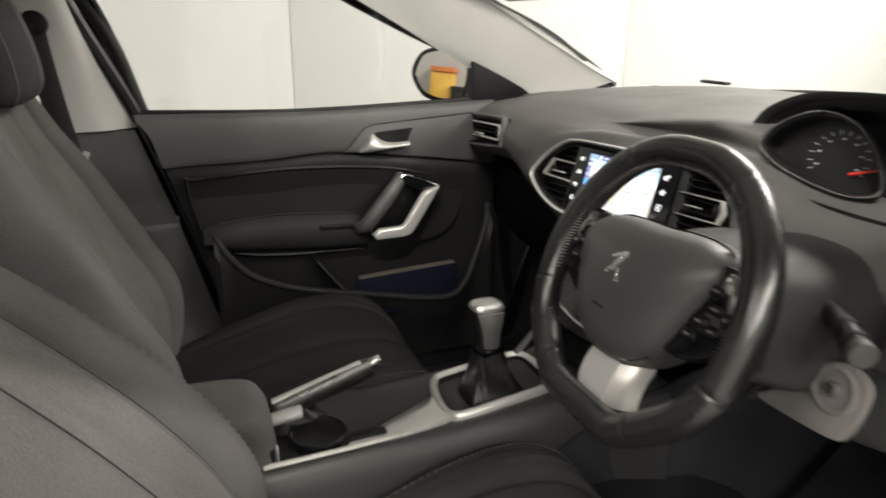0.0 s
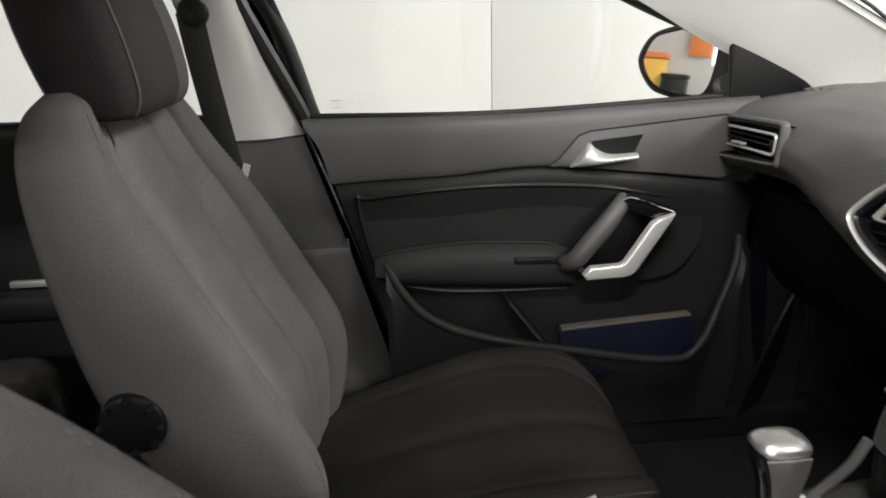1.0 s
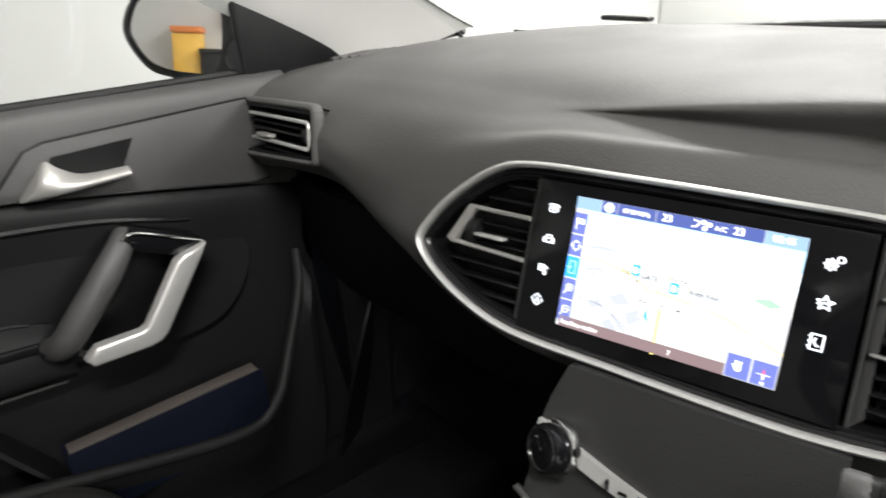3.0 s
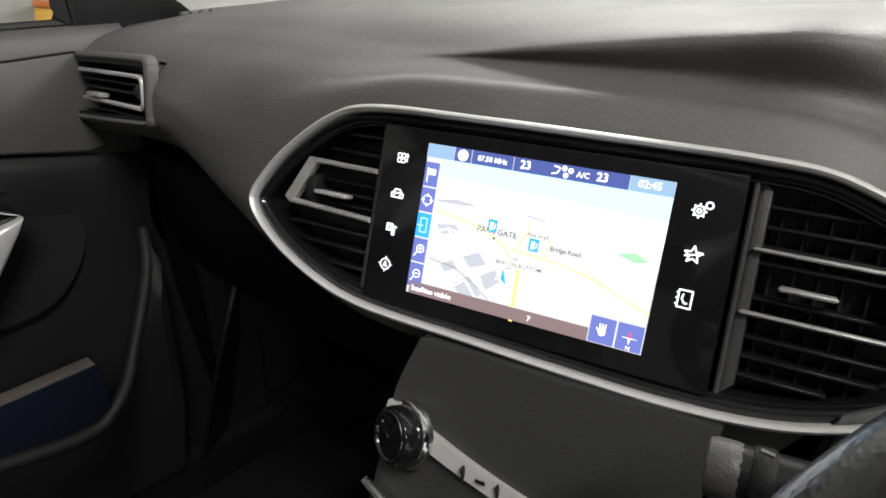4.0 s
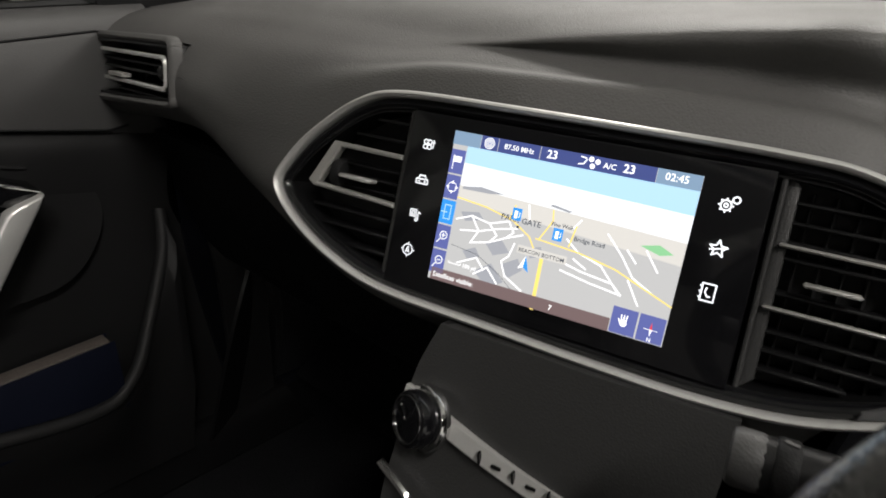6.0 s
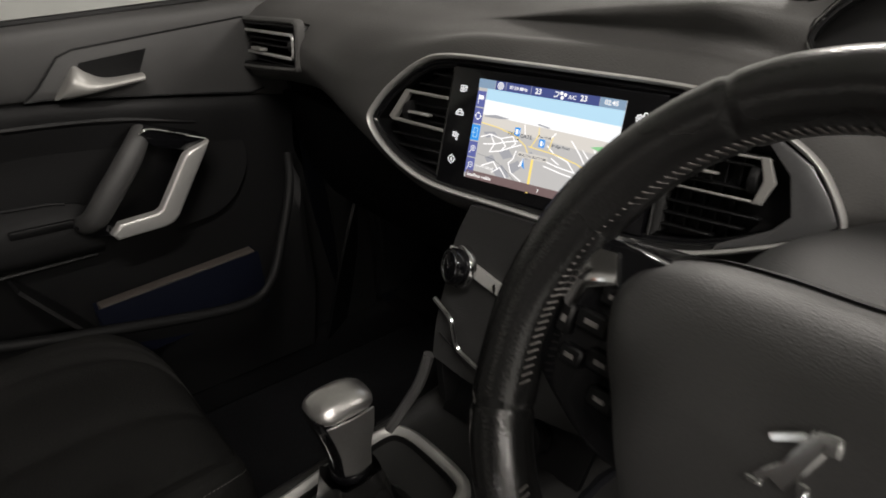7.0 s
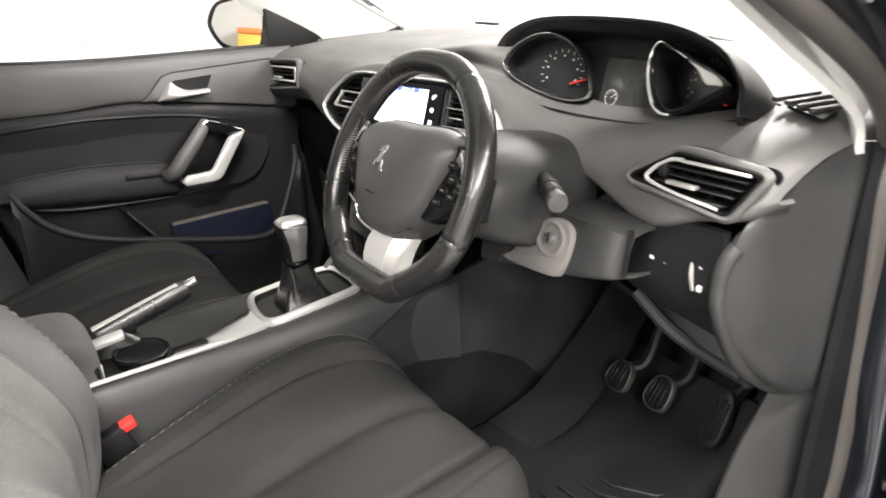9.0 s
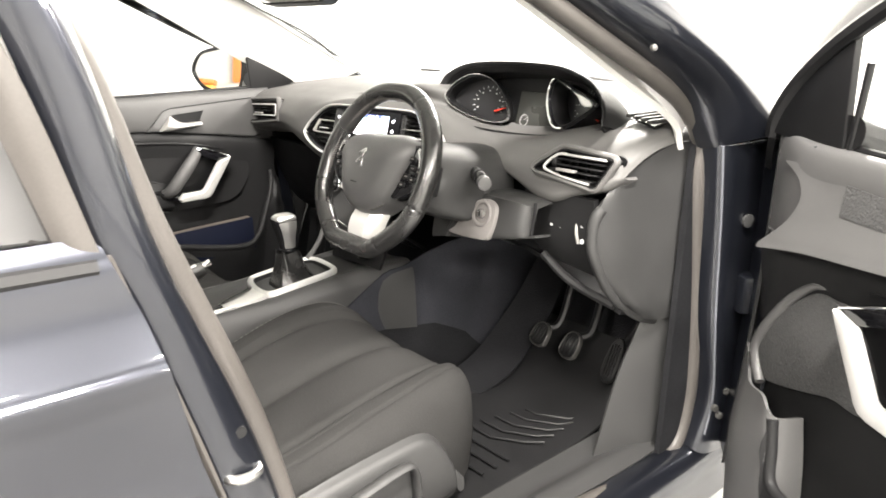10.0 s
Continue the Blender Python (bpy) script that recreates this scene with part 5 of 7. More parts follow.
    part("column", disc(WHEEL @ Vector((0, -.005, -.06)), WHEEL.to_3x3() @ Vector((0, 0, 1)), .055, .06, 32, .006), M_BLACK, w, "black column collar")
    return w


steering_wheel()


def stalk(label, path, radii, end, rings):
    s = thing("column_stalk", path[0], label, "stalk", "column stalks")
    part("arm", tube(path, radii, 14, n=24), M_BLACK, s)
    d = (Vector(path[-1]) - Vector(path[-2])).normalized()
    part("end_cap", disc(Vector(path[-1]) + d * .004, d, end, .014, 24, .003), M_DOOR, s, "grey end cap")
    for f in rings:
        p = Vector(path[-2]).lerp(Vector(path[-1]), f)
        part("ring", disc(p, d, end * 1.06, .009, 24, .002), M_DARK, s)
        part("mark", block(p + Vector((0, 0, end * 1.05)), (.005, .002, .001), 0), M_DASH, s)


stalk("black wiper stalk with grey end on the column", [(.39, .01, .858), (.44, -.02, .864), (.484, -.048, .865), (.518, -.069, .861)], [.009, .010, .012, .0125], .0130, (0.1, 0.7))
stalk("black lamp stalk with grey rings on the column", [(.25, -.02, .855), (.215, -.033, .857), (.185, -.043, .858), (.151, -.052, .857)], [.009, .010, .0110, .0112], .0115, (0.75,))


# ---- seats ----
def seat(x0, dy, lean, name, label, inner):
    s = thing(name, (x0, -0.6 + dy, 0.3), label, "car seat", "front seats")
    # cushion: a closed loft from back to front with sewn valleys
    cross = ((-0.97, 0.0), (-1.0, 0.45), (-0.97, 0.86), (-0.90, 1.03), (-0.80, 1.09), (-0.66, 1.07), (-0.50, 1.0), (-0.25, .985), (0, .98), (0.25, .985), (0.50, 1.0), (0.66, 1.07), (0.80, 1.09), (0.90, 1.03), (0.97, 0.86), (1.0, 0.45), (0.97, 0.0))
    rows = []
    for y, w, top, low in ((-0.74, 0.20, 0.425, 0.34), (-0.66, 0.225, 0.45, 0.335), (-0.54, 0.246, 0.484, 0.33), (-0.43, 0.259, 0.514, 0.33), (-0.35, 0.261, 0.530, 0.335), (-0.285, 0.252, 0.533, 0.340), (-0.240, 0.230, 0.520, 0.35), (-0.212, 0.192, 0.494, 0.37), (-0.200, 0.135, 0.460, 0.39)) if inner < 0 else ((-0.74, 0.20, 0.425, 0.34), (-0.66, 0.225, 0.45, 0.335), (-0.54, 0.243, 0.482, 0.33), (-0.43, 0.254, 0.508, 0.33), (-0.35, 0.254, 0.516, 0.335), (-0.285, 0.240, 0.512, 0.345), (-0.240, 0.212, 0.496, 0.36), (-0.212, 0.168, 0.470, 0.385), (-0.200, 0.10, 0.442, 0.40)):
        rows.append([(x0 + a * w, y + dy, low + (top - low) * f) for a, f in cross])
    g = sheet(rows, 70, 130)
    nu, nv = g.shape[:2]
    v = np.linspace(-1, 1, nv)
    along = np.linspace(0, 1, nu)[:, None]
    ease = np.clip((along - .10) / .12, 0, 1) * np.clip((1.0 - along) / .10, 0, 1)
    for c, depth, wide in ((-0.345, .011, .034), (0.0, .010, .038), (0.345, .011, .034), (-0.345, .004, .007), (0.0, .003, .007), (0.345, .004, .007), (-0.52, .004, .008), (0.52, .004, .008)):
        curve = c * (1.06 - 0.14 * along)
        g[:, :, 2] -= depth * np.exp(-(((v[None, :] - curve) / wide) ** 2)) * ease * (1 if inner < 0 else .45)
    g[:, :, 2] += 0.003 * np.sin(along * 7) * (np.abs(v) < 0.42)
    third = [(0, int(nv * .29)), (int(nv * .29), int(nv * .71)), (int(nv * .71), nv - 1)]
    cu = part("cushion", skin(g[:, third[0][0]:third[0][1] + 1], caps=False), M_CUSHION_SHADED, s, "cloth cushion bolster, shade put into its colour", 70)
    part("cushion_insert", skin(g[:, third[1][0]:third[1][1] + 1]), M_CUSHION_SHADED, s, "ribbed cloth cushion centre in the shaded tone", 70)
    part("cushion", skin(g[:, third[2][0]:third[2][1] + 1]), M_CUSHION_SHADED, s, "cloth cushion bolster, shade put into its colour", 70)
    part("cushion_front", skin(np.array([g[-1], g[-1] * .5 + g[-1].mean(0) * .5, g[-1] * .02 + g[-1].mean(0) * .98])), M_CUSHION_SHADED, s, "cloth cushion nose in the shaded tone", 70)
    st = []
    for j in (int(nv * (.228 if inner < 0 else .772)),):
        for i in range(8, nu - 10, 1):
            p, q = g[i, j], g[i + 1, j]
            st.append(tube([p * .9 + q * .1 + (0, 0, .0012), p * .4 + q * .6 + (0, 0, .0012)], .0006, 4))
    tagged(part("stitching", joined(*st), M_STITCH, s, "pale thread stitching"), kind="stuff")
    part("base", block((x0, -0.50 + dy, 0.335), (0.40, 0.42, 0.09), 0.03), M_BLACK, s)
    for a in (-.17, .17):
        part("slide_rail", block((x0 + a, -0.50 + dy, 0.292), (0.03, 0.56, 0.022), 0.004), M_STEEL, s)
    # backrest between a front and a rear line
    prof = ((.42, -.690, -.76, .215), (.50, -.668, -.81, .240), (.60, -.670, -.85, .250), (.72, -.698 if inner < 0 else -.722, -.905, .250), (.84, -.766 if inner < 0 else -.778, -.925, .243), (.93, -.826, -.935, .225), (.99, -.850, -.940, .198), (1.025, -.868, -.935, .165), (1.043, -.885, -.922, .125))
    ringp = ((0, .30), (.28, .26), (.48, .22), (.62, .10), (.74, -.02), (.86, -.02), (.95, .08), (1.0, .35), (.985, .65), (.90, .88), (.6, .97), (0, 1.0))
    ringp = list(ringp) + [(-a, d) for a, d in ringp[::-1] if a > 0]
    loops = []
    for z, f, r, w in prof:
        f, r = (q - lean * max(0, z - .60) for q in (f, r))
        loops.append([(x0 + a * w, f + dy + (r - f) * d, z + 0.10 * (r - f) * (d - .3)) for a, d in ringp])
    g = sheet(loops, 90, 132, loop_v=True)
    nu, nv = g.shape[:2]
    up = np.linspace(0, 1, nu)[:, None]
    pos = np.arange(nv)[None, :] / nv * len(ringp)
    for c in (1.15, len(ringp) - 1.15, 3.0, len(ringp) - 3.0):
        mid = c + (0.35 if c < 12 else -0.35) * (1 - up) * (1 if abs(c - 12) > 9.5 else 0)
        g[:, :, 1] -= (.0060 * np.exp(-(((pos - mid) / .16) ** 2)) + .0045 * np.exp(-(((pos - mid) / .05) ** 2))) * (up < .97)
    k = nv / len(ringp)
    cut = [0, int(2.6 * k), int((len(ringp) - 2.6) * k), nv]
    part("backrest_insert", skin(np.concatenate([g[:, cut[2]:], g[:, :cut[1] + 1]], 1)), M_FABRIC2, s, "ribbed grey cloth backrest centre", 70)
    part("backrest", skin(np.concatenate([g[:, cut[1]:cut[2] + 1]], 1)), M_FABRIC, s, "grey cloth backrest with side bolsters", 70)
    for c in (1.15, len(ringp) - 1.15, 3.0, len(ringp) - 3.0):
        j = (c + (0.35 if c < 12 else -0.35) * (1 - up[:, 0]) * (1 if abs(c - 12) > 9.5 else 0)) * k
        part("seam", tube([g[i, int(round(j[i])) % nv] + (0, .0006, 0) for i in range(8, nu - 3)], .0016, 6), M_HEAD, s)
    part("backrest_top", skin(np.array([g[-1], g[-1] * .5 + g[-1].mean(0) * .5 + (0, 0, .004), g[-1] * .02 + g[-1].mean(0) * .98 + (0, 0, .005)]), False, True), M_FABRIC, s, "grey cloth backrest top", 70)
    st = []
    for j in (int(4.85 * k), int((len(ringp) - 4.85) * k)):
        for i in range(12, nu - 6):
            p, q = g[i, j], g[i + 1, j]
            st.append(tube([p * .9 + q * .1 + (0, .0012, 0), p * .4 + q * .6 + (0, .0012, 0)], .0006, 4))
    tagged(part("stitching", joined(*st), M_STITCH, s, "pale thread stitching"), kind="stuff")
    # headrest on two posts
    loops = []
    for z, cy, w, d in ((1.008, -.872, .085, .028), (1.012, -.870, .112, .047), (1.04, -.872, .118, .062), (1.10, -.884, .121, .067), (1.16, -.898, .117, .062), (1.20, -.908, .115, .048), (1.215, -.912, .09, .028)):
        cy -= lean * .42
        loops.append([(x0 + w * math.copysign(abs(math.cos(t)) ** 0.6, math.cos(t)), cy + dy + d * math.copysign(abs(math.sin(t)) ** 0.6, math.sin(t)), z) for t in np.linspace(0, 2 * math.pi, 24, endpoint=False)])
    g = sheet(loops, 34, 72, loop_v=True)
    hr = part("headrest", skin(np.concatenate([g[:, 29:], g[:, :20]], 1)), M_HEAD, s, "dark cloth headrest", 70)
    # lighter strip, its columns chosen to fit the camera's view
    part("headrest_strip", skin(g[:, 19:30]), M_FABRIC, hr, "lighter grey strip of the headrest", 70)
    for row, dz in ((g[0], -.004), (g[-1], .004)):
        part("headrest_end", skin(np.array([row, row * .5 + row.mean(0) * .5 + (0, 0, dz), row * .02 + row.mean(0) * .98 + (0, 0, dz)]), False, True), M_HEAD, hr, "", 70)
    for j in (9, 27, 45, 63):
        part("piping", tube(g[3:-3, j] * 1.0, .0022, 6), M_FABRIC, hr)
    for a in (-.05, .05):
        part("post", tube([(x0 + a, -.895 + dy - lean * .41, .99), (x0 + a, -.885 + dy - lean * .42, 1.04)], .006, 10), M_STEEL, s)
        part("post_sleeve", disc((x0 + a, -.893 + dy - lean * .42, 1.045), (0, 0, 1), .013, .012, 16, .003), M_BLACK, s)
    # recline knob on the inner flank
    kx = x0 + inner * .245
    kn = part("recline_knob", disc((kx, -.845 + dy - lean * .1, .708), (inner, 0, 0), .036, .024, 28, .006), M_BLACK, s, "black round recline knob")
    for t in np.linspace(0, 2 * math.pi, 8, endpoint=False):
        part("grip", block((kx + inner * .012, -.845 + dy - lean * .1 + .031 * math.cos(t), .708 + .031 * math.sin(t)), (.014, .008, .008), .003), M_BLACK, kn)
    return s


M_HEAD = mat("dark_head_cloth", (0.022, 0.020, 0.021), 0.9, grain=0.002, bump=0.5, var=0.2, spec=0.2)
seat(-0.365, 0.0, 0.04, "passenger_seat", "grey cloth front passenger seat with dark headrest", 1)
DRIVER = seat(0.354, 0.095, 0.32, "driver_seat", "grey cloth driver's seat with stitched bolsters", -1)


def seat_side():
    """Plastic valance and height lever on the door side of the driver's seat."""
    rows = [[(.612, y, .335), (.634, y, .37), (.632, y, top - .02), (.612, y, top)] for y, top in ((-.62, .45), (-.50, .475), (-.36, .49), (-.28, .487), (-.235, .44), (-.215, .38))]
    v = part("side_valance", skin(sheet(rows, 26, 16), thick=.006), M_FACE, DRIVER, "grey plastic side valance")
    part("height_lever", tube([(.645, -.60, .425), (.648, -.48, .445), (.648, -.36, .468), (.645, -.325, .455), (.643, -.315, .385)], .010, 10, n=40, flat=.6), M_FACE, v, "grey plastic height lever")


seat_side()


def buckle():
    b = thing("belt_buckle", (.124, -.53, .44), "black seat belt buckle with a red button", "belt buckle")
    part("body", block((.124, -.545, .46), (.024, .05, .075), .006, (20, 0, 0)), M_BLACK, b)
    part("button", block((.124, -.538, .494), (.020, .046, .014), .003, (20, 0, 0)), M_RED, b, "red push button")
    part("stem", block((.124, -.566, .395), (.012, .03, .10), .003, (20, 0, 0)), M_BLACK, b)


buckle()


# ---- doors ----
def crease_z(y):
    return float(np.interp(y, (-.72, -.665, -.45, -.27, -.08, .05, .15), (.825, .827, .832, .843, .822, .802, .79)))


def driver_door_front(d):
    """The hinge end of the driver's trim: its edge, the speaker grille with its lip, the end of the pocket."""
    part("front_flap", skin(sheet([[(-.702, .221, .962), (-.702, .221, .80), (-.702, .225, .62), (-.702, .25, .30)], [(-.752, .258, .962), (-.752, .258, .80), (-.752, .27, .60), (-.752, .295, .30)]], 8, 16), thick=.006), M_DARK, d, "dark front of the door trim")
    Q = Matrix.Translation((-.678, 0, 0)) @ Matrix(((0, 0, 1, 0), (1, 0, 0, 0), (0, 1, 0, 0), (0, 0, 0, 1)))
    gr = crom([(.050, .738), (.096, .702), (.137, .645), (.158, .597), (.138, .564), (.120, .553), (.049, .574), (-.017, .597), (-.080, .603), (-.085, .66), (-.03, .735), (.01, .742)], 70, True)
    part("speaker_grille", prism([tuple(p) for p in gr], .010, Q, .004, 2), M_TWEETER, d, "grey perforated speaker grille")
    part("speaker_lip", tube([(-.676, .030, .752), (-.673, .062, .744), (-.672, .104, .706), (-.673, .146, .648), (-.676, .170, .600), (-.672, .158, .566), (-.664, .135, .546)], [.003, .006, .009, .011, .012, .011, .008], 10, n=44), M_DOOR, d, "rounded lip round the speaker")
    part("tweeter_grille", skin(sheet([[(-.6755, .030, .908), (-.6665, .022, .866)], [(-.6755, -.04, .904), (-.666, -.045, .864)], [(-.6755, -.10, .90), (-.666, -.11, .862)]], 10, 6), thick=.003), M_TWEETER, d, "fine perforated tweeter grille")
    part("pocket_front", skin(sheet([
        [(-.700, .225, .575), (-.69, .215, .45), (-.69, .215, .30)], [(-.672, .175, .560), (-.65, .17, .45), (-.655, .165, .30)], [(-.640, .120, .553), (-.618, .115, .45), (-.625, .11, .30)],
        [(-.617, .055, .568), (-.606, .045, .45), (-.612, .035, .30)], [(-.616, .024, .548), (-.610, .004, .45), (-.615, -.012, .30)], [(-.66, .020, .545), (-.66, .000, .45), (-.66, -.016, .30)]], 40, 20), thick=.005), M_DOOR, d, "grey end of the door pocket", 60)


def door_panel(name, label, booklet):
    d = thing(name, (-0.72, -0.3, 0.6), label, "car door", "front doors")
    ys = [-.715, -.60, -.45, -.30, -.15, 0.0, .12] + ([] if booklet else [.175, .222])
    sill = lambda y: float(np.interp(y, (-.72, -.35, .12, .23), (.940, .934, .952, .966)))
    fwd = .03 if booklet else .012
    far = lambda y: -.022 * (max(0, y - .11) / .112) ** 2
    rear = lambda z: float(np.interp(z, (.30, .427, .555, .687, .809, .863, .94), (-.53, -.557, -.594, -.629, -.664, -.683, -.706)))
    back = lambda y, z: rear(z) if y < -.70 else y
    part("upper_trim", skin(sheet([[(-.715 + far(y), y, sill(y) - .004), (-.700 + far(y), y, sill(y) + .002), (-.682 + far(y), y, sill(y) - .008), (-.676 + far(y), back(y, .885), sill(y) - .05), (-.678 + far(y), back(y, .84), crease_z(y) + .006), (-.686 + far(y), back(y, .83), crease_z(y))] for y in ys], 60, 22), thick=.010), M_DOOR, d, "grey grained upper trim")
    band = sheet([[(-.688 + far(y), back(y, .82), crease_z(y) - .001), (-.676 + far(y), back(y, .815), crease_z(y) - .006), (-.670 + far(y), back(y, .79), crease_z(y) - .03), (-.680 + far(y), back(y, .72), crease_z(y) - .10), (-.692 + far(y), max(y + fwd, rear(.62) + .03 * (y + .715)), .62), (-.695 + far(y), max(y + 2 * fwd, rear(.50) + .03 * (y + .715)), .50), (-.695 + far(y), max(y + 3 * fwd, rear(.30) + .03 * (y + .715)), .30)] for y in ys], 60, 40)
    part("middle_band", skin(np.concatenate([band, band[:, ::-1] - (.008, 0, 0)], 1), False, True, True), M_DARK, d, "dark grained door trim", 50)
    part("outer_skin", skin(sheet([[(-.765, y0, .93), (-.81, y1, .80), (-.835, y1, .68), (-.83, y2, .50), (-.80, y2, .30)] for y0, y1, y2 in ((-.72, -.70, -.60), (-.2, -.2, -.2), (.42, .43, .44))], 24, 20), thick=.006), M_PAINT, d, "dark navy painted skin")
    part("door_edge", skin(sheet([[(-.69, -.72, .94), (-.69, -.665, .78), (-.69, -.61, .60), (-.69, -.565, .42), (-.69, -.54, .30)], [(-.73, -.728, .94), (-.745, -.675, .78), (-.75, -.62, .60), (-.75, -.575, .42), (-.75, -.55, .30)], [(-.765, -.722, .94), (-.81, -.70, .78), (-.83, -.63, .60), (-.825, -.59, .42), (-.80, -.58, .30)]], 12, 24), thick=.004), M_PAINT, d)
    part("front_edge", skin(sheet([[(-.69, .12, .95), (-.69, .14, .62), (-.69, .20, .30)], [(-.75, .30, .94), (-.75, .32, .62), (-.75, .34, .30)], [(-.77, .42, .92), (-.83, .43, .62), (-.80, .44, .30)]], 16, 12), thick=.006), M_PAINT, d)
    if booklet:
        part("front_flap", skin(sheet([[(-.678, .11, .945), (-.675, .12, .80), (-.69, .18, .60), (-.69, .20, .30)], [(-.70, .24, .945), (-.70, .25, .80), (-.70, .27, .60), (-.70, .28, .30)]], 10, 16), thick=.008), M_DARK, d, "grained front of the door trim")
    else:
        driver_door_front(d)
    # raised insert of the arm rest panel
    o = [(-.628, .792), (-.60, .798), (-.402, .811), (-.19, .802), (-.05, .775), (.02, .735), (.025, .68), (-.02, .62), (-.10, .604), (-.236, .600), (-.45, .606), (-.560, .628), (-.600, .660)]
    ins = part("arm_rest_panel", prism([(-y, z) for y, z in crom(o, 70, True)], .016, plane_of((-.6765, 0, 0), (0, -1, 0), (0, 0, 1)), .008, 4), M_DARK, d, "dark padded insert")
    rest = [(-.604, .642, .672), (-.56, .624, .688), (-.45, .616, .694), (-.33, .608, .688), (-.255, .606, .680), (-.225, .604, .666)]
    roll = sheet([[(-.6615, y, hi + .012), (-.6575, y, hi - .004), (-.650, y, hi - .022), (-.647, y, (lo + hi) / 2 - .004), (-.650, y, lo + .014), (-.668, y, lo)] for y, lo, hi in rest], 40, 16)
    part("insert_roll", skin(np.concatenate([roll, roll[:, ::-1] - (.006, 0, 0)], 1), False, True, True), M_DARK, ins, "dark padded arm rest roll", 50)
    ring = crom(o[9:] + o[:5], 90)
    # no gap is cut: a black tube draws the shadow round the insert
    part("insert_shadow_line", tube([(-.6705, y, z) for y, z in ring], [.003] + [.0045] * 8 + [.002], 6), M_BLACK, ins, "black line painted for the shadow round the insert")
    part("insert_crease", tube([(-.6620, -.60, .690), (-.6615, -.45, .706), (-.6615, -.30, .700), (-.6615, -.262, .694)], .0025, 8, n=30), M_DARK, ins)
    # release lever in its pocket
    Q = Matrix.Translation((-.6745, 0, 0)) @ Matrix(((0, 0, 1, 0), (1, 0, 0, 0), (0, 1, 0, 0), (0, 0, 0, 1)))
    sur = [(-.275, .842), (-.255, .858), (-.222, .897), (-.20, .905), (.05, .925), (.075, .92), (.075, .81), (.05, .806), (-.08, .823), (-.25, .842)]
    if booklet:
        part("lever_surround", prism([tuple(p) for p in sur], .004, Q @ Matrix.Translation((0, 0, -.002)), .0025, 2), M_DOOR, d, "grey lever surround")
        part("surround_joint", tube([(-.6725, y, z) for y, z in sur[:6]], .0016, 6), M_BLACK, d)
        part("surround_joint", tube([(-.6725, y, z) for y, z in sur[6:] + sur[:1]], .0016, 6), M_BLACK, d)
    else:
        ledge = [((-.20, .905), (-.215, .890), (-.23, .873), (-.24, .857), (-.25, .842)), ((-.05, .916), (-.055, .892), (-.06, .869), (-.065, .846), (-.07, .822)), ((.05, .923), (.05, .894), (.048, .866), (.048, .837), (.056, .808)), ((.178, .919), (.134, .897), (.113, .868), (.126, .829), (.163, .789))]
        part("lever_surround", skin(sheet([[(x, y, z) for x, (y, z) in zip((-.683, -.678, -.670, -.660, -.648), row)] + [(-.650, row[-1][0], row[-1][1] - .004), (-.680, row[-1][0] - .004, row[-1][1] - .008)] for row in ledge], 40, 26), thick=.004), M_DOOR, d, "grey sloping lever surround")
    # flat black sheet: the pocket's shade is put into its colour
    part("lever_shade", prism([(-.212, .850), (-.196, .886), (-.102, .895), (-.120, .858), (-.135, .851)], .001, Q @ Matrix.Translation((0, 0, .0022))), M_BLACK, d, "flat black sheet for the shade behind the lever")
    part("lever_dish", skin(sheet([[(-.672, -.19, .884), (-.690, -.18, .868), (-.672, -.17, .853)], [(-.672, -.15, .889), (-.690, -.145, .87), (-.672, -.14, .853)], [(-.672, -.106, .893), (-.684, -.115, .872), (-.672, -.125, .855)]], 10, 8)), M_DARK, d)
    part("lever", skin(sheet([[(-.672, -.237, .842), (-.658, -.233, .843), (-.656, -.228, .850), (-.672, -.222, .862)], [(-.672, -.220, .843), (-.650, -.217, .846), (-.648, -.212, .868), (-.672, -.205, .882)], [(-.672, -.200, .845), (-.646, -.198, .847), (-.646, -.194, .862), (-.672, -.190, .872)], [(-.668, -.17, .848), (-.644, -.17, .850), (-.644, -.168, .859), (-.668, -.166, .862)], [(-.666, -.118, .853), (-.648, -.118, .854), (-.648, -.117, .861), (-.666, -.116, .863)]], 24, 14, loop_v=True), False, True, True), M_ALU, d, "silver release lever")
    # pull handle: a dark round grip and a bright crook standing off a flat black plate
    well = [(-.150, .778), (-.132, .784), (-.052, .756), (-.062, .735), (-.122, .650), (-.20, .642), (-.240, .646), (-.256, .662)]
    part("handle_plate", prism(well, .004, Q @ Matrix.Translation((0, 0, .0115)), .001), M_BLACK, d, "flat black plate behind the handle")
    hd = part("pull_handle", tube([(-.655, -.140, .780), (-.637, -.150, .773), (-.626, -.172, .748), (-.622, -.205, .710), (-.624, -.230, .679), (-.638, -.243, .664), (-.660, -.248, .658)], [.013, .0155, .0180, .0185, .0180, .0160, .014], 18, n=44), M_DOOR, d, "dark grip with silver crook")
    crook = [(-.052, .758), (-.060, .742), (-.118, .650), (-.128, .6415), (-.142, .638), (-.212, .636), (-.219, .646), (-.205, .661), (-.150, .6635), (-.142, .668), (-.094, .742), (-.083, .749)]
    part("crook", prism(crook, .016, Matrix.Translation((.0465, 0, 0)) @ Q, .005, 3), M_SATIN, hd, "satin silver crook", 35)
    for y0, z0 in ((-.072, .750), (-.212, .648)):
        part("crook_foot", block((-.650, y0, z0), (.044, .014, .014), .004), M_GLOSS, hd)
    part("top_bar", prism([(-.152, .784), (-.134, .790), (-.053, .7605), (-.060, .745), (-.084, .745), (-.132, .762)], .046, Q @ Matrix.Translation((0, 0, .004)), .003), M_GLOSS, hd, "gloss black top bar")
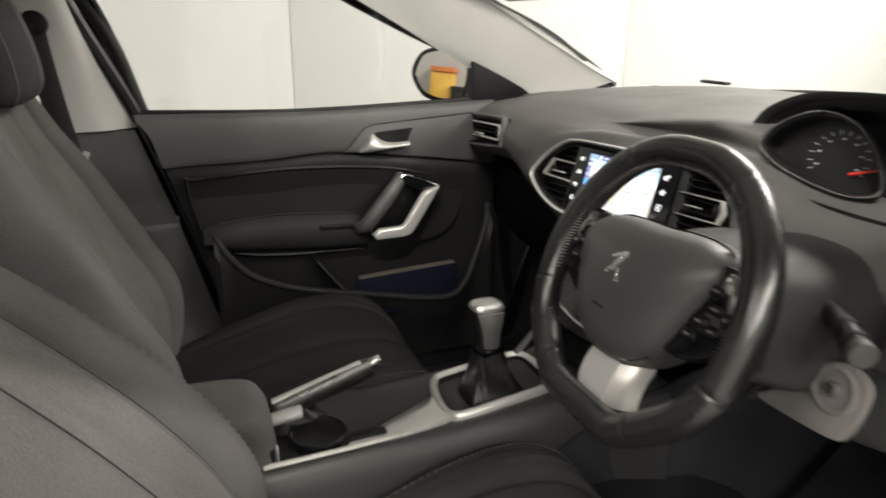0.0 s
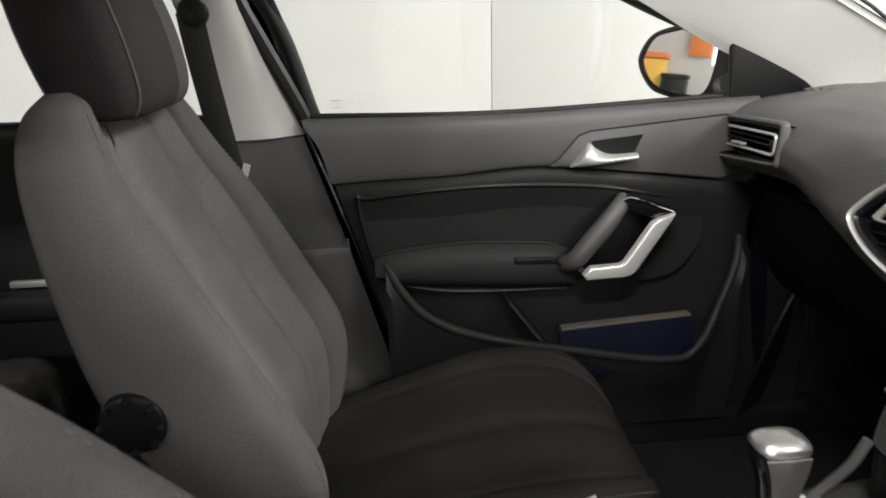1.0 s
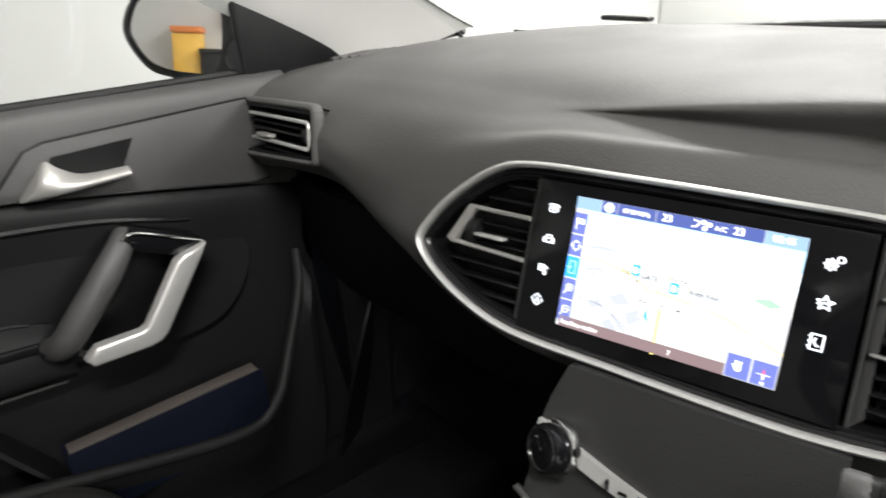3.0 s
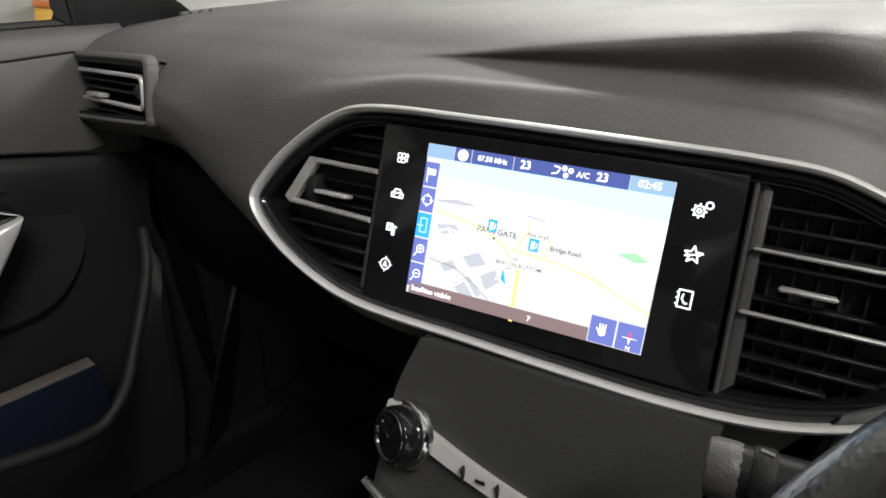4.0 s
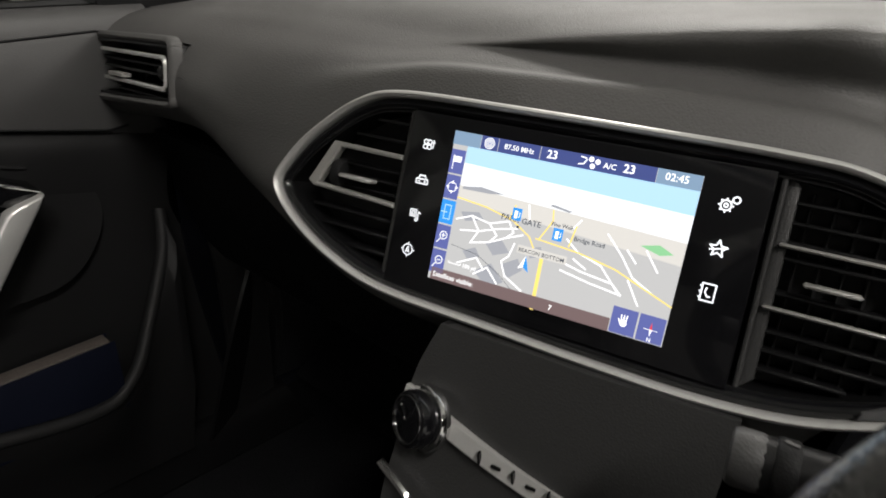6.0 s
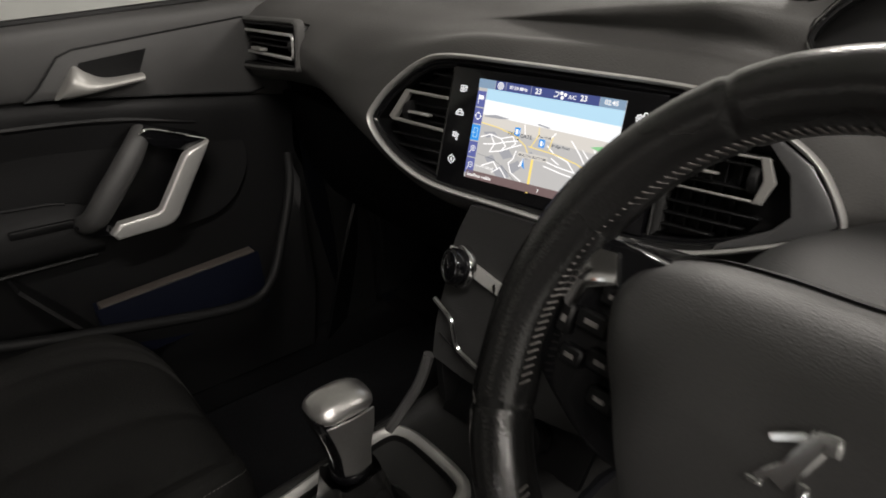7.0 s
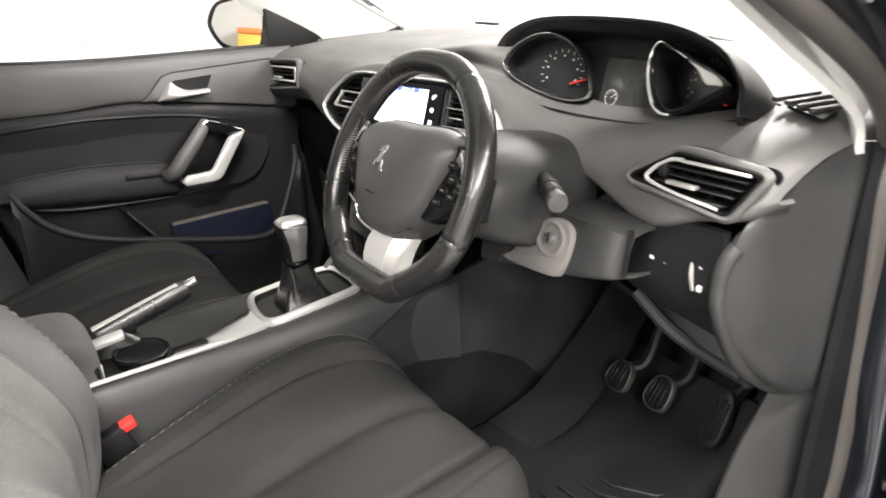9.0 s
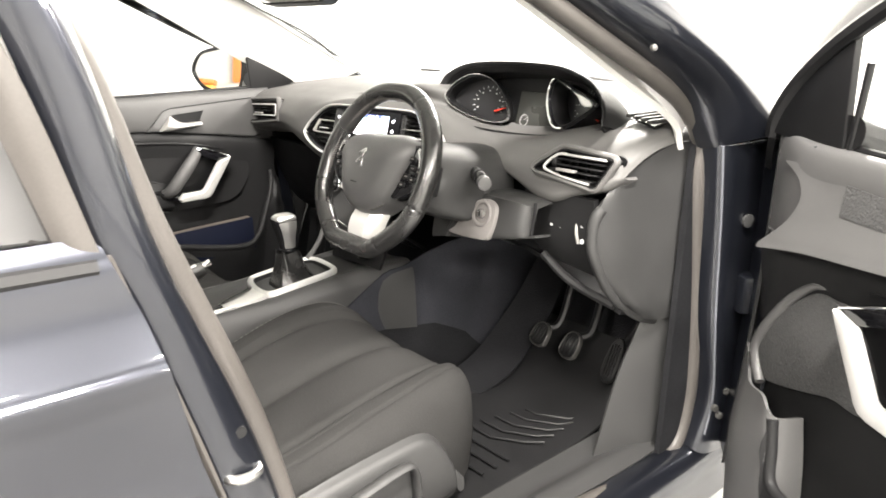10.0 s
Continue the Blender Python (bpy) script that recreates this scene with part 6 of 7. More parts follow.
    part("foot_cap", prism([(-.262, .664), (-.243, .643), (-.205, .636), (-.214, .655), (-.246, .672)], .040, Q @ Matrix.Translation((0, 0, .004)), .004), M_GLOSS, hd, "gloss black foot of the grip")
    part("top_bar_line", tube([(-.6235, -.150, .7845), (-.6225, -.134, .7895), (-.6225, -.094, .7755), (-.6225, -.054, .7608)], .0019, 6, n=24), M_CHROME, hd)
    part("window_switch", block((-.6495, -.30, .668), (.008, .085, .013), .003, (-2, 0, 0)), M_BLACK, d, "black slot in the arm rest")
    part("speck", block((-.6445, -.258, .6665), (.004, .004, .003), .001), M_CHROME, d)
    # map pocket: bulging wall under a rounded lip
    lip = [(-.665, -.585, .672), (-.635, -.56, .630), (-.60, -.51, .586), (-.58, -.42, .552), (-.572, -.261, .519), (-.572, -.065, .484), (-.582, .0, .505), (-.61, .045, .57), (-.64, .085, .645), (-.668, .10, .69)]
    if not booklet:
        lip = lip[:4] + [(-.588, -.261, .505), (-.600, -.10, .455), (-.606, -.01, .445), (-.612, .012, .50), (-.613, .022, .545)]
    part("pocket_lip", tube(lip, .009, 10, n=70), M_DARK, d, "dark rounded pocket lip")
    lp = crom(lip, 50)
    part("pocket_wall", skin(np.stack([lp, lp * .5 + np.stack([np.full(50, -.60), lp[:, 1], lp[:, 2] - .08], 1) * .5, np.stack([np.full(50, -.625), lp[:, 1], np.minimum(lp[:, 2] - .10, .44)], 1), np.stack([np.full(50, -.65), lp[:, 1], np.full(50, .30)], 1)], 0), thick=.006), M_DARK, d)
    part("pocket_divider", skin(sheet([[(-.69, -.36, .60), (-.64, -.35, .59)], [(-.69, -.32, .55), (-.62, -.31, .54)], [(-.69, -.27, .48), (-.60, -.26, .48)]], 10, 5), thick=.006), M_DARK, d)
    # window frame and the triangle by the mirror
    fr = [(-.738, .25, .955), (-.738, .16, 1.020), (-.735, .02, 1.100), (-.720, -.15, 1.187), (-.690, -.40, 1.295), (-.660, -.62, 1.362), (-.645, -.80, 1.372), (-.65, -.88, 1.34), (-.68, -.82, 1.18), (-.705, -.735, .99), (-.712, -.71, .93)]
    if not booklet:
        fr = [(-.705, .255, .95), (-.70, .240, .992), (-.70, .193, 1.050), (-.695, .10, 1.115), (-.685, -.06, 1.188), (-.66, -.36, 1.295)] + fr[5:]
        part("frame_band", skin(sheet([[(-.742, .300, .880), (-.730, .285, .905), (-.712, .258, .945)], [(-.742, .268, .985), (-.728, .258, .986), (-.708, .240, .992)], [(-.738, .215, 1.085), (-.724, .210, 1.070), (-.704, .193, 1.052)], [(-.726, .122, 1.158), (-.712, .112, 1.142), (-.698, .100, 1.118)], [(-.712, -.04, 1.238), (-.698, -.05, 1.220), (-.686, -.06, 1.195)], [(-.684, -.33, 1.345), (-.672, -.345, 1.325), (-.662, -.36, 1.300)]], 40, 10), thick=.012), M_BLACK, d, "broad black window frame")
    part("window_frame", tube(fr, .014, 8, n=90), M_BLACK, d, "black window frame")
    part("lower_seal", tube([(-.708, -.71, .944), (-.708, -.35, .938), (-.708, .10, .955), (-.708, .22, .955)], .006, 8, n=30), M_RUBBER, d)
    tri = [(.072, .945), (.060, 1.068), (.085, 1.062), (.205, .982), (.235, .955)] if booklet else [(.080, .945), (.092, 1.112), (.112, 1.106), (.190, 1.048), (.238, .992), (.250, .955)]
    part("mirror_triangle", prism(tri, .012, Matrix.Translation((-.708, 0, 0)) @ Matrix(((0, 0, 1, 0), (1, 0, 0, 0), (0, 1, 0, 0), (0, 0, 0, 1))), .003), M_BLACK, d, "black mirror triangle")
    part("triangle_post", tube([(-.703, .072, .945), (-.701, .060, 1.075)], .006, 8), M_BLACK, d)
    if booklet:
        part("glass_mark", joined(*[block((-.7035, -.655, .972 - .006 * k), (.0006, .022 - .004 * (k % 2), .0014), 0) for k in range(3)]), M_CREAM, d)
        b = thing("booklet_wallet", (-.60, -.14, .46), "navy booklet wallet standing in the door pocket", "booklet")
        part("cover", joined(block((-.578, -.14, .512), (.003, .255, .100), .001, (3.5, 0, 0)), block((-.604, -.14, .512), (.003, .255, .100), .001, (3.5, 0, 0))), M_BLUE, b)
        part("page_block", block((-.591, -.14, .512), (.022, .245, .104), .002, (3.5, 0, 0)), M_PAPER, b, "brownish page edges")
        part("tab", block((-.586, -.06, .564), (.010, .06, .004), .001, (3.5, 0, 0)), M_PRINT, b)
    return d


M_TWEETER = mat("fine_perforated_plastic", (0.05, 0.05, 0.05), 0.6, grain=0.004, bump=1.0, var=0.35, spec=0.2)


def wing_mirror(label):
    m = thing("wing_mirror", (-.74, .14, .95), label, "wing mirror", "wing mirrors")
    pm = plane_of((-.90, .15, .99), (.866, .5, 0), (-.035, .06, .9976))
    house = crom([(-.228, .018), (-.195, .063), (-.130, .083), (-.075, .092), (-.006, .088), (.022, .050), (.030, -.030), (.020, -.071), (-.074, -.078), (-.150, -.070), (-.188, -.056), (-.222, -.018)], 64, True)
    glassline = crom([(-.216, .014), (-.190, .055), (-.140, .069), (-.087, .077), (-.030, .073), (-.022, .008), (-.043, -.058), (-.109, -.063), (-.160, -.055), (-.190, -.040), (-.212, -.010)], 64, True)
    part("glass", prism([tuple(p) for p in glassline], .002, pm @ Matrix.Translation((0, 0, -.001))), M_MIRROR, m, "clean mirror glass")
    rows = [[pm @ Vector((x, y, .006)) for x, y in inset(house, .005)], [pm @ Vector((x, y, .004)) for x, y in house], [pm @ Vector((x, y, -.03)) for x, y in house]]
    c = house.mean(0)
    for f, z in ((.97, -.05), (.86, -.075), (.62, -.095), (.3, -.105), (.02, -.107)):
        rows.append([pm @ Vector((*(c + (p - c) * f), z)) for p in house])
    part("housing", skin(np.array(rows), False, True), M_PAINT, m, "dark navy housing", 50)
    part("bezel", hoop([tuple(p) for p in inset(house, .004)], [tuple(p) for p in glassline], .010, pm @ Matrix.Translation((0, 0, -.004)), .002), M_BLACK, m, "black bezel")
    part("arm", skin(sheet([[(-.70, .06, .955), (-.70, .18, .955), (-.70, .18, .985), (-.70, .06, 1.0)], [(-.80, .11, .935), (-.80, .22, .935), (-.80, .22, .965), (-.80, .11, .975)], [(-.90, .14, .93), (-.90, .24, .93), (-.90, .24, .97), (-.90, .14, .97)]], 14, 20, loop_v=True), False, True, True), M_BLACK, m, "black mirror arm")


HINGE = Vector((0.784, 0.41, 0))
door_panel("passenger_door", "closed passenger door with grey trim and silver pull", True)
wing_mirror("dark wing mirror outside the passenger window")
XF = Matrix.Translation(HINGE + Vector((-.033, .041, 0))) @ Matrix.Rotation(radians(59), 4, "Z") @ Matrix.Translation(-HINGE) @ Matrix.Diagonal((-1, 1, 1, 1))
door_panel("driver_door", "half-open driver's door with grey trim and silver pull", False)
wing_mirror("dark wing mirror on the half-open driver's door")
pane("window_4", [[(-.705, y, .945), (-.69, y - .02, 1.12), (-.64, y - .06, 1.33)] for y in (-.72, -.3, .06)], 8, 10, "clear glass of the driver's door")
XF = Matrix.Identity(4)


def rear_doors():
    for s, n in ((1, "dark navy metallic rear door beside the driver's seat"), (-1, "dark rear passenger door with plain trim")):
        d = thing("rear_door", (s * .80, -1.2, .3), n, "car door", "rear doors")
        rows = []
        side = ((.786, .945, .043), (.800, .925, .048), (.812, .885, .062), (.830, .845, .071), (.838, .833, .073), (.833, .80, .080), (.831, .745, .090), (.837, .705, .099), (.838, .692, .102), (.832, .675, .108), (.828, .585, .130), (.826, .45, .16), (.80, .30, .19))
        for y, lean in ((-.80, 1), (-.95, .8), (-1.2, .4), (-1.8, 0)):
            rows.append([(s * x, y + dy * lean, z) for x, z, dy in side])
        part("outer_skin", skin(sheet(rows, 40, 80), thick=.006), M_PAINT, d, "dark navy metallic skin with a sharp crease", 50)
        part("waist_strip", tube([(s * .794, -.762, .921), (s * .794, -1.2, .930), (s * .79, -1.8, .945)], .010, 8, n=20), M_RUBBER, d, "dull waist strip")
        part("door_edge", skin(sheet([[(s * .75, -.80, .94), (s * .77, -.735, .72), (s * .765, -.67, .45), (s * .755, -.64, .30)], [(s * .798, -.752, .93), (s * .833, -.700, .72), (s * .826, -.636, .45), (s * .80, -.606, .30)]], 6, 24), thick=.004), M_SEAL, d, "dull inner edge")
        part("window_frame", skin(sheet([[(s * .780, -.785, .925), (s * .792, -.772, .925), (s * .796, -.756, .925)], [(s * .762, -.829, 1.10), (s * .774, -.815, 1.10), (s * .778, -.800, 1.10)], [(s * .70, -.91, 1.34), (s * .712, -.90, 1.34), (s * .716, -.885, 1.34)]], 14, 8), thick=.006), M_SEAL, d, "dull rubber window frame")
        part("inner_trim", skin(sheet([[(s * .72, y, .94), (s * .70, y, .90), (s * .70, y, .65), (s * .71, y, .35)] for y in (-.88, -1.3, -1.8)], 10, 16), thick=.008), M_DARK, d, "dark inner trim")
        part("arm_rest", block((s * .685, -1.30, .62), (.05, .42, .06), .02, seg=3), M_DARK, d)
        part("inner_pull", block((s * .69, -1.20, .66), (.012, .16, .014), .004), M_ALU, d, "silver inner pull")
    pane("window_5", [[(.782, y, .93), (.760, y - k, 1.11), (.70, y - 2.4 * k, 1.33)] for y, k in ((-.778, .05), (-1.3, .02), (-1.75, 0))], 8, 10, "dark glass of the rear door", M_DARK_GLASS)


rear_doors()


def rear_bench():
    b = thing("rear_bench", (0, -1.5, .3), "dark cloth rear bench behind the front seats", "car seat")
    part("cushion", block((0, -1.40, .47), (1.26, .46, .16), .05, (3, 0, 0), 3), M_FABRIC, b)
    part("backrest", block((0, -1.70, .75), (1.26, .14, .58), .05, (-18, 0, 0), 3), M_FABRIC, b)


rear_bench()


# ---- console ----
def console():
    c = thing("centre_console", (0, -0.3, 0.3), "dark grey centre console with cup holder and silver trim", "console")
    zs = ((-.72, .545, 1), (-.57, .545, 1), (-.43, .552, 1), (-.34, .556, 1), (-.26, .560, 1), (-.16, .570, 1), (-.08, .578, 1.0), (-.02, .580, 1.06), (.08, .585, 1.2))
    rows = []
    for y, z, w in zs:
        rows.append([(-.118 * w, y, .30), (-.112 * w, y, z - .06), (-.100 * w, y, z - .012), (-.082 * w, y, z), (-.064, y, z - .006), (-.02, y, z - .010), (.02, y, z - .010), (.055, y, z - .006), (.078 * w, y, z), (.094 * w, y, z - .012), (.106 * w, y, z - .06), (.118 * w, y, .30)])
    part("body", skin(sheet(rows, 44, 44), thick=.006), M_FACE, c, "dark grey body", 50)
    part("side_flank", skin(sheet([[(.1165, -.34, .400), (.121, -.34, .34), (.128, -.34, .272)], [(.1150, -.20, .455), (.122, -.20, .37), (.132, -.20, .272)], [(.1125, -.08, .520), (.120, -.08, .42), (.137, -.08, .272)], [(.110, .0, .565), (.118, .0, .45), (.14, .0, .272)], [(.114, .06, .575), (.125, .06, .45), (.15, .06, .272)], [(.122, .14, .60), (.135, .16, .45), (.17, .18, .272)], [(.14, .30, .64), (.16, .32, .48), (.19, .34, .275)], [(.15, .48, .70), (.18, .49, .50), (.22, .50, .28)]], 20, 16), thick=.008), M_FLANK_LIT, c, "carpeted flank in a blue-grey lit tone")
    # same flank on the passenger side, its shade painted as black
    part("side_flank", skin(sheet([[(-.104, -.10, .565), (-.112, -.10, .45), (-.135, -.10, .30)], [(-.108, .02, .575), (-.125, .02, .45), (-.15, .02, .30)], [(-.118, .14, .60), (-.135, .16, .47), (-.16, .18, .33)]], 14, 16), thick=.008), M_BLACK, c, "carpeted flank, blackened for the footwell's shade")
    G = plane_of((-.003, -.185, .566), (1, 0, 0), (0, 1, .085))
    o = crom([(-.066, -.072), (-.050, -.088), (-.020, -.097), (.020, -.101), (.050, -.098), (.066, -.085), (.069, -.060), (.064, .0), (.060, .058), (.052, .088), (.030, .102), (-.03, .104), (-.062, .098), (-.077, .080), (-.078, .04), (-.072, -.03)], 72, True)
    part("gear_surround", hoop(o, inset(o, .0135), .014, G @ Matrix.Translation((0, 0, -.004)), .006), M_SATIN, c, "satin silver gear surround")
    part("gear_well", hoop(inset(o, .0115), inset(o, .0150), .040, G @ Matrix.Translation((0, 0, -.036))), M_DARK, c)
    part("gear_floor", prism([tuple(p) for p in inset(o, .012)], .003, G @ Matrix.Translation((0, 0, -.034))), M_BLACK, c, "black gear plate")
    tail = [(-.012, -.096), (.058, -.090), (.070, -.125), (.079, -.180), (.078, -.250), (.067, -.252), (.067, -.196), (.057, -.196), (.056, -.246), (.047, -.240), (.046, -.178), (.030, -.135), (.010, -.112)]
    part("tail_trim", prism([tuple(p) for p in side_outline(tail)], .009, plane_of((-.003, -.185, .5565), (1, 0, 0), (0, 1, .03)), .003), M_SATIN, c, "satin silver tail trim")
    part("tray_slot", block((.056, -.408, .5590), (.016, .056, .008), .003, (2, 0, 2)), M_BLACK, c, "small black slot")
    part("cup_holder", tube([(.022, -.475, .557), (.022, -.475, .50)], [.040, .034], 28), M_BLACK, c, "black cup holder")
    part("cup_rim", hoop(circle(0, 0, .043, 36)[:-1], circle(0, 0, .037, 36)[:-1], .006, pose(.022, -.475, .553), .002), M_GLOSS, c)
    part("side_strip", tube([(.077, -.56, .551), (.079, -.44, .558), (.077, -.36, .562)], .004, 8, n=20), M_ALU, c, "slim silver edge strip")
    part("tilt_trim", block((-.005, -.522, .576), (.026, .06, .010), .003, (12, 0, -6)), M_SATIN, c, "satin silver brake collar")
    part("usb_face", block((.03, -.548, .548), (.085, .012, .05), .004), M_BLACK, c)
    part("usb_trim", block((.052, -.540, .548), (.010, .006, .040), .002, (0, 0, 8)), M_PRINT, c, "white socket edge")
    part("usb_mark", block((.022, -.539, .552), (.012, .004, .010), .002), M_PRINT, c)
    a = []
    for y, w, t, l in ((-.538, .052, .580, .535), (-.545, .066, .600, .52), (-.572, .074, .622, .515), (-.66, .080, .625, .515), (-.80, .080, .628, .52), (-.84, .06, .60, .54)):
        a.append([(-w, y, l), (-w - .004, y, (l + t) / 2), (-w + .012, y, t - .004), (0, y, t), (w - .012, y, t - .004), (w + .004, y, (l + t) / 2), (w, y, l), (0, y, l - .004)])
    part("arm_rest", skin(sheet(a, 26, 44, loop_v=True), False, True, True), M_FABRIC, c, "grey cloth arm rest", 60)
    # low rail towards the stack
    part("stack_rail", tube([(-.072, -.105, .578), (-.070, -.085, .60), (-.062, -.070, .63), (-.057, -.060, .664)], .006, 8, n=24), M_DOOR, c, "slim grey rail")
    return c


console()


def gear_lever():
    g = thing("gear_lever", (0, -0.185, 0.545), "manual gear lever with silver-sided knob and leather gaiter", "gear lever")
    loops = []
    for z, cy, wx, wy in ((.543, -.180, .043, .056), (.556, -.182, .041, .052), (.575, -.186, .033, .041), (.600, -.189, .027, .031), (.618, -.191, .024, .027), (.634, -.193, .021, .024)):
        loops.append([(wx * math.copysign(abs(math.cos(t)) ** .5, math.cos(t)) * (1 + .05 * math.sin(7 * t + z * 60)), cy + wy * math.copysign(abs(math.sin(t)) ** .5, math.sin(t)), z + .003 * math.sin(5 * t)) for t in np.linspace(0, 2 * math.pi, 28, endpoint=False)])
    part("gaiter", skin(sheet(loops, 30, 84, loop_v=True), False, True), M_LEATHER, g, "black folded leather gaiter", 40)
    part("collar", disc((0, -.193, .637), (0, -.05, 1), .0185, .010, 24, .003), M_GLOSS, g)
    loops = []
    for z, cy, wx, wy in ((.638, -.193, .0135, .0165), (.655, -.194, .0145, .0175), (.675, -.196, .0165, .0205), (.692, -.198, .0190, .0245), (.706, -.199, .0205, .0275), (.714, -.199, .0190, .0260), (.719, -.198, .0120, .0170)):
        loops.append([(wx * math.copysign(abs(math.cos(t)) ** .65, math.cos(t)), cy + wy * math.copysign(abs(math.sin(t)) ** .65, math.sin(t)), z) for t in np.linspace(0, 2 * math.pi, 24, endpoint=False)])
    kn = part("knob", skin(sheet(loops, 24, 48, loop_v=True), False, True, True), M_GLOSS, g, "black knob")
    for s in (-1, 1):
        part("knob_side", skin(sheet([[(s * .0120, -.205, .644), (s * .0150, -.193, .643), (s * .0125, -.180, .644)], [(s * .0140, -.208, .668), (s * .0178, -.196, .668), (s * .0150, -.180, .668)], [(s * .0175, -.214, .688), (s * .0212, -.198, .688), (s * .0180, -.178, .688)], [(s * .0185, -.220, .706), (s * .0222, -.199, .708), (s * .0190, -.177, .707)]], 14, 10), thick=.002), M_KNOB, kn, "brushed silver side plate")
    dome = [[(wx * math.copysign(abs(math.cos(t)) ** .65, math.cos(t)), -.1985 + wy * math.copysign(abs(math.sin(t)) ** .65, math.sin(t)), z) for t in np.linspace(0, 2 * math.pi, 24, endpoint=False)] for z, wx, wy in ((.7085, .0208, .0278), (.7130, .0205, .0275), (.7175, .0180, .0250), (.7215, .0130, .0180), (.7235, .0060, .0080))]
    part("knob_cap", skin(sheet(dome, 14, 48, loop_v=True), False, True, True), M_KNOB, kn, "brushed silver knob cap", 60)


gear_lever()


def handbrake():
    h = thing("handbrake", (-.03, -.50, .545), "black handbrake lever with a silver top strip", "handbrake")
    a, b = Vector((-.030, -.532, .572)), Vector((-.030, -.380, .622))
    d = (b - a).normalized()
    up = Vector((0, -d.z, d.y))
    loops = []
    for f, r in ((0, .014), (.1, .016), (.8, .0155), (1.0, .0135)):
        c = a.lerp(b, f)
        loops.append([c + Vector((1, 0, 0)) * (r * .85 * math.cos(t)) + up * (r * 1.15 * math.sin(t)) for t in np.linspace(0, 2 * math.pi, 18, endpoint=False)])
    part("grip", skin(sheet(loops, 16, 36, loop_v=True), False, True, True), M_LEATHER, h, "black grip")
    part("top_strip", tube([a + up * .0165 + d * .004, b + up * .0140 - d * .012], .0065, 10, flat=.55), M_SATIN, h, "satin silver top strip")
    part("push_button", disc(b + d * .008 + up * .006, d, .0075, .022, 18, .002), M_CHROME, h, "chrome push button")
    part("lever_foot", tube([a - d * .06 - up * .03, a - up * .008, a + d * .06 - up * .012], [.016, .014, .012], 12, n=12), M_BLACK, h)
    part("boot", skin(sheet([[(-.030 + .030 * math.cos(t), -.50 + .055 * math.sin(t), .545) for t in np.linspace(0, 6.28, 13)], [(-.030 + .020 * math.cos(t), -.51 + .030 * math.sin(t), .575) for t in np.linspace(0, 6.28, 13)]], 6, 26)), M_LEATHER, h, "black folded boot")


handbrake()


# ---- footwell ----


def pedal(label, x, y, z, w, h, lean, bend):
    p = thing("pedal", (x, y, z), label, "pedal", "pedals")
    P = plane_of((x, y, z), (1, bend, 0), (0, math.sin(radians(lean)), math.cos(radians(lean))))
    o = crom([(-w * .5, -h * .3), (-w * .42, h * .3), (0, h * .5), (w * .42, h * .3), (w * .5, -h * .3), (0, -h * .5)], 36, True)
    part("pad", prism([tuple(q) for q in inset(o, .003)], .012, P @ Matrix.Translation((0, 0, -.008)), .003), M_RUBBER, p, "ribbed rubber pad")
    part("pad_rim", hoop(o, inset(o, .004), .012, P @ Matrix.Translation((0, 0, -.008)), .002), M_WORN if h < .1 else M_RUBBER, p)
    for k in (-1.2, -.4, .4, 1.2):
        part("rib", slab(P, w * .22 * k, 0, .006, .004, h * (.75 - .12 * abs(k)), .005, .0015), M_RUBBER, p)
    part("arm", tube([P @ Vector((0, h * .3, -.012)), P @ Vector((.012, h * .8, -.03)), Vector((x + .02, y + .09, z + .13)), Vector((x + .02, y + .13, z + .24))], [.011, .010, .011, .012], 8, n=20), M_BLACK, p, "dull black pedal arm")


pedal("worn metal-rimmed clutch pedal in the footwell", .375, .270, .425, .055, .062, 32, -.2)
pedal("worn metal-rimmed brake pedal in the footwell", .440, .305, .408, .055, .070, 32, -.2)
pedal("slim black accelerator pedal in the footwell", .545, .330, .40, .04, .11, 28, 0)


def footwell():
    m = thing("floor_mat", (.42, .05, .285), "black rubber floor mat with chevron ribs", "floor mat")
    rows = [[(x, y, z) for y, z in ((-.22, .286), (-.05, .286), (.10, .288), (.22, .30), (.32, .345), (.40, .42))] for x in (.20, .40, .60)]
    part("sheet", skin(sheet(rows, 14, 40), thick=.006), M_RUBBER, m)
    for k in range(8):
        y = -.10 + .036 * k
        z = .294
        part("rib", tube([(.36 + .012 * k, y, z), (.475, y + .005, z), (.535, y + .045, z + .001), (.575 - .004 * k, y + .075, z + .002)] if k > 2 else [(.40, y, z), (.56, y + .01, z)], .0028, 6), M_RUBBER, m)


footwell()


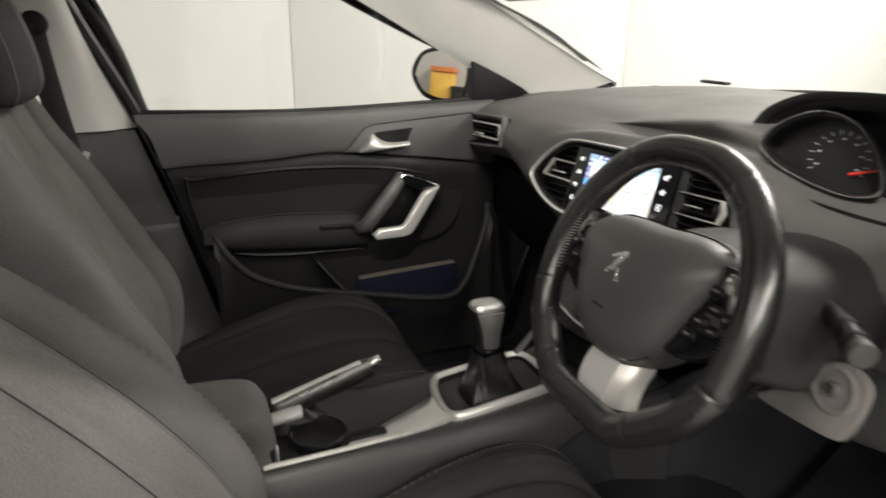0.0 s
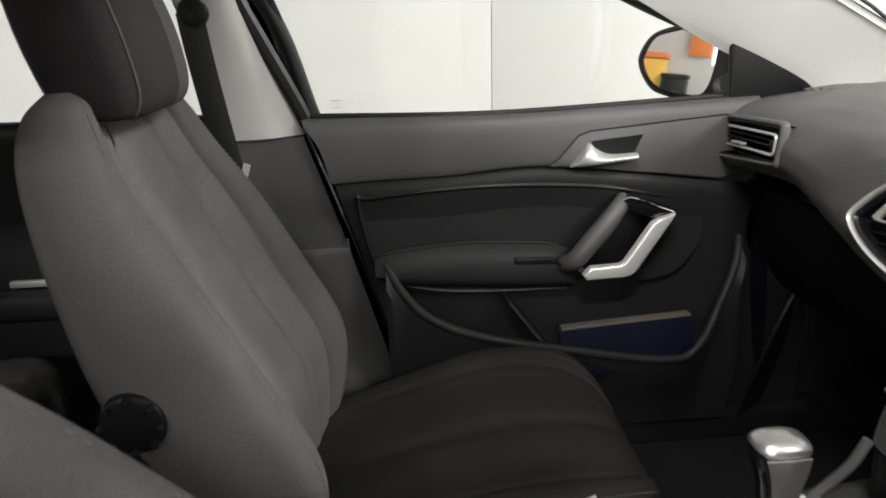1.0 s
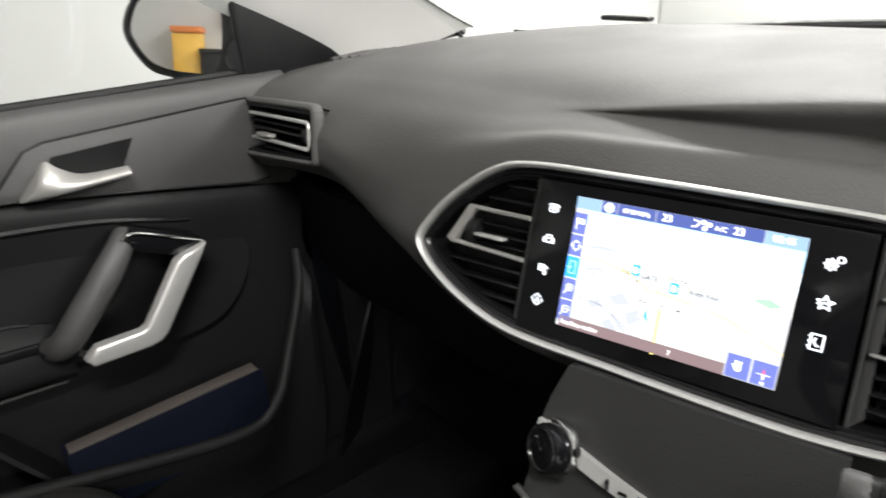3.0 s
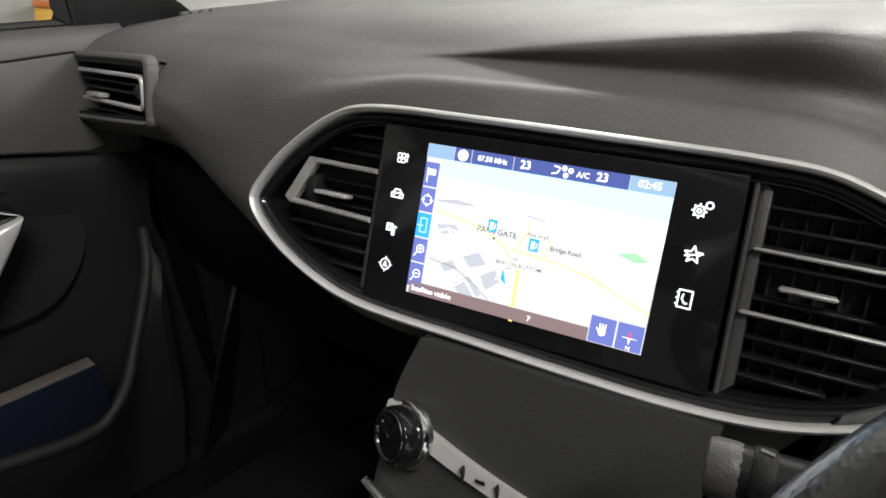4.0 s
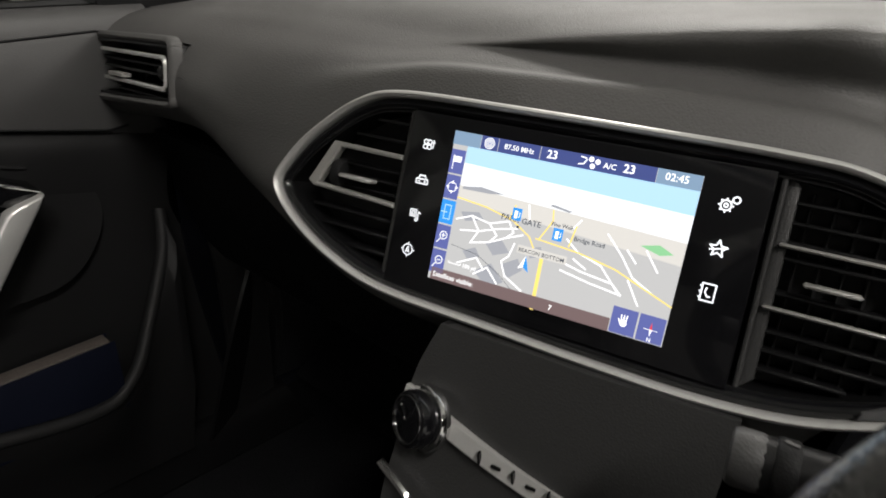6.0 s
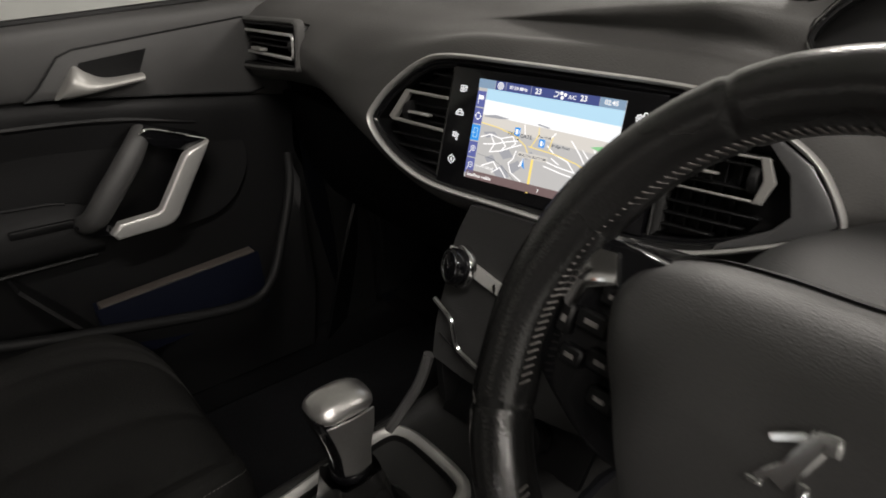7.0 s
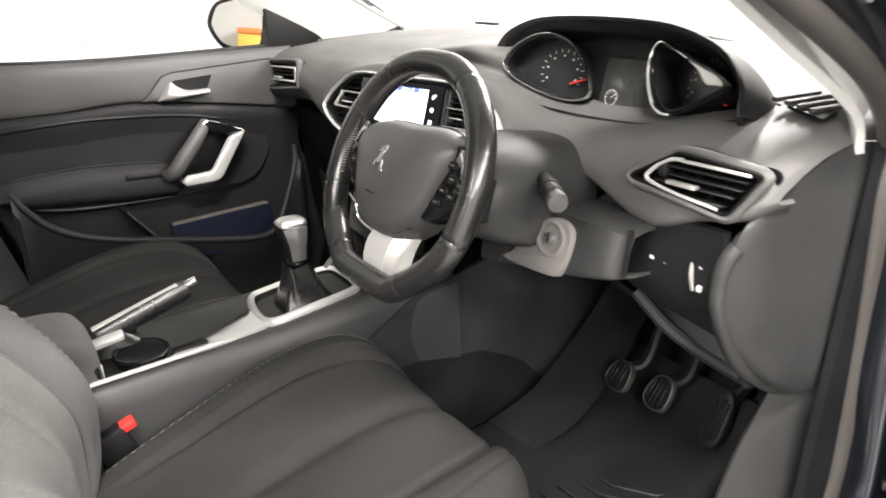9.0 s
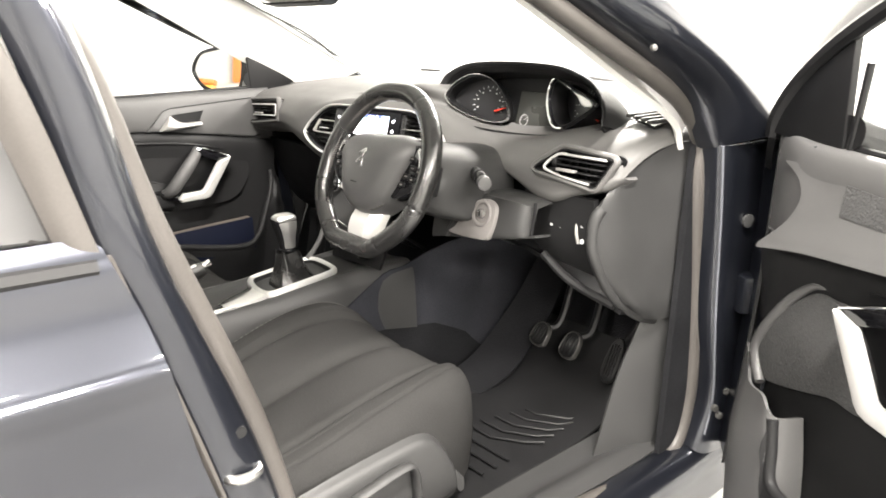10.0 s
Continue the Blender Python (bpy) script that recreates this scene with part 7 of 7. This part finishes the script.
# ---- trims ----
def pillars():
    for s in (-1, 1):
        p = thing("front_pillar_trim", (s * 0.66, 0.2, 0.97), "pale grey trim along the windscreen pillar", "pillar trim", "pillar trims")
        part("cover", skin(sheet([
            [(s * .722, .228, .918), (s * .708, .250, .925), (s * .675, .34, .965), (s * .635, .42, 1.0), (s * .622, .43, 1.005)],
            [(s * .722, .190, .972), (s * .705, .200, .985), (s * .672, .27, 1.02), (s * .640, .345, 1.04), (s * .628, .36, 1.04)],
            [(s * .716, .02, 1.055), (s * .695, .02, 1.085), (s * .665, .08, 1.115), (s * .635, .17, 1.135), (s * .622, .18, 1.135)],
            [(s * .690, -.16, 1.150), (s * .670, -.15, 1.185), (s * .645, -.09, 1.21), (s * .620, -.01, 1.225), (s * .605, .0, 1.225)],
            [(s * .630, -.50, 1.320), (s * .610, -.48, 1.36), (s * .585, -.42, 1.38), (s * .560, -.36, 1.385), (s * .545, -.35, 1.385)]], 36, 22), thick=.010), M_CREAM, p, "", 60)
    b = thing("centre_pillar_trim", (-.72, -.8, .3), "two-tone pillar trim, pale above and dark below", "pillar trim")
    part("upper", skin(sheet([[(-.690, -.87, .912), (-.692, -.84, .912), (-.698, -.775, .912), (-.726, -.722, .912)], [(-.675, -.885, 1.02), (-.677, -.855, 1.02), (-.683, -.80, 1.02), (-.712, -.757, 1.02)], [(-.655, -.90, 1.15), (-.657, -.875, 1.15), (-.664, -.83, 1.15), (-.694, -.800, 1.15)], [(-.60, -.98, 1.38), (-.605, -.96, 1.38), (-.615, -.93, 1.38), (-.63, -.89, 1.38)]], 20, 16), thick=.010), M_CREAM, b, "pale grey upper cover")
    part("lower", skin(sheet([[(-.690, -.88, .908), (-.697, -.86, .908), (-.712, -.79, .908), (-.722, -.722, .908)], [(-.690, -.86, .78), (-.700, -.83, .78), (-.712, -.75, .78), (-.722, -.682, .78)], [(-.690, -.83, .69), (-.700, -.80, .69), (-.714, -.73, .69), (-.724, -.655, .69)], [(-.684, -.82, .665), (-.694, -.79, .665), (-.708, -.72, .665), (-.722, -.648, .665)], [(-.690, -.80, .45), (-.700, -.74, .45), (-.714, -.66, .45), (-.726, -.590, .45)], [(-.69, -.80, .30), (-.70, -.72, .30), (-.71, -.62, .30), (-.72, -.55, .30)]], 40, 16), thick=.010), M_DOOR, b, "dark lower cover", 50)
    r = thing("centre_pillar_trim", (.72, -.8, .3), "dark and pale trim inside the driver's door pillar", "pillar trim")
    part("upper", skin(sheet([[(.700, -.85, .93), (.715, -.79, .93), (.725, -.715, .93)], [(.685, -.865, 1.02), (.70, -.81, 1.02), (.715, -.745, 1.02)], [(.60, -.96, 1.38), (.615, -.93, 1.38), (.64, -.90, 1.38)]], 14, 10), thick=.010), M_CREAM, r, "pale grey upper cover")
    part("lower", skin(sheet([[(.697, -.86, .925), (.712, -.79, .925), (.725, -.715, .925)], [(.700, -.79, .66), (.714, -.72, .66), (.728, -.63, .66)], [(.70, -.72, .30), (.71, -.62, .30), (.728, -.53, .30)]], 14, 10), thick=.010), M_DARK, r, "dark lower cover")


pillars()


def seat_belt():
    b = thing("seat_belt", (-.68, -.85, .95), "black seat belt hanging from the door pillar", "seat belt")
    p = crom([(-.638, -.872, 1.125), (-.644, -.866, 1.05), (-.652, -.852, .93), (-.655, -.835, .82), (-.655, -.81, .70), (-.65, -.80, .55)], 30)
    part("strap", skin(np.stack([p + (-.006, -.022, 0), p, p + (-.004, .022, 0)], 1), thick=.0015), M_BELT, b, "black woven strap")
    part("loop", disc((-.648, -.868, 1.125), (1, 0, 0), .024, .02, 24, .004), M_BLACK, b, "black belt loop")
    part("tag", block((-.640, -.815, .865), (.002, .012, .026), 0, (-20, 0, 0)), M_PRINT, b, "small pale tag")


M_BELT = mat("woven_belt", (0.012, 0.012, 0.012), 0.7, grain=0.002, bump=0.5)
seat_belt()


def cabin_mirror():
    m = thing("cabin_mirror", (.03, -.12, 1.2), "dark interior mirror on its windscreen stalk", "mirror")
    o = rounded(.25, .07, .03)
    pm = plane_of((.03, -.16, 1.205), (1, .12, 0), (0, .15, 1))
    part("shell", prism(o, .03, pm @ Matrix.Translation((0, 0, -.03)), .0), M_BLACK, m)
    part("glass", prism(inset(o, .004), .002, pm), M_MIRROR, m)
    part("stem", tube([(.03, -.13, 1.215), (.01, -.07, 1.26), (0, -.04, 1.285)], .01, 10, n=10), M_BLACK, m)


cabin_mirror()


# ---- things behind the car, seen in the mirror ----
def back_of_hall():
    s = thing("orange_board", (-1.6, -6.46, 1.5), "plain orange board on the rear wall", "board")
    part("board", block((-1.60, -6.47, 1.50), (.24, .04, .35), .005), M_ORANGE, s)
    y = thing("yellow_cabinet", (-2.05, -6.3, 0), "yellow metal cabinet against the rear wall", "cabinet")
    part("body", block((-2.06, -6.32, .63), (.28, .3, 1.26), .01), M_YELLOW, y)
    part("top", block((-2.06, -6.32, 1.30), (.30, .32, .06), .01), M_ORANGE, y)
    part("door", block((-2.06, -6.165, .65), (.24, .012, 1.1), .004), M_YELLOW, y)
    # this and the blue shape below are stand-ins, placed to fit the mirror's view
    d = thing("black_box", (-1.79, -6.2, 0), "plain black box standing in for a dark machine", "bin")
    part("body", block((-1.79, -6.2, .54), (.26, .26, 1.06), .02), M_BLACK, d)
    part("lid", block((-1.79, -6.2, 1.09), (.28, .28, .05), .015), M_DARK, d)
    w = setting("window_6", block((-1.33, -6.485, 1.5), (.26, .02, .5), .004), glow("daylight_pane", (.95, 1, 1), 3.0), "bright window in the rear wall", "window")
    part("window_frame", hoop(rounded(.32, .56, .01), rounded(.26, .5, .005), .03, plane_of((-1.33, -6.499, 1.5), (1, 0, 0), (0, 0, 1))), M_WALL, w)
    t = thing("blue_stand_in", (-1.33, -6.2, 0), "blue and tan shape standing in for a blue item", "trolley")
    part("body", block((-1.34, -6.2, .45), (.2, .3, .82), .01), M_BLUE, t)
    part("top_tray", block((-1.34, -6.2, .90), (.22, .32, .08), .01), M_PAPER, t)
    for a in (-.07, .07):
        part("castor", disc((-1.34 + a, -6.2, .025), (1, 0, 0), .025, .02, 16), M_RUBBER, t)


back_of_hall()
